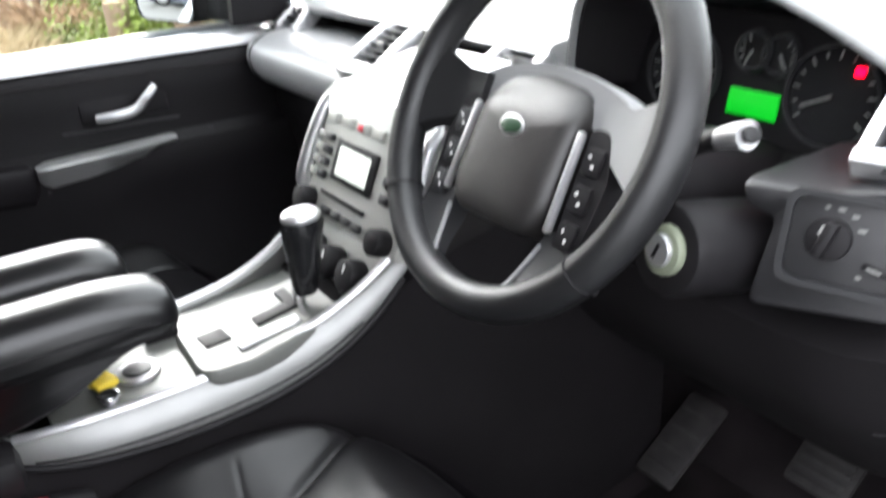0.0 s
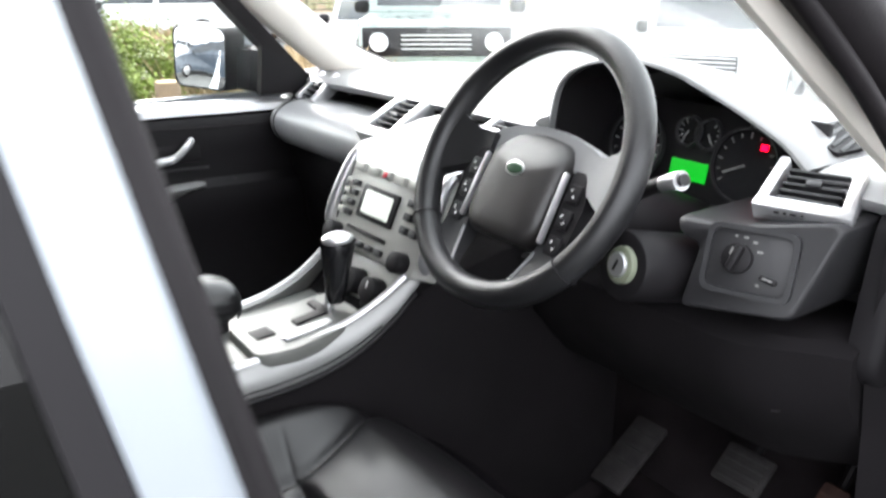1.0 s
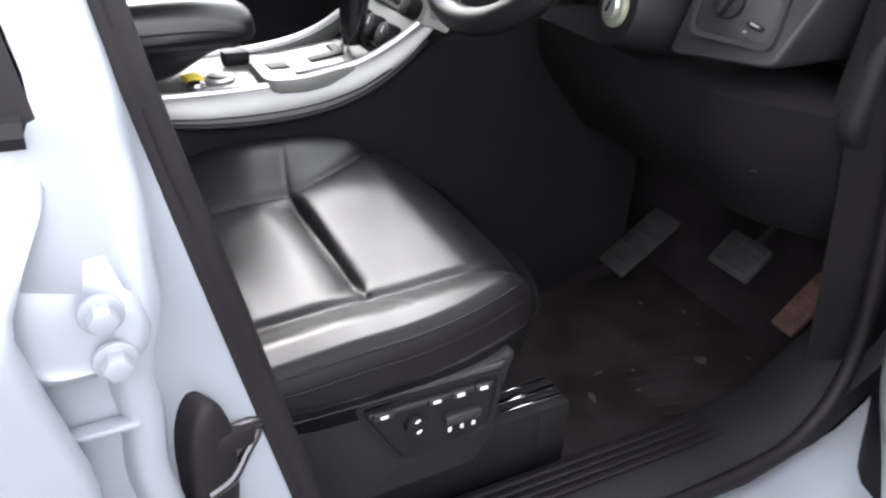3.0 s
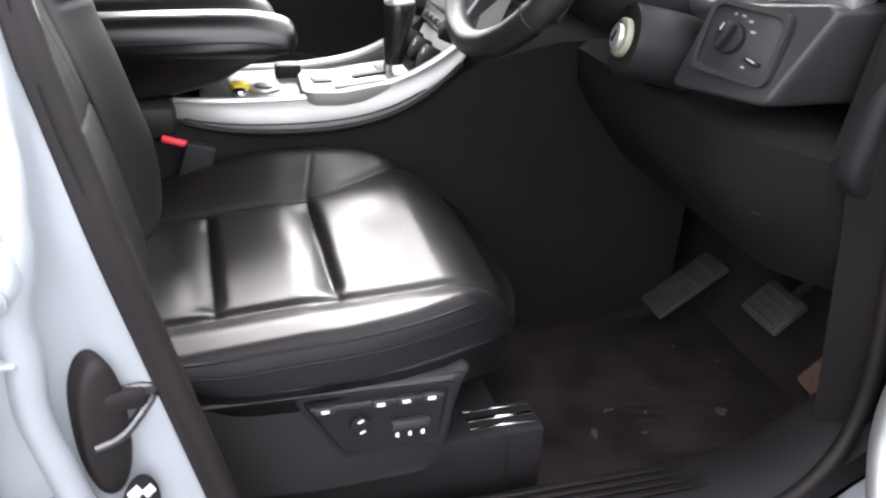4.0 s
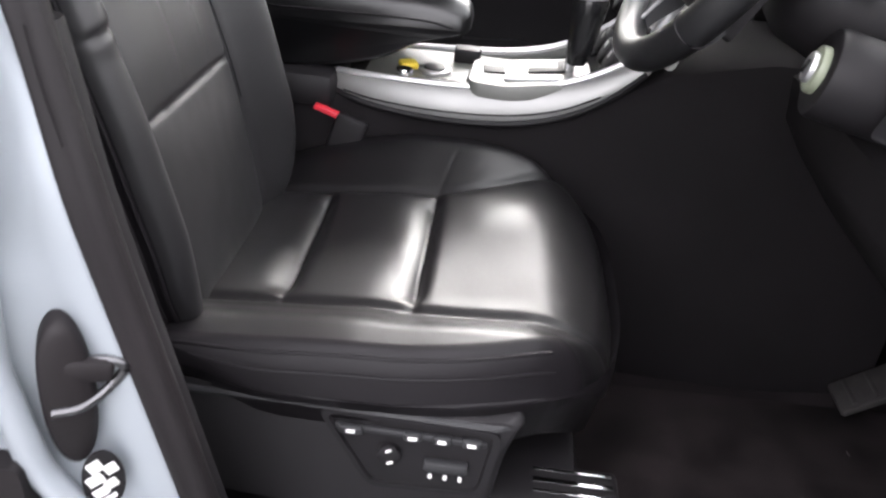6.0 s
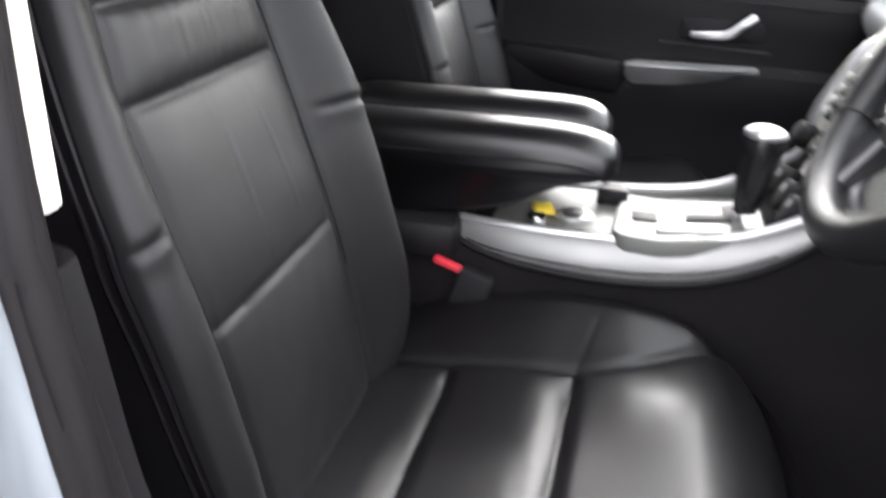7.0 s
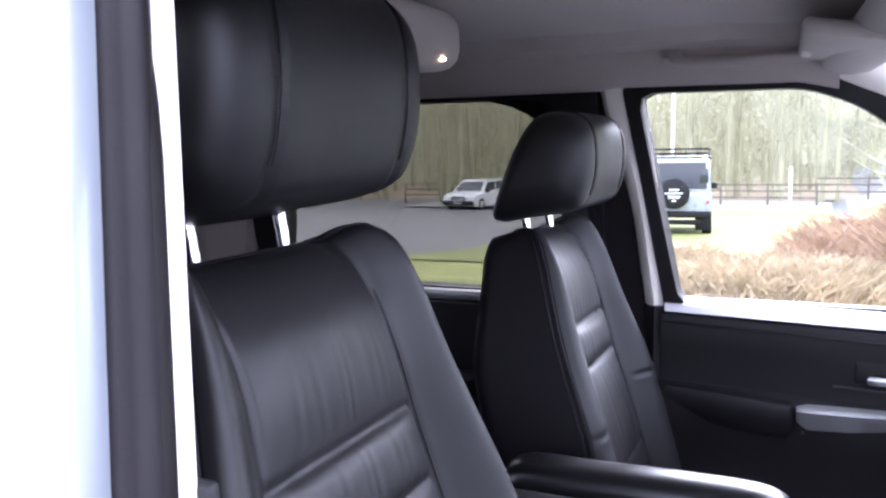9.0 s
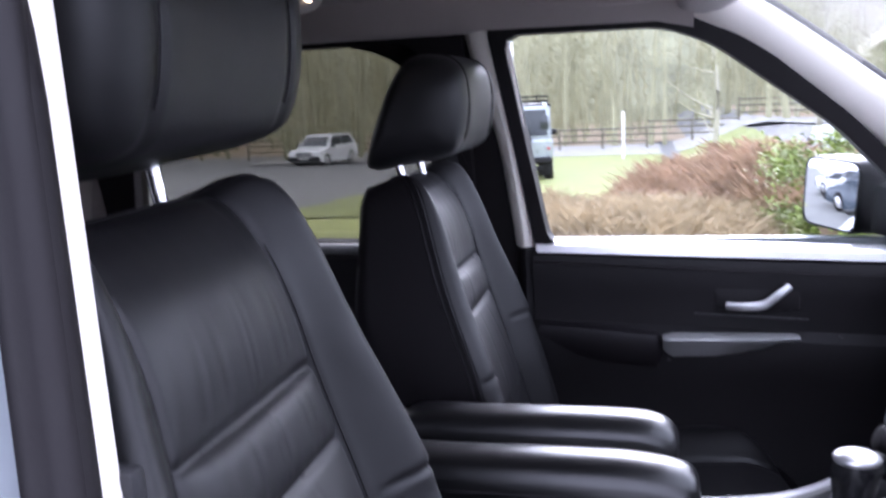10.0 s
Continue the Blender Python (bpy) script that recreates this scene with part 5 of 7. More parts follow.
hub = wheel_part("airbag_cover", loft([[Vector((x * k, -0.02 + (y + 0.02) * k, z - 0.034 * sstep(-0.01, 0.07, -0.02 + (y + 0.02) * k) - 1.2 * x * x * k * k)) for x, y in pad_out] for z, k in ((-0.04, 1.0), (-0.006, 1.0), (0.000, 0.985), (0.004, 0.95), (0.007, 0.88), (0.0085, 0.75), (0.009, 0.6), (0.0092, 0.4), (0.0092, 0.15))]), M_PADCOVER, sw, "dark brown-grey airbag cover", 80)
top_out = [(p.x, p.y) for p in smooth_path([(-0.130, -0.006, 0), (-0.126, 0.018, 0), (-0.098, 0.040, 0), (-0.050, 0.054, 0), (0.0, 0.058, 0), (0.050, 0.054, 0), (0.098, 0.040, 0), (0.126, 0.018, 0), (0.130, -0.006, 0), (0.100, 0.004, 0), (0.074, 0.008, 0), (0.052, 0.030, 0), (0.0, 0.036, 0), (-0.052, 0.030, 0), (-0.074, 0.008, 0), (-0.100, 0.004, 0)], 4, True)]
wheel_part("hub_top", loft([[Vector((x * k, 0.02 + (y - 0.02) * k, z - 0.06 * abs(x))) for x, y in top_out] for z, k in ((-0.05, 0.98), (-0.022, 0.98), (-0.016, 0.95))]), M_HUB_SHINE, sw, "upper hub cover with sky reflection put into its light grey")
badge = wheel_part("emblem", ball(1, (0.0, -0.010, 0.0085), (0.0175, 0.010, 0.002)), M_SILVER, hub, "silver oval badge")
wheel_part("emblem_face", ball(1, (0.0, -0.010, 0.0095), (0.0150, 0.0078, 0.002)), mat("dark_green_enamel", (0.03, 0.06, 0.035), 0.25), badge, "dark green oval badge face")
for sx in (-1, 1):
    wheel_part("switch_strip", box((0.008, 0.092, 0.008), (sx * 0.0755, -0.042, -0.006), (0, 0, sx * 1.5), bevel=0.003), M_SILVER, sw, "satin silver switch strip")
    pod = wheel_part("switch_pod", loft([[Vector((sx * x, y, z)) for x, y in rounded([(0.078, 0.010), (0.100, 0.010), (0.116, -0.030), (0.112, -0.098), (0.082, -0.100)], 0.008, 3)] for z in (-0.045, -0.012)]), M_BLACK, sw, "black switch pod")
    for i in range(3):
        wheel_part("switch", box((0.022, 0.024, 0.006), (sx * (0.0935 + 0.001 * i), -0.018 - i * 0.033, -0.011), bevel=0.003), M_BLACK if sx > 0 else M_GREY, pod)
        for o in ((-0.003, 0.004), (0.003, -0.004)):
            wheel_part("switch_mark", box((0.0035, 0.002, 0.001), (sx * (0.0935 + 0.001 * i) + o[0], -0.018 - i * 0.033 + o[1], -0.0078), (0, 0, 40 * i), bevel=0), M_WHITE, pod)
    # right spoke takes the pale reflection colour, left one stays black
    wheel_part("spoke", loft([[Vector((sx * x, y, z)) for x, y, z in ring] for ring in (
        [(0.085, 0.030, -0.040), (0.085, 0.034, -0.012), (0.085, -0.004, -0.014), (0.085, -0.010, -0.040)],
        [(0.115, 0.030, -0.034), (0.115, 0.034, -0.012), (0.115, -0.018, -0.012), (0.115, -0.024, -0.034)],
        [(0.140, 0.038, -0.020), (0.140, 0.042, -0.004), (0.140, -0.030, -0.004), (0.140, -0.034, -0.020)],
        [(0.164, 0.052, -0.010), (0.164, 0.056, 0.008), (0.164, -0.048, 0.008), (0.164, -0.052, -0.010)])]), M_HUB_SHINE if sx > 0 else M_RIM, sw, "upper spoke with reflected light put into its grey" if sx > 0 else "black upper spoke", 60)
    wheel_part("lower_spoke", loft([[Vector((sx * x, y, z)) for x, y, z in ring] for ring in (
        [(0.070, -0.085, -0.040), (0.070, -0.085, -0.014), (0.112, -0.080, -0.014), (0.112, -0.080, -0.040)],
        [(0.066, -0.112, -0.034), (0.066, -0.112, -0.010), (0.112, -0.106, -0.010), (0.112, -0.106, -0.034)],
        [(0.058, -0.140, -0.020), (0.058, -0.140, -0.004), (0.112, -0.128, -0.004), (0.112, -0.128, -0.020)],
        [(0.048, -0.168, -0.010), (0.048, -0.168, 0.006), (0.112, -0.140, 0.006), (0.112, -0.140, -0.010)])]), M_GREY, sw, "grey lower spoke", 60)
    wheel_part("spoke_edge", tube([(sx * 0.070, -0.100, -0.012), (sx * 0.064, -0.122, -0.008), (sx * 0.054, -0.148, -0.002), (sx * 0.030, -0.164, 0.004)], 0.0025, n=8), M_HUB_SHINE, sw, "thin grey spoke edge")
col = tagged(empty("steering_column", (0.31, 0.45, 1.15)), "black steering column shroud with stalks and ignition lock", "steering column")
part("shroud", loft([[Vector((0.342 + 0.075 * k * math.cos(t), y, z + 0.062 * k * math.sin(t))) for t in np.linspace(0, 2 * math.pi, 28, endpoint=False)] for y, z, k in ((0.345, 1.196, 0.62), (0.36, 1.190, 0.85), (0.42, 1.168, 1.0), (0.52, 1.130, 1.05), (0.62, 1.09, 1.05))]), M_BLACK, col, "black plastic column shroud")
stalk = part("stalk", tube([(0.385, 0.42, 1.190), (0.43, 0.415, 1.215), (0.466, 0.405, 1.233)], 0.009, n=12), M_BLACK, col, "black wiper stalk with silver end")
part("stalk_end", tube([(0.460, 0.407, 1.230), (0.482, 0.400, 1.239), (0.498, 0.396, 1.244)], lambda t: 0.0085 + 0.003 * t, n=16), M_SILVER, stalk, "silver stalk end")
part("stalk_button", cyl(0.0075, 0.006, (0.5015, 0.3955, 1.2455), (0, 70, -14), n=18, bevel=0.002), M_GREY, stalk)
part("stalk", tube([(0.285, 0.40, 1.180), (0.235, 0.39, 1.190), (0.20, 0.38, 1.195)], 0.009, n=12), M_BLACK, col, "black indicator stalk")
M_PALE = mat("pale_green_plastic", (0.20, 0.22, 0.16), 0.4, stain=0.1, stain_scale=30)
ign = part("ignition_housing", cyl(0.044, 0.10, (0.438, 0.43, 1.118), (78, 0, -8), n=36, bevel=0.008), M_BLACK, col, "round black ignition housing")
part("ignition_ring", cyl(0.023, 0.012, (0.4365, 0.379, 1.1305), (78, 0, -8), n=32, bevel=0.003), M_PALE, ign, "pale green ignition ring")
part("key_barrel", cyl(0.015, 0.012, (0.436, 0.374, 1.132), (78, 0, -8), n=24, bevel=0.002), M_SILVER, ign)
part("key_slot", box((0.003, 0.002, 0.014), (0.4355, 0.3675, 1.133), (-12, 20, 0), bevel=0), M_BLACK, ign)

# ---- centre console ----
con = tagged(empty("centre_console", (0.05, 0.0, 0.55)), "silver-topped centre console with black sides", "centre console")
CXC, CB = 0.055, 0.018


def con_ring(y, top_z, w):
    pts = [(w * 0.99, 0.55), (w, 0.70), (w, top_z - 0.05), (w * 0.86, top_z - 0.008), (w * 0.7, top_z)]
    return [Vector((CB + x, y, z)) for x, z in pts] + [Vector((CB - x, y, z)) for x, z in pts[::-1]]


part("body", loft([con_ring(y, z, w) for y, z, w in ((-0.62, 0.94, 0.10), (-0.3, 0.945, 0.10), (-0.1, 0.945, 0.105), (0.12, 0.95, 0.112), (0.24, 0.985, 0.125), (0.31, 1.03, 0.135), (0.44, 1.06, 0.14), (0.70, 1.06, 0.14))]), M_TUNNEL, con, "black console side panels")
# bright side rails that sweep up to the stack
M_RAIL = mat("satin_grey_rail", (0.25, 0.25, 0.245), 0.38, metal=0.55, stain=0.08)
for sx in (-1, 1):
    pth = [(-0.150, 0.950, 0.058, 0.004), (-0.13, 0.951, 0.068, 0.010), (-0.08, 0.952, 0.078, 0.020), (0.0, 0.953, 0.084, 0.026), (0.08, 0.957, 0.086, 0.028), (0.15, 0.968, 0.088, 0.027), (0.21, 0.990, 0.094, 0.022), (0.26, 1.022, 0.102, 0.014), (0.290, 1.052, 0.108, 0.008)]
    sp = smooth_path([(y, z, w) for y, z, w, _ in pth], 4)
    hs = smooth_path([(h, 0, 0) for _, _, _, h in pth], 4)
    rr = []
    for p, hh in zip(sp, hs):
        y, z, w, h = p.x, p.y, p.z, hh.x
        rr.append([Vector((CB + sx * x, y, zz)) for x, zz in ((w - 0.004, z + 0.012), (w + 0.004, z + 0.018), (w + 0.012, z + 0.012), (w + 0.018 + h * 0.35, z - h * 0.6), (w + 0.018 + h * 0.25, z - h), (w + 0.006, z - h))])
    rail = part("side_rail", loft(rr), M_RAIL, con, "silver-grey console side rail", 60)
    part("rail_strip", tube([(CB + sx * (p.z + 0.006), p.x, p.y + 0.0155) for p in sp[2::3]], 0.0052, n=8, smooth=3), M_SILVER, rail, "bright edge strip of the rail")
    part("rail_groove", tube([(CB + sx * (p.z + 0.0182 + hh.x * 0.33), p.x, p.y - hh.x * 0.62) for p, hh in zip(sp[4:-6:3], hs[4:-6:3])], 0.0014, n=6, smooth=3), M_BLACK, rail)
    part("rail_lip", tube([(CB + sx * (p.z + 0.020 + hh.x * 0.28), p.x, p.y - hh.x - 0.002) for p, hh in zip(sp[::3], hs[::3])], 0.004, n=6, smooth=3), M_BLACK, con)
M_PLATE = mat("pale_silver_plate", (0.115, 0.117, 0.108), 0.46, metal=0.2, stain=0.08)
plate = rounded([(-0.075, -0.105), (0.085, -0.105), (0.092, 0.10), (0.086, 0.235), (-0.086, 0.235), (-0.088, 0.10)], 0.02, 4)
part("top_plate", loft([[Vector((CB + x * k, y, z + 0.10 * max(0, y - 0.1))) for x, y in plate] for z, k in ((0.94, 1.0), (0.962, 1.0), (0.966, 0.97))]), M_PLATE, con, "silver-grey console top plate")
gs = rounded([(-0.055, 0.045), (0.062, 0.040), (0.070, 0.10), (0.064, 0.215), (-0.058, 0.215), (-0.066, 0.10)], 0.02, 4)
gate = part("gear_surround", loft([[Vector((CXC + x * k, 0.12 + (y - 0.12) * k, z + 0.14 * max(0, y - 0.1))) for x, y in gs] for z, k in ((0.960, 1.0), (0.974, 1.0), (0.979, 0.96))]), M_PLATE, con, "bright silver gear lever surround")
part("square_recess", box((0.030, 0.030, 0.004), (CXC - 0.004, 0.078, 0.9795), (0, 0, 4), bevel=0.001), M_RUBBER, gate, "black square recess")
part("gear_slot", box((0.020, 0.052, 0.004), (CXC + 0.0, 0.152, 0.988), (8, 0, 0), bevel=0.001), M_RUBBER, gate, "black gear slot")
part("gear_slot", box((0.050, 0.014, 0.004), (CXC - 0.016, 0.175, 0.9915), (8, 0, 0), bevel=0.001), M_RUBBER, gate)
part("position_strip", box((0.018, 0.075, 0.005), (CXC + 0.034, 0.130, 0.9855), (6, 0, 0), bevel=0.002), M_SILVER, gate)
lev = tagged(empty("gear_lever", (CXC, 0.185, 0.98)), "gloss black gear lever with silver cap", "gear lever")
part("stem", tube([(CXC + 0.002, 0.180, 0.975), (CXC + 0.006, 0.186, 1.03)], 0.008, n=12), M_CHROME, lev, "chrome lever stem")
knob = [(0.011, 1.005), (0.015, 1.02), (0.0175, 1.045), (0.0205, 1.075), (0.0225, 1.090), (0.0195, 1.102)]
part("knob", loft([[Vector((CXC + 0.010 + r * math.cos(t), 0.190 + r * 1.15 * math.sin(t) + (z - 1.0) * 0.08, z)) for t in np.linspace(0, 2 * math.pi, 24, endpoint=False)] for r, z in knob]), M_GLOSSBLACK, lev, "gloss black grip")
part("cap", ball(1, (CXC + 0.011, 0.197, 1.100), (0.0205, 0.024, 0.010)), M_SILVER, lev, "silver cap")
dial_ob = part("terrain_dial", cyl(0.024, 0.006, (CXC - 0.010, -0.008, 0.968), n=32, bevel=0.002), M_SILVER, con, "silver rotary dial")
part("dial_top", cyl(0.016, 0.003, (CXC - 0.010, -0.008, 0.972), n=28, bevel=0.001), M_GREY, dial_ob)
part("switch_block", box((0.030, 0.040, 0.022), (CXC - 0.078, 0.035, 0.976), bevel=0.004), M_BLACK, con, "black switch block")
tag = tagged(part("parking_tag", box((0.026, 0.026, 0.010), (CXC - 0.004, -0.046, 0.974), (0, 0, 20), bevel=0.004), M_YELLOW), "yellow tag lying on the console", "tag")
tagged(part("lighter", cyl(0.012, 0.012, (CXC + 0.030, -0.048, 0.973), n=20, bevel=0.003), M_CHROME), "small chrome lighter cap on the console", "lighter")
part("cubby_lid", box((0.15, 0.36, 0.05), (CXC, -0.32, 0.945), bevel=0.015), M_BLACK, con, "black cubby lid")

# ---- pedals, floor mat ----
mat_ob = tagged(part("floor_mat", box((0.40, 0.52, 0.012), (0.40, 0.50, 0.562), (1.5, 0, 0), bevel=0.005), M_MAT), "worn dark brown-black carpet mat", "floor mat")
for i in range(7):
    part("heel_pad_rib", box((0.004, 0.15, 0.002), (0.44 + i * 0.022, 0.55, 0.5695), (1.5, 0, -14), bevel=0.0008), M_CARPET, mat_ob)
M_SCUFF = mat("pale_dust", (0.040, 0.036, 0.035), 0.95, stain=0.6, stain_scale=60)
rs = random.Random(5)
for i in range(10):
    x, y = rs.uniform(0.30, 0.585), rs.uniform(0.36, 0.70)
    n, a0, r = 7, rs.uniform(0, 6.28), rs.uniform(0.002, 0.007) if i > 2 else 0.012
    ang, st0 = rs.uniform(0, 3.1), rs.uniform(0.25, 1.0)
    pts = []
    for k in range(n):
        t, q = a0 + 6.283 * k / n, r * rs.uniform(0.55, 1.2)
        u, v = q * math.cos(t), q * st0 * math.sin(t)
        pts.append((x + u * math.cos(ang) - v * math.sin(ang), y + u * math.sin(ang) + v * math.cos(ang)))
    part("dust_fleck", loft([[Vector((px, py, 0.5685 + (py - 0.5) * 0.026 + h)) for px, py in pts] for h in (0.0, 0.0014)]), M_SCUFF, mat_ob)


def pedal(name, label, x, y, z, w, h, tilt, material, turn=0.0, arm=True):
    th = tagged(empty(name, (x, y, z)), label, "pedal")
    m = pose(x, y, z, tilt, 0, turn)
    q = part("pad", box((w, h, 0.012), bevel=0.008), material, th)
    q.data.transform(m)
    for i in range(4):
        q = part("rib", box((w * 0.8, 0.006, 0.004), (0, -h * 0.34 + i * h * 0.22, 0.007), bevel=0.001), material, th)
        q.data.transform(m)
    if arm:
        part("arm", tube([(x, y + 0.015, z + 0.0), (x, y + 0.07, z + 0.06), (x - 0.005, y + 0.12, z + 0.2)], 0.007, n=8), M_BLACK, th)


pedal("brake_pedal", "worn grey rubber brake pedal", 0.430, 0.700, 0.716, 0.085, 0.066, 42, M_PEDAL)
pedal("accelerator_pedal", "worn reddish accelerator pedal", 0.552, 0.720, 0.692, 0.045, 0.105, 48, M_ACCEL, turn=-6)
pedal("foot_rest", "worn grey rubber foot rest", 0.200, 0.700, 0.625, 0.07, 0.15, 35, M_PEDAL, arm=False)


# ---- driver's door, wide open ----
dd = tagged(empty("driver_door", (0.82, 0.67, 0.5)), "open driver's door with black inner panel", "car door")
DM = Matrix.Translation((0.77, 0.68, 0)) @ pose(0, 0, 0, 0, 0, 66)     # local: -y from hinge to latch, -x is the cabin side


def door_part(name, bm, material, parent=dd, label=""):
    q = part(name, bm, material, parent, label)
    q.data.transform(DM)
    return q


inner = [(-0.02, 0.58), (-0.075, 0.60), (-0.095, 0.64), (-0.10, 0.74), (-0.075, 0.80), (-0.06, 0.93), (-0.095, 0.985), (-0.095, 1.03), (-0.06, 1.05), (-0.055, 1.14), (-0.065, 1.19), (-0.05, 1.215), (-0.01, 1.215)]
door_part("door_panel", loft([[Vector((x * k, y, max(z, 0.80 - 3.0 * max(0.0, -0.06 - y)))) for x, z in inner] for y, k in ((-0.015, 0.5), (-0.03, 0.9), (-0.06, 1.0), (-0.10, 1.0), (-0.14, 1.0), (-0.5, 1.0), (-0.92, 1.0), (-0.98, 0.8))]), M_BLACK, dd, "black textured inner door panel")
door_part("door_skin", loft([[Vector((x, y, z)) for x, z in ((-0.02, 0.56), (0.02, 0.56), (0.07, 0.75), (0.08, 1.0), (0.06, 1.21), (-0.02, 1.21))] for y in (0.0, -0.3, -0.7, -1.0)]), M_PAINT, dd, "pale silver-blue door skin")
door_part("window_frame", tube([(0.0, -0.10, 1.21), (-0.03, -0.30, 1.40), (-0.07, -0.52, 1.57), (-0.085, -0.70, 1.61), (-0.08, -0.92, 1.60), (0.0, -0.99, 1.22)], 0.022, n=10, up=(1, 0, 0)), M_RUBBER, dd, "black window frame")
door_part("glass", loft([[Vector((x, y, z)) for y, z in ((-0.14, 1.20), (-0.30, 1.38), (-0.52, 1.55), (-0.70, 1.59), (-0.90, 1.58), (-0.97, 1.20))] for x in (-0.012, -0.008)]), M_GLASS, dd, "clear door glass").visible_shadow = False
door_part("pull", tube([(-0.10, -0.30, 0.99), (-0.125, -0.36, 1.02), (-0.125, -0.55, 1.035), (-0.10, -0.60, 1.03)], 0.016, n=10, up=(1, 0, 0)), M_CONSOLE, dd, "silver-grey door pull")
door_part("door_handle", tube([(-0.065, -0.34, 1.09), (-0.08, -0.37, 1.095), (-0.08, -0.42, 1.10), (-0.065, -0.46, 1.125)], 0.008, n=10, up=(1, 0, 0)), M_SILVER, dd, "satin silver inner handle")
door_part("panel_seam", tube([(-0.062, -0.10, 1.06), (-0.078, -0.12, 0.99), (-0.095, -0.16, 0.955), (-0.098, -0.24, 0.95)], 0.003, n=6, up=(1, 0, 0)), M_GREY, dd)
# bar added for the door's bright painted shut-face edge; no lamp here
door_part("shut_face_edge", tube([(-0.085, -0.115, 0.905), (-0.10, -0.085, 0.87), (-0.10, -0.085, 0.79), (-0.092, -0.125, 0.70), (-0.085, -0.155, 0.62)], 0.020, n=12, up=(0, 1, 0)), M_SILVER, dd, "bright curved painted edge of the door's shut face")
door_part("hinge", box((0.05, 0.06, 0.05), (-0.0, 0.005, 0.80), bevel=0.008), M_PAINT, dd)
door_part("hinge", box((0.05, 0.06, 0.05), (-0.0, 0.005, 1.08), bevel=0.008), M_PAINT, dd)

# passenger-side outer mirror
mir = tagged(empty("wing_mirror", (-0.84, 0.38, 1.27)), "black door mirror reflecting the road behind", "wing mirror")
MM = Matrix.Translation((-0.800, 0.345, 1.272)) @ pose(0, 0, 0, -1.8, 0, 30.5)
m_out = rounded([(-0.074, -0.066), (0.068, -0.073), (0.076, 0.062), (-0.070, 0.068)], 0.026, 6)


def mirror_shell(steps):
    return loft([[Vector((x * k, y, z * k)) for x, z in m_out] for y, k in steps])


for name, bm, mt, lb in (("housing", mirror_shell(((0.004, 0.93), (-0.014, 0.97), (-0.016, 1.02), (-0.006, 1.05), (0.03, 1.06), (0.05, 1.05))), M_BLACK, "black mirror housing"),
                         ("glass", loft([[Vector((x * 0.955, -0.010, z * 0.955)) for x, z in m_out]] + [[Vector((x * k, -0.0195 + (x * x + z * z) * k * k / 2.2, z * k)) for x, z in m_out] for k in (0.955, 0.85, 0.74, 0.62, 0.5, 0.38, 0.26, 0.14, 0.04)]), M_MIRROR, "convex mirror glass"),
                         ("rim", loft([[Vector((x * k, y, z * k)) for x, z in m_out] for y, k in ((-0.012, 1.025), (-0.018, 1.0), (-0.018, 0.965), (-0.012, 0.96))], loop=True), M_GLOSSBLACK, "thin black rim"),
                         ("cap", mirror_shell(((0.045, 1.05), (0.05, 1.07), (0.085, 1.0), (0.11, 0.8), (0.122, 0.5))), M_PAINT, "silver-blue mirror cap")):
    q = part(name, bm, mt, mir, lb)
    q.data.transform(MM)
part("foot", box((0.12, 0.07, 0.10), (-0.725, 0.44, 1.245), (0, 0, 20), bevel=0.02), M_BLACK, mir)

# roof console, sun visor, reading lamp
rc = tagged(empty("rear_roof_console", (-0.02, -0.50, 1.66)), "light grey roof console with small lit lamp", "roof console")
part("housing", box((0.30, 0.22, 0.085), (-0.02, -0.55, 1.655), (0, 0, 0), bevel=0.03, seg=4), M_HEADLINER, rc)
part("lamp", box((0.008, 0.007, 0.004), (-0.096, -0.444, 1.6245), bevel=0.002), M_AMBER, rc, "small lit reading lamp")
vis = tagged(empty("sun_visor", (-0.36, 0.05, 1.63)), "light grey folded sun visor", "sun visor")
part("flap", box((0.40, 0.12, 0.020), (-0.35, 0.062, 1.636), (-10, 0, 2), bevel=0.010, seg=3), M_HEADLINER, vis)
part("clip", box((0.03, 0.014, 0.01), (-0.40, 0.012, 1.634), (-10, 0, 2), bevel=0.003), M_CREAM, vis)


# ---- outside ----
def ground_z(x, y):
    z = -0.16 * sstep(-6, -16, x) - 0.045 * min(34.0, max(0.0, -6 - x)) * sstep(5.0, 1.0, y)      # falls away behind the bed
    if y > 2:
        z -= 0.066 * min(y - 2, 22)
    return z


def sheet(name, outline, lift, material, label, category, kind="structure", step=1.0, jitter=0.0):
    """A ground patch that follows the ground, clipped to a rectangle (x0, x1, y0, y1)."""
    x0, x1, y0, y1 = outline
    nx, ny = max(2, int((x1 - x0) / step)), max(2, int((y1 - y0) / step))
    bm = bmesh.new()
    g = []
    for i in range(nx + 1):
        row = []
        for j in range(ny + 1):
            x, y = x0 + (x1 - x0) * i / nx, y0 + (y1 - y0) * j / ny
            if jitter and (i in (0, nx) or j in (0, ny)):
                x += jitter * noise.noise(Vector((y * 0.4, x * 0.3, 1)))
                y += jitter * noise.noise(Vector((x * 0.4, y * 0.3, 7)))
            row.append(bm.verts.new((x, y, ground_z(x, y) + lift)))
        g.append(row)
    for i in range(nx):
        for j in range(ny):
            bm.faces.new((g[i][j], g[i + 1][j], g[i + 1][j + 1], g[i][j + 1]))
    return tagged(part(name, bm, material, smooth=60), label, category, kind=kind)


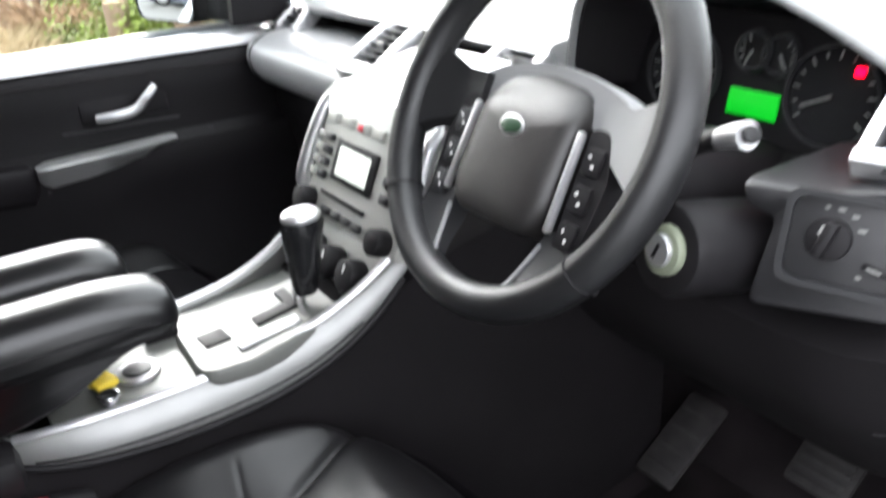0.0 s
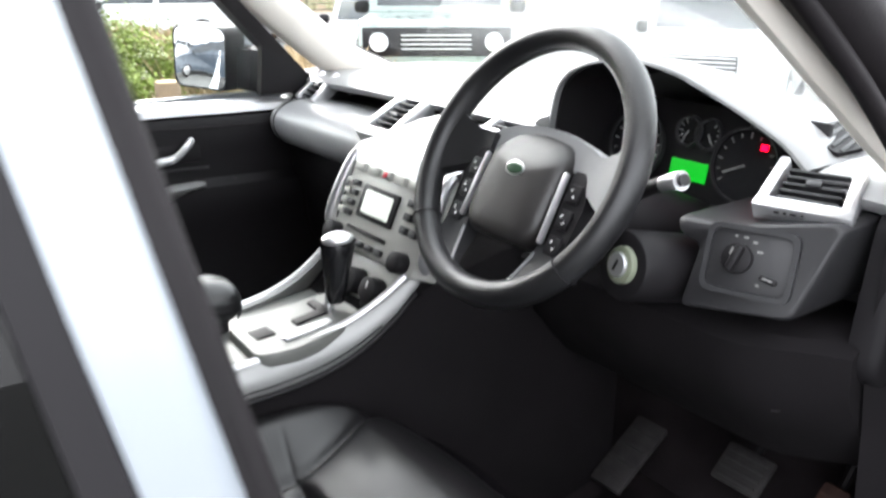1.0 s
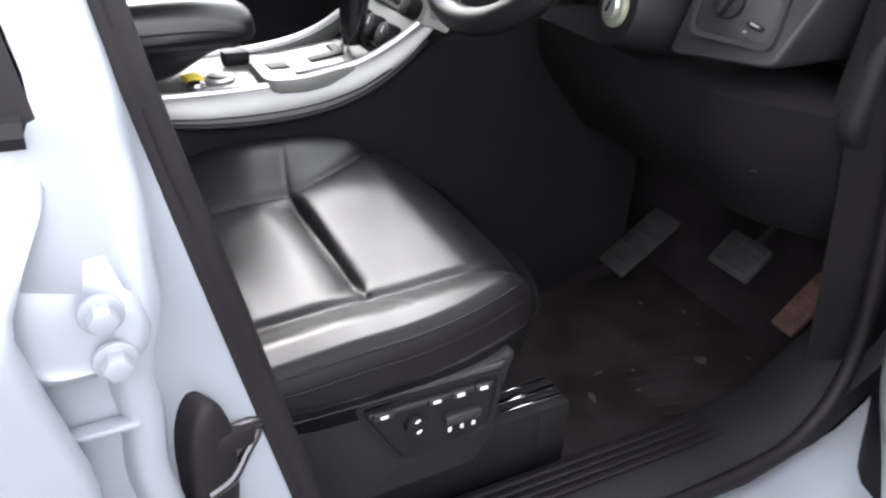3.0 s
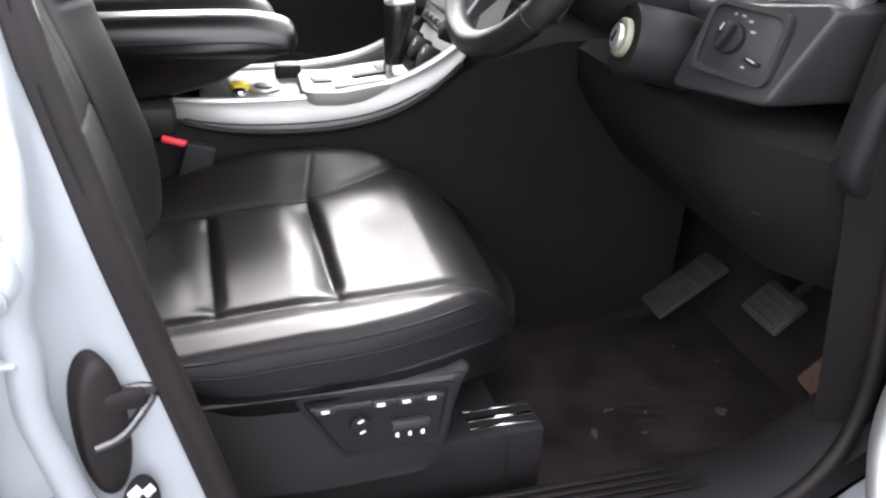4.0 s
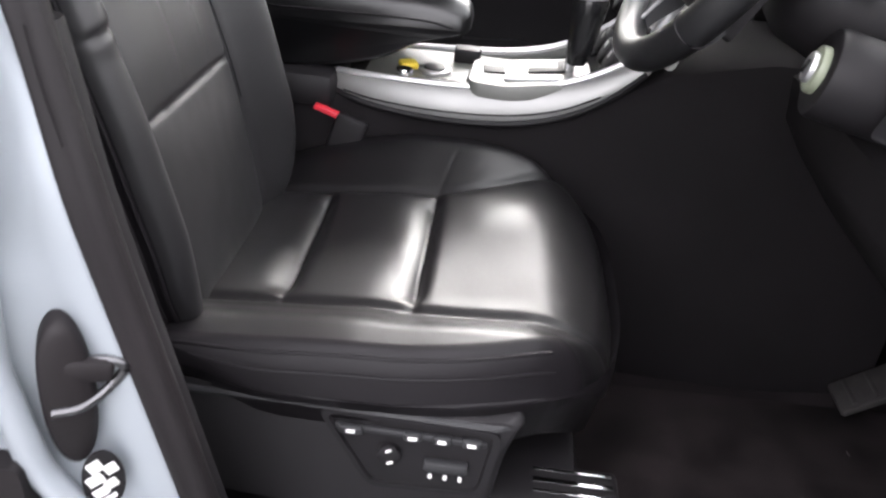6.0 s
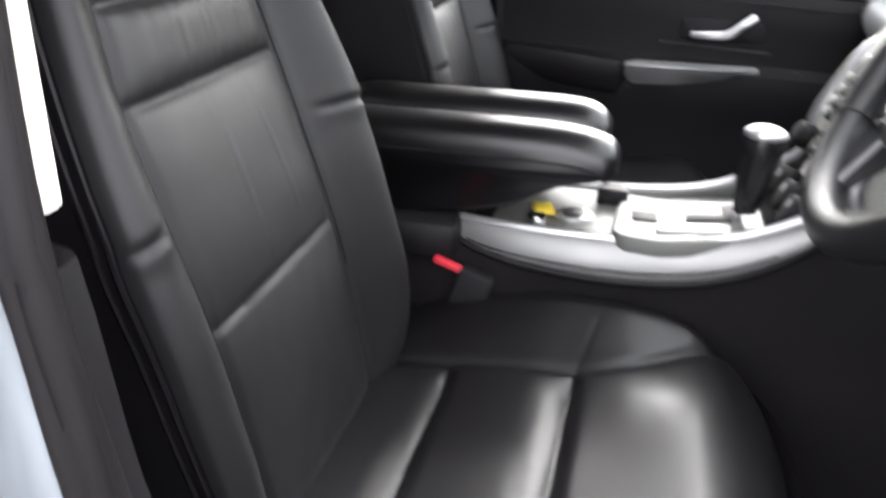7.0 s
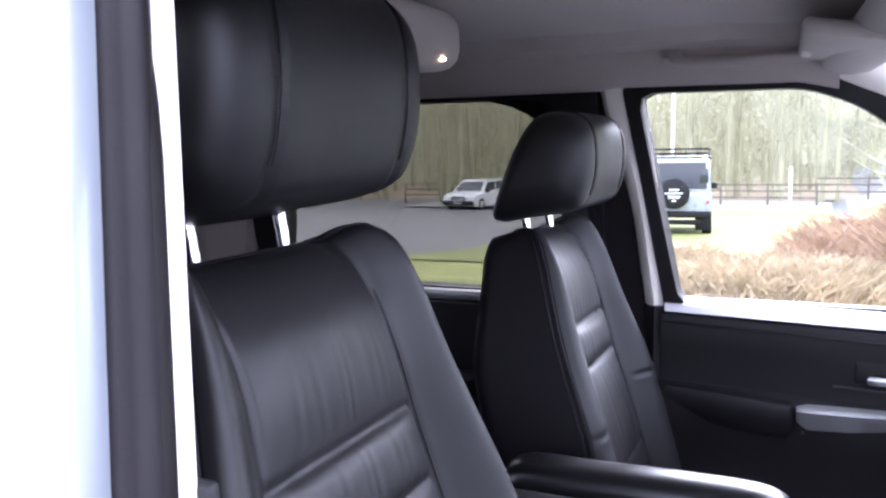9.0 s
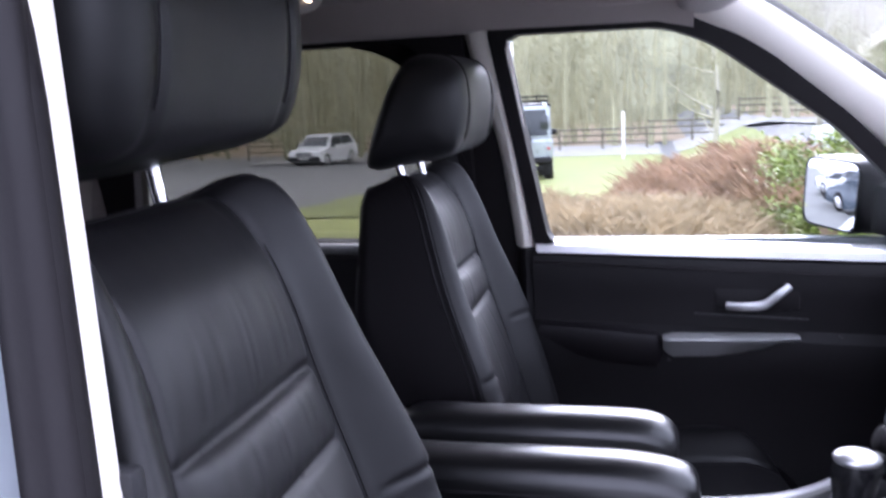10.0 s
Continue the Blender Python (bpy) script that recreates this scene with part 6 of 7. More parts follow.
M_ASPHALT = mat("asphalt", (0.085, 0.087, 0.083), 0.8, grain=1.0, grain_scale=120, stain=0.25, stain_scale=0.8)
M_GRASS = mat("lawn_grass", (0.205, 0.225, 0.055), 0.95, grain=1.0, grain_scale=60, stain=0.25, stain_scale=1.5)
M_LAWN = mat("mown_lawn", (0.135, 0.155, 0.032), 0.95, grain=1.0, grain_scale=60, stain=0.25, stain_scale=1.5)
M_VERGE = mat("dull_winter_grass", (0.16, 0.17, 0.06), 0.95, grain=1.0, grain_scale=60, stain=0.3, stain_scale=1.5)
M_HEATH = mat("brown_heather", (0.32, 0.215, 0.135), 0.9, stain=0.35, stain_scale=2.5)
M_STRAW = mat("straw_grass", (0.35, 0.275, 0.165), 0.9, stain=0.35, stain_scale=2.5)
M_LEAF = mat("fresh_green_leaf", (0.16, 0.21, 0.035), 0.6, stain=0.45, stain_scale=5)
# bark and twigs are lightened: distant haze is put into their colour
M_BARK = mat("haze_pale_bark", (0.36, 0.34, 0.26), 0.9, stain=0.3, stain_scale=2)
M_TWIG = mat("haze_pale_twigs", (0.31, 0.30, 0.185), 0.9, stain=0.3, stain_scale=0.6)
M_KERB = mat("concrete_kerb", (0.24, 0.235, 0.22), 0.9, grain=0.6, grain_scale=80)
M_WOOD = mat("weathered_post_wood", (0.17, 0.12, 0.08), 0.9, grain=0.8, grain_scale=60)
M_FENCE = mat("silvered_fence_wood", (0.13, 0.12, 0.085), 0.9, grain=0.8, grain_scale=60)
M_CUTWOOD = mat("cut_wood", (0.42, 0.33, 0.20), 0.9, grain=0.6, grain_scale=60)

big = 600
bmg = bmesh.new()
xs = sorted(set([-big, -200, -100] + [-60 + 2 * i for i in range(50)] + [60, 100, 200, big]))
ys = sorted(set([-big, -200, -100, -60] + [-40 + 2 * i for i in range(45)] + [70, 100, 200, big]))
gv = [[bmg.verts.new((x, y, ground_z(x, y))) for y in ys] for x in xs]
for i in range(len(xs) - 1):
    for j in range(len(ys) - 1):
        bmg.faces.new((gv[i][j], gv[i + 1][j], gv[i + 1][j + 1], gv[i][j + 1]))
tagged(part("ground", bmg, M_ASPHALT, smooth=60), "grey asphalt car park ground", "ground", kind="structure")


def blades(name, region, count, height, material, label, category, seed, lean_out=0.35, width=0.012, mound=None):
    """Shrubs or tufts: thin crossed blades, denser and taller where mound(x, y) is high."""
    rnd = random.Random(seed)
    x0, x1, y0, y1 = region
    vs, fs = [], []
    while len(fs) < count:
        x, y = rnd.uniform(x0, x1), rnd.uniform(y0, y1)
        m = mound(x, y) if mound else 1.0
        if m <= 0.02 or rnd.random() > 0.25 + m:
            continue
        h = height * m * rnd.uniform(0.7, 1.1)
        z = ground_z(x, y) + max(0.0, h * rnd.uniform(0.0, 0.75))
        top = ground_z(x, y) + h
        a, w = rnd.uniform(0, 6.28), width * rnd.uniform(0.6, 1.6)
        ox, oy = rnd.gauss(0, lean_out) * (top - z + 0.05), rnd.gauss(0, lean_out) * (top - z + 0.05)
        i = len(vs)
        dx, dy = math.cos(a) * w, math.sin(a) * w
        vs += [(x - dx, y - dy, z), (x + dx, y + dy, z), (x + ox + dx * 0.6, y + oy + dy * 0.6, (z + top) / 2 + 0.1 * h), (x + ox * 1.6, y + oy * 1.6, top)]
        fs.append((i, i + 1, i + 2, i + 3))
    me = bpy.data.meshes.new(name)
    me.from_pydata(vs, [], fs)
    me.materials.append(material)
    return tagged(new(name, me), label, category, kind="stuff")


def bumps(cx, cy, rx, ry, freq=0.9, seed=0.0):
    def f(x, y):
        d = ((x - cx) / rx) ** 2 + ((y - cy) / ry) ** 2
        return max(0.0, 1 - d ** 2) ** 0.5 * (0.75 + 0.35 * noise.noise(Vector((x * freq, y * freq, seed)))) if d < 1 else 0.0
    return f


sheet("lawn", (-38, -10.5, -6.0, 4.0), 0.07, M_LAWN, "bright green mown lawn beyond the shrubs", "lawn", jitter=0.6)
sheet("grass_verge", (-10.6, -5.2, -9.0, -2.6), 0.05, M_GRASS, "strip of green verge beside the road", "grass verge", jitter=0.4)
sheet("shrub_bed", (-13.5, -4.6, -2.4, 6.5), 0.085, M_VERGE, "planted bed of winter shrubs", "planting bed", jitter=0.5)
sheet("pavement", (-46, -38, -20, 30), 0.08, M_KERB, "pale pavement beyond the lawn", "pavement")
blades("pale_heather", (-9.6, -5.2, -2.4, 1.3), 22000, 0.62, M_STRAW, "low straw-brown winter heather", "heather", 3, width=0.007, mound=bumps(-7.3, -0.6, 2.4, 1.9, 1.2, 2))
blades("brown_heather", (-15.5, -10.2, -1.2, 5.2), 24000, 1.0, M_HEATH, "russet-brown winter heather mounds", "heather", 5, width=0.009, mound=bumps(-12.8, 2.4, 2.7, 3.2, 0.9, 4))
blades("russet_grass", (-9.0, -6.4, 1.6, 5.4), 5000, 0.95, M_STRAW, "tall straw-coloured ornamental grass", "grass", 8, lean_out=0.2, mound=bumps(-7.7, 3.3, 1.4, 2.1, 0.8, 9))


def bush(name, x, y, r, h, n, seed, material, label):
    """A shrub: forked stems and many small leaves in clumps."""
    rnd = random.Random(seed)
    th = tagged(empty(name, (x, y, ground_z(x, y))), label, "bush")
    st = bmesh.new()
    vs, fs = [], []
    for k in range(9):
        a = rnd.uniform(0, 6.28)
        tip = Vector((x + math.cos(a) * r * rnd.uniform(0.3, 0.8), y + math.sin(a) * r * rnd.uniform(0.3, 0.8), ground_z(x, y) + h * rnd.uniform(0.55, 0.95)))
        st = merge(st, tube([(x, y, ground_z(x, y) - 0.02), ((x + tip.x) / 2, (y + tip.y) / 2, ground_z(x, y) + h * 0.45), tuple(tip)], 0.012, n=5, smooth=3))
    for c in range(26):
        a, q = rnd.uniform(0, 6.28), math.sqrt(rnd.random())
        c0 = Vector((x + math.cos(a) * r * q, y + math.sin(a) * r * q, ground_z(x, y) + h * (0.15 + 0.8 * rnd.random() * (1 - 0.45 * q * q))))
        for _ in range(n // 26):
            p = c0 + Vector((rnd.gauss(0, 0.11), rnd.gauss(0, 0.11), rnd.gauss(0, 0.09)))
            if p.z < ground_z(x, y):
                continue
            u = Vector((rnd.uniform(-1, 1), rnd.uniform(-1, 1), rnd.uniform(-0.4, 0.8))).normalized() * rnd.uniform(0.03, 0.055)
            w = u.cross(Vector((rnd.uniform(-1, 1), rnd.uniform(-1, 1), 1))).normalized() * 0.016
            i = len(vs)
            vs += [tuple(p), tuple(p + u * 0.5 + w), tuple(p + u), tuple(p + u * 0.5 - w)]
            fs.append((i, i + 1, i + 2, i + 3))
    part("stems", st, M_BARK, th)
    me = bpy.data.meshes.new("leaves")
    me.from_pydata(vs, [], fs)
    me.materials.append(material)
    lv = new("leaves", me)
    lv.parent = th
    lv.matrix_parent_inverse = Matrix.Translation(-th.location)
    lv["kind"] = "stuff"


bush("green_shrub", -6.9, 1.62, 0.78, 1.0, 13000, 11, M_LEAF, "leafy bright green shrub in the bed")
bush("green_shrub", -7.6, 2.6, 0.55, 0.9, 6500, 12, M_LEAF, "leafy yellow-green shrub in the bed")
for x, y, h in ((-6.3, 1.45, 0.62), (-5.8, 1.85, 0.55)):
    b = tagged(part("timber_bollard", cyl(0.10, h, (x, y, ground_z(x, y) + h / 2), n=20, bevel=0.008), M_WOOD), "weathered round timber bollard in the bed", "bollard")
    part("cut_top", cyl(0.094, 0.006, (x, y, ground_z(x, y) + h + 0.002), n=20), M_CUTWOOD, b)
tagged(part("blue_bin", box((0.4, 0.35, 0.6), (-5.0, 2.75, 0.30 + ground_z(-5, 2.75)), (0, 0, 20), bevel=0.04, taper=0.9), mat("blue_plastic", (0.02, 0.06, 0.3), 0.4)), "small blue plastic bin", "bin")


# bare winter trees
def tree(name, x, y, h, r, seed, label, twigs=260, limbs=7):
    rnd = random.Random(seed)
    z0 = ground_z(x, y)
    th = tagged(empty(name, (x, y, z0)), label, "tree", group="bare trees")
    bm = tube([(x, y, z0 - 0.1), (x + rnd.gauss(0, 0.1), y + rnd.gauss(0, 0.1), z0 + h * 0.5), (x + rnd.gauss(0, 0.25), y + rnd.gauss(0, 0.25), z0 + h)], lambda t: r * (1 - 0.85 * t), n=7, smooth=4)
    vs, fs = [], []
    for k in range(limbs):
        f = rnd.uniform(0.25, 0.9)
        a = rnd.uniform(0, 6.28)
        L = h * rnd.uniform(0.2, 0.38) * (1.2 - f)
        p = Vector((x, y, z0 + h * f))
        q = p + Vector((math.cos(a) * L, math.sin(a) * L, L * rnd.uniform(0.3, 1.0)))
        bm = merge(bm, tube([tuple(p), tuple((p + q) / 2 + Vector((0, 0, -0.05 * L))), tuple(q)], lambda t: r * 0.4 * (1 - 0.8 * t), n=5, smooth=3))
        for _ in range(twigs // limbs):
            s0 = p.lerp(q, rnd.uniform(0.2, 1.0))
            d = Vector((rnd.gauss(0, 1), rnd.gauss(0, 1), rnd.uniform(-0.2, 1.2))).normalized() * h * rnd.uniform(0.04, 0.13)
            w = d.cross(Vector((rnd.uniform(-1, 1), rnd.uniform(-1, 1), 0.2))).normalized() * 0.012
            i = len(vs)
            vs += [tuple(s0 - w), tuple(s0 + w), tuple(s0 + d + w * 0.3), tuple(s0 + d - w * 0.3)]
            fs.append((i, i + 1, i + 2, i + 3))
    part("trunk", bm, M_BARK, th)
    me = bpy.data.meshes.new("crown")
    me.from_pydata(vs, [], fs)
    me.materials.append(M_TWIG)
    c = new("crown", me)
    c.parent = th
    c.matrix_parent_inverse = Matrix.Translation(-th.location)
    c["kind"] = "stuff"


tree("bare_tree", -21.5, 1.6, 4.2, 0.09, 21, "small bare winter tree on the lawn", 160, 8)
tree("bare_tree", -24.0, 4.6, 4.8, 0.10, 22, "small bare winter tree on the lawn", 160, 8)

# far woodland: trunks and twigs in one piece
rnd = random.Random(77)
vs, fs = [], []
for k in range(300):
    az = radians(rnd.uniform(56, 128))
    d = rnd.uniform(44, 75)
    x, y = 0.9 - math.sin(az) * d, math.cos(az) * d
    z0, h, r = ground_z(x, y), rnd.uniform(7, 13), rnd.uniform(0.07, 0.2)
    tx, ty = x + rnd.gauss(0, 0.5), y + rnd.gauss(0, 0.5)
    i = len(vs)
    for j in range(5):
        a = 6.283 * j / 5
        vs.append((x + r * math.cos(a), y + r * math.sin(a), z0 - 0.2))
    for j in range(5):
        a = 6.283 * j / 5
        vs.append((tx + 0.02 * math.cos(a), ty + 0.02 * math.sin(a), z0 + h))
    for j in range(5):
        fs.append((i + j, i + (j + 1) % 5, i + 5 + (j + 1) % 5, i + 5 + j))
    for _ in range(170):
        f = rnd.uniform(0.05, 1.0)
        p = Vector((x + (tx - x) * f, y + (ty - y) * f, z0 + h * f)) + Vector((rnd.gauss(0, 0.9), rnd.gauss(0, 0.9), rnd.gauss(0, 0.3)))
        q = Vector((rnd.gauss(0, 0.6), rnd.gauss(0, 0.6), rnd.uniform(0.1, 1.3)))
        w = q.cross(Vector((rnd.uniform(-1, 1), rnd.uniform(-1, 1), 0.1))).normalized() * rnd.uniform(0.008, 0.028)
        i = len(vs)
        vs += [tuple(p - w), tuple(p + w), tuple(p + q + w * 0.3), tuple(p + q - w * 0.3)]
        fs.append((i, i + 1, i + 2, i + 3))
me = bpy.data.meshes.new("woodland")
me.from_pydata(vs, [], fs)
me.materials.append(M_TWIG)
tagged(new("woodland", me), "far belt of bare winter woodland", "woodland", kind="stuff")
sheet("wood_floor", (-90, -46, -70, 50), 0.02, mat("leaf_litter", (0.20, 0.15, 0.09), 0.95, stain=0.3, stain_scale=0.7), "brown leaf litter under the wood", "woodland floor", step=4)
bank = [[Vector((0.9 - math.sin(radians(a)) * d, math.cos(radians(a)) * d, ground_z(-50, 0) + h + 1.2 * noise.noise(Vector((a * 0.3, d * 0.1, 2))))) for a in range(48, 138, 3)] for d, h in ((76, -0.5), (80, 5.0), (90, 14.0), (104, 27.0))]
tagged(part("wooded_bank", loft(bank, closed=False), mat("winter_scrub", (0.20, 0.20, 0.125), 0.95, grain=1.0, grain_scale=3, stain=0.4, stain_scale=0.25)), "hazy brown wooded bank in the distance", "hillside", kind="structure")

# post and rail fence along the wood
fence = tagged(empty("rail_fence", (-42, 0, 0)), "long weathered post-and-rail fence", "fence")
for k in range(22):
    y = -22 + 2.2 * k
    part("post", box((0.10, 0.10, 1.25), (-43, y, 0.55 + ground_z(-43, y)), bevel=0.01), M_FENCE, fence)
for k in range(11):
    for z in (0.45, 0.78, 1.08):
        y = -19.8 + 4.4 * k
        part("rail", box((0.04, 4.4, 0.09), (-42.92, y, z + ground_z(-43, y)), (radians(0), 0, 0), bevel=0.008), M_FENCE, fence)
for x, y, h, w in ((-33, -0.9, 1.9, 0.10), (-38, -6.0, 6.5, 0.12)):
    tagged(part("white_post", box((w, w, h), (x, y, ground_z(x, y) + h / 2), bevel=0.01), M_WHITE), "plain white post standing on the lawn", "post")


# ---- parked vehicles ----
def paint(name, c, metal=0.2):
    return mat(name, c, 0.3, metal=metal, coat=0.8, stain=0.04, stain_scale=2)


V_GLASS = mat("vehicle_glass", (0.03, 0.035, 0.04), 0.08, stain=0.05)
V_WHITE, V_GREY, V_DARK = paint("white_car_paint", (0.60, 0.61, 0.61), 0.0), paint("grey_blue_paint", (0.34, 0.37, 0.40)), paint("dark_blue_paint", (0.04, 0.055, 0.075))
V_GREEN, V_SILVER = paint("pale_green_paint", (0.26, 0.31, 0.29)), paint("silver_car_paint", (0.5, 0.52, 0.54), 0.5)
V_LAMP = mat("lamp_glass", (0.75, 0.77, 0.78), 0.15, stain=0.05)
V_REDLAMP = mat("red_lamp_glass", (0.45, 0.02, 0.02), 0.2, stain=0.05)


def vehicle(name, label, x, y, heading, material, L, W, H, bonnet, boxy, category="car", front_bar=M_BLACK, round_lamps=False, rear_gear=False, rack=False):
    """A parked vehicle standing at x, y; heading: degrees that its nose turns from +y."""
    th = tagged(empty(name, (0, 0, 0)), label, category, group="parked vehicles")
    m = Matrix.Translation((x, y, ground_z(x, y))) @ pose(0, 0, 0, 0, 0, heading)

    def add(n, bm, mt, parent=th, lb=""):
        q = part(n, bm, mt, parent, lb)
        q.data.transform(m)
        return q
    w, cl = W / 2, 0.58 if rear_gear else 0.30 if boxy else 0.22
    belt = H * (0.58 if boxy else 0.62)
    zb = belt * (0.98 if boxy else 0.88)
    side = [(-L / 2, belt * 0.95), (-L / 2 + 0.02, cl + 0.12), (-L / 2 + 0.2, cl), (L / 2 - 0.25, cl), (L / 2 - 0.02, cl + 0.1), (L / 2, zb * 0.72), (L / 2 - (0.03 if boxy else 0.16), zb), (L / 2 - bonnet, belt), (-L / 2 + 0.02, belt)]
    side = rounded(side, 0.05 if boxy else 0.12, 3)
    body = add("body", loft([[Vector((q * w, yy * k, cl + (zz - cl) * kk)) for yy, zz in side] for q, k, kk in ((-1, 0.985, 0.97), (-0.97, 1, 1), (-0.5, 1.004, 1.005), (0.5, 1.004, 1.005), (0.97, 1, 1), (1, 0.985, 0.97))]), material, th)
    yf, yr = L / 2 - bonnet + (0.0 if boxy else 0.12), -L / 2 + (0.03 if boxy else 0.12)
    tf, tr = (0.16, 0.04) if boxy else (0.75, 0.38)
    cab = [(yf, belt - 0.02), (yf - tf, H - 0.03), (yf - tf - 0.15, H), (yr + tr + 0.1, H), (yr + tr, H - 0.04), (yr, belt - 0.02)]
    add("cabin", loft([[Vector((q * w * (1 - (0.05 if boxy else 0.2) * max(0, (zz - belt)) / (H - belt)), yy, zz)) for yy, zz in rounded(cab, 0.05, 3)] for q in (-0.97, -0.94, 0.94, 0.97)]), material, th)
    tap = 0.05 if boxy else 0.2
    for q in (-1, 1):
        for a, b in ((0.06, 0.46), (0.50, 0.92)):
            g = []
            for t, z in ((a, 0.12), (b, 0.12), (b, 0.85), (a, 0.85)):
                k = z
                y0, y1 = yf - tf * k - 0.05, yr + tr * k + 0.05
                zz = belt + (H - belt) * z
                g.append((q * (w * 0.975 * (1 - tap * z) + 0.004), y0 + (y1 - y0) * t, zz))
            add("side_window", loft([[Vector(v) for v in g], [Vector((v[0] - q * 0.03, v[1], v[2])) for v in g]]), V_GLASS, th)
    for yy, tt, sgn, nm in ((yf, tf, 1, "windscreen"), (yr, tr, -1, "rear_window")):
        g = []
        for sx, z in ((-1, 0.10), (1, 0.10), (1, 0.86), (-1, 0.86)):
            g.append(Vector((sx * w * 0.86 * (1 - tap * z), yy - sgn * tt * z + sgn * 0.012, belt + (H - belt) * z)))
        add(nm, loft([g, [v - Vector((0, sgn * 0.03, 0)) for v in g]]), V_GLASS, th)
    for sx in (-1, 1):
        for yy in (L / 2 - 0.78, -L / 2 + 0.75):
            r = 0.38 if boxy else 0.31
            tw = add("wheel", cyl(r, 0.22, (sx * (w - 0.10), yy, r), (0, 90, 0), n=28, bevel=0.03), M_RUBBER, th)
            add("rim", cyl(r * 0.62, 0.235, (sx * (w - 0.10), yy, r), (0, 90, 0), n=24, bevel=0.01), M_SILVER, tw)
        if round_lamps:
            if sx < 0:
                add("front_panel", box((1.86 * w, 0.05, 0.32), (0, L / 2 - 0.002, zb * 0.80), bevel=0.02), M_BLACK, th, "black panel round the lamps")
            add("headlamp", cyl(0.105, 0.06, (sx * w * 0.72, L / 2 + 0.02, zb * 0.80), (90, 0, 0), n=24, bevel=0.015), V_LAMP, th)
        else:
            add("headlamp", box((0.34, 0.10, 0.13), (sx * w * 0.74, L / 2 - 0.05, zb * 0.84), (0, sx * 6, -sx * 18), bevel=0.03), V_LAMP, th)
        add("tail_lamp", box((0.07, 0.04, 0.07) if rear_gear else (0.12, 0.04, 0.22), (sx * w * 0.88, -L / 2 + 0.0, belt * 0.80), bevel=0.015), V_REDLAMP, th)
        add("door_mirror", ball(1, (sx * (w + 0.10), yf - 0.35, belt + 0.06), (0.10, 0.06, 0.085), power=0.7, u=12, v=8), front_bar, th)
    gr = add("grille", box((W * 0.46, 0.03, 0.20), (0, L / 2 + 0.004, zb * 0.80), bevel=0.01), M_BLACK, th)
    for i in range(4):
        add("grille_bar", box((W * 0.44, 0.012, 0.018), (0, L / 2 + 0.022, zb * 0.80 - 0.075 + i * 0.05), bevel=0.003), M_SILVER, gr)
    add("front_bumper", box((W * 0.98, 0.16, 0.20), (0, L / 2 - 0.01, cl + 0.20), bevel=0.04, seg=3), front_bar, th)
    add("rear_bumper", box((W * 0.98, 0.14, 0.16), (0, -L / 2 + 0.0, cl + (0.06 if rear_gear else 0.18)), bevel=0.04, seg=3), front_bar, th)
    add("number_plate", box((0.50, 0.012, 0.11), (0, L / 2 + 0.075, cl + 0.22), bevel=0.004), M_WHITE, th)
    for i in range(2):
        add("plate_bar", box((0.18, 0.004, 0.05), (-0.11 + 0.22 * i, L / 2 + 0.083, cl + 0.22), bevel=0), M_BLACK, th)
    if rear_gear:
        sp = add("spare_wheel_cover", cyl(0.37, 0.22, (0, -L / 2 - 0.11, belt * 0.98), (90, 0, 0), n=36, bevel=0.03), M_BLACK, th, "black spare wheel cover with white print")
        for dz, ww, hh in ((0.10, 0.22, 0.045), (0.02, 0.42, 0.03), (-0.05, 0.30, 0.022), (-0.09, 0.26, 0.022), (-0.16, 0.10, 0.04)):
            add("print_bar", box((ww, 0.004, hh), (0, -L / 2 - 0.224, belt * 0.98 + dz), bevel=0), M_WHITE, sp)
        for sx in (-1, 1):
            add("mud_flap", box((0.34, 0.02, 0.34), (sx * w * 0.76, -L / 2 + 0.28, 0.40), bevel=0.01), M_BLACK, th)
            add("corner_window", box((0.20, 0.02, 0.34), (sx * w * 0.78, -L / 2 + 0.022, H * 0.78), bevel=0.03), V_GLASS, th)
        add("roof_cap", box((W * 0.97, L * 0.62, 0.08), (0, -L * 0.16, H - 0.02), bevel=0.03), M_BLACK, th)
        add("tow_frame", box((W * 0.7, 0.10, 0.10), (0, -L / 2, 0.46), bevel=0.01), M_BLACK, th)
        add("rear_axle", box((W * 0.6, 0.12, 0.12), (0, -L / 2 + 0.75, 0.38), bevel=0.03), M_BLACK, th)
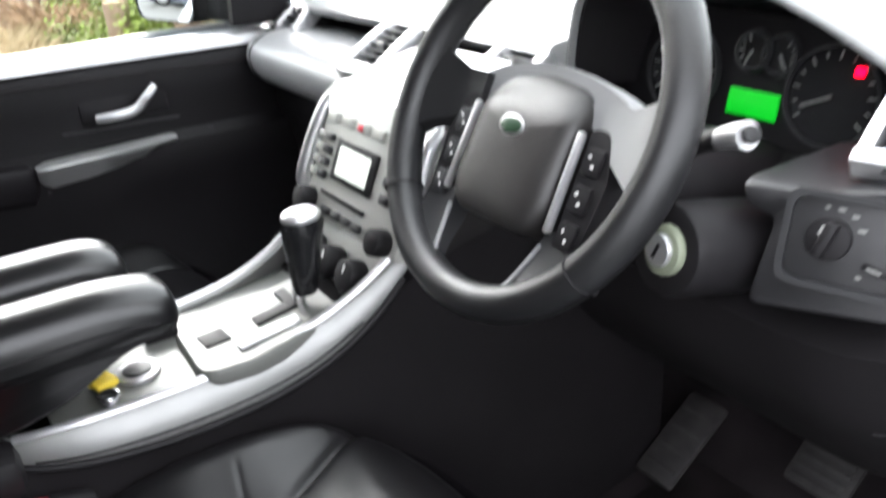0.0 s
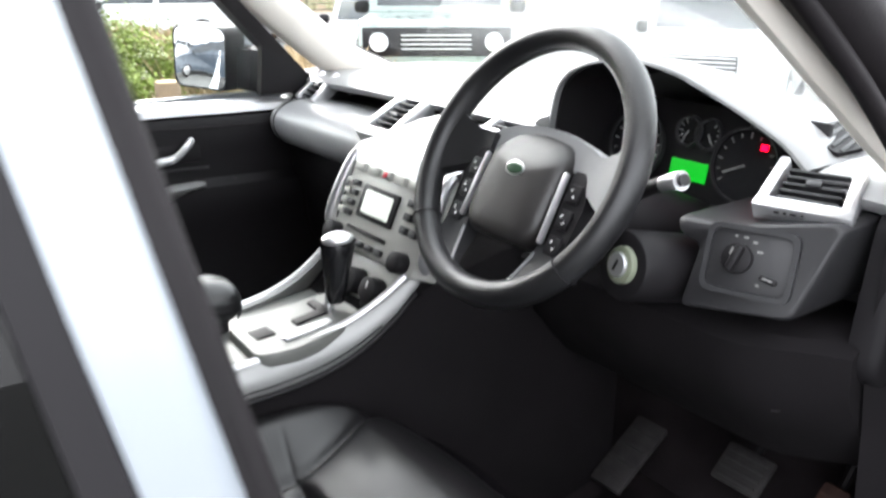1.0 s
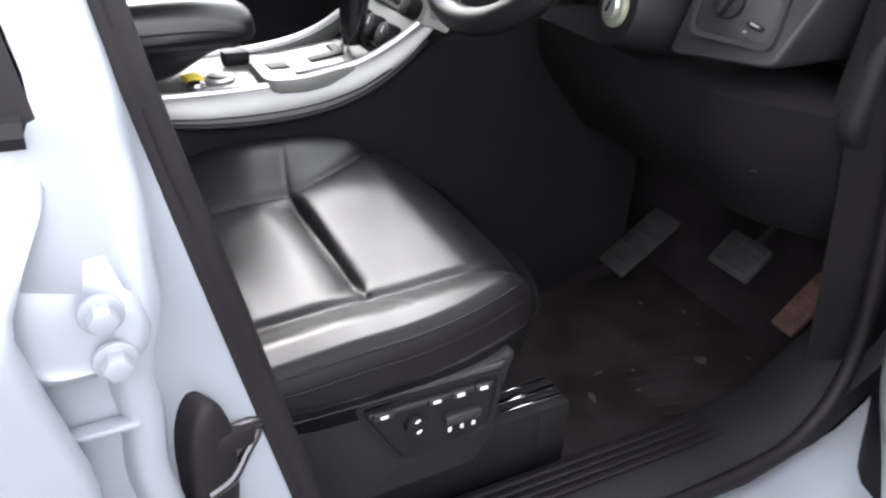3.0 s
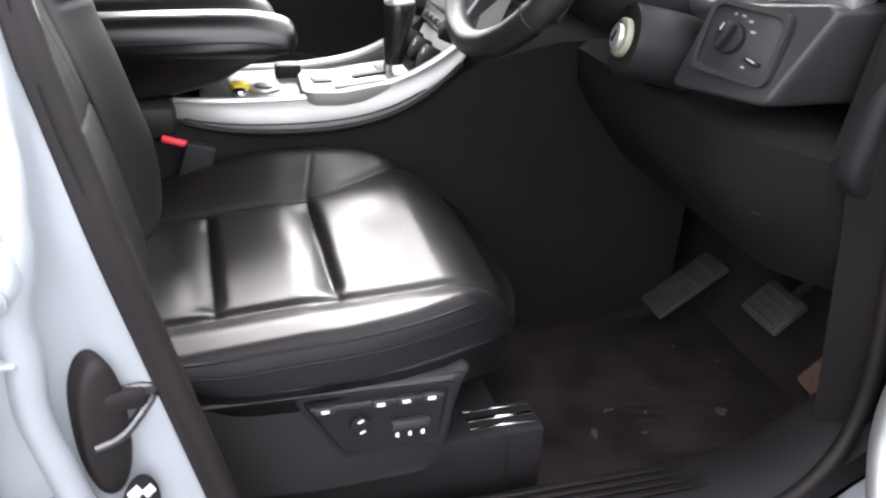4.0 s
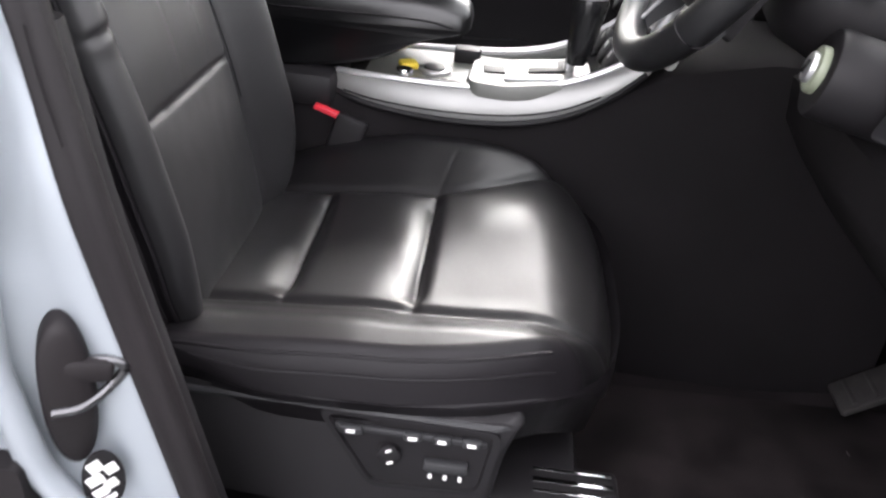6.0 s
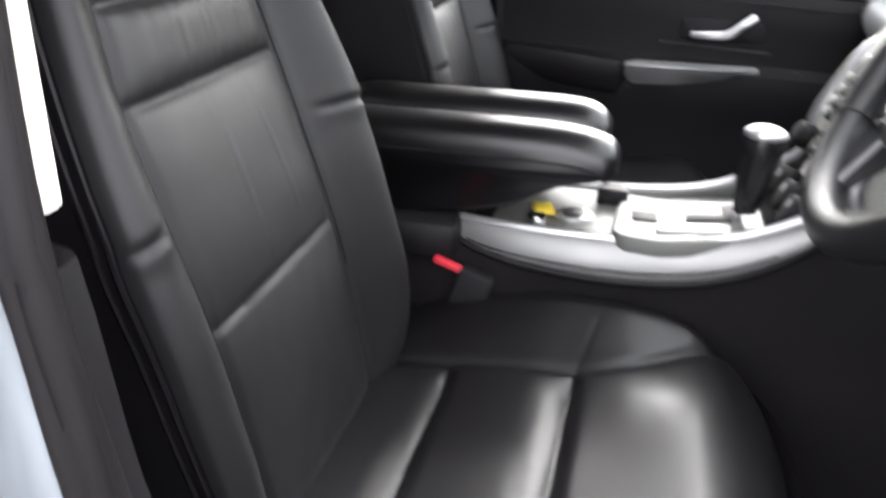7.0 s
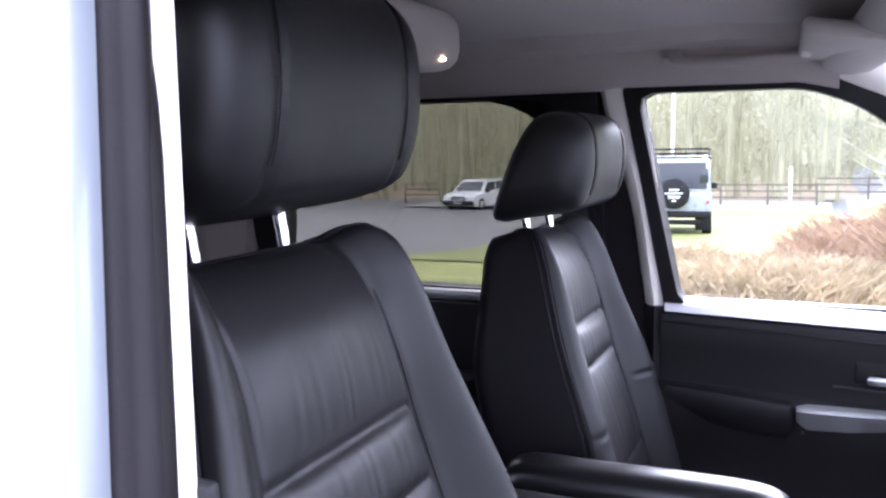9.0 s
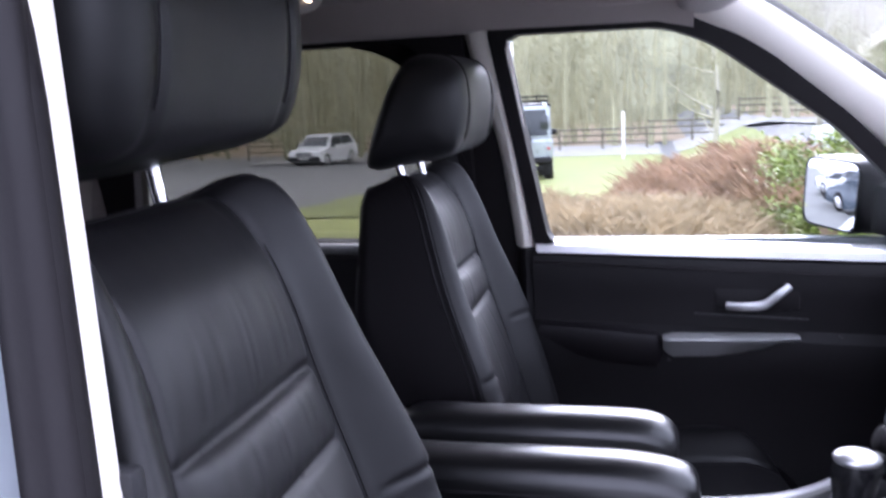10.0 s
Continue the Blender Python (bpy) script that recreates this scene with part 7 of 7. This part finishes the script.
    if rack:
        for zz in (H + 0.08, H + 0.20):
            add("rack_rail", tube([(-w * 0.92, -L / 2 + 0.1, zz), (w * 0.92, -L / 2 + 0.1, zz), (w * 0.92, L * 0.12, zz), (-w * 0.92, L * 0.12, zz)], 0.016, n=6, closed=True, smooth=0), M_BLACK, th)
        for k in range(7):
            add("rack_post", cyl(0.012, 0.2, (-w * 0.9 + k * w * 0.3, -L / 2 + 0.1, H + 0.10), n=6), M_BLACK, th)
        for sx in (-0.8, 0.8):
            add("rack_lamp", cyl(0.05, 0.05, (sx * w, -L / 2 + 0.06, H + 0.02), (90, 0, 0), n=14), V_LAMP, th)
    return th


vehicle("off_roader", "grey-blue boxy off-roader with rear spare wheel on the lawn", -22.0, -3.45, 98, V_GREY, 3.9, 1.79, 2.02, 1.15, True, rear_gear=True, rack=True)
vehicle("hatchback", "white hatchback standing on the far road", -37.9, -15.4, -98, V_WHITE, 3.95, 1.72, 1.45, 0.95, False)
vehicle("off_roader", "pale green boxy off-roader facing the car park", -8.35, 6.4, 233, V_GREEN, 3.9, 1.79, 2.02, 1.15, True, round_lamps=True)
vehicle("estate_off_roader", "white large off-roader with black grille, parked facing", -6.4, 10.0, 208, V_WHITE, 4.7, 1.92, 1.85, 1.3, True)
vehicle("off_roader", "dark off-roader parked facing at the end", -7.2, 16.0, 206, V_DARK, 4.6, 1.9, 1.85, 1.2, True)
vehicle("estate_car", "white estate parked between others", -13.6, 8.6, 240, V_WHITE, 4.5, 1.8, 1.55, 1.2, False)
vehicle("saloon", "white saloon parked beyond the bed", -20.5, 6.2, 150, V_WHITE, 4.5, 1.78, 1.45, 1.2, False)
vehicle("van", "white van parked beyond the bed", -23.0, 8.8, 150, V_WHITE, 5.0, 1.95, 2.0, 0.9, True)
vehicle("hatchback", "dark blue-grey hatchback parked behind", -1.7, -9.0, 84, V_DARK, 4.1, 1.75, 1.48, 1.0, False)
vehicle("hatchback", "white hatchback parked in the row behind", -4.6, -14.0, 75, V_WHITE, 4.0, 1.75, 1.48, 1.0, False)
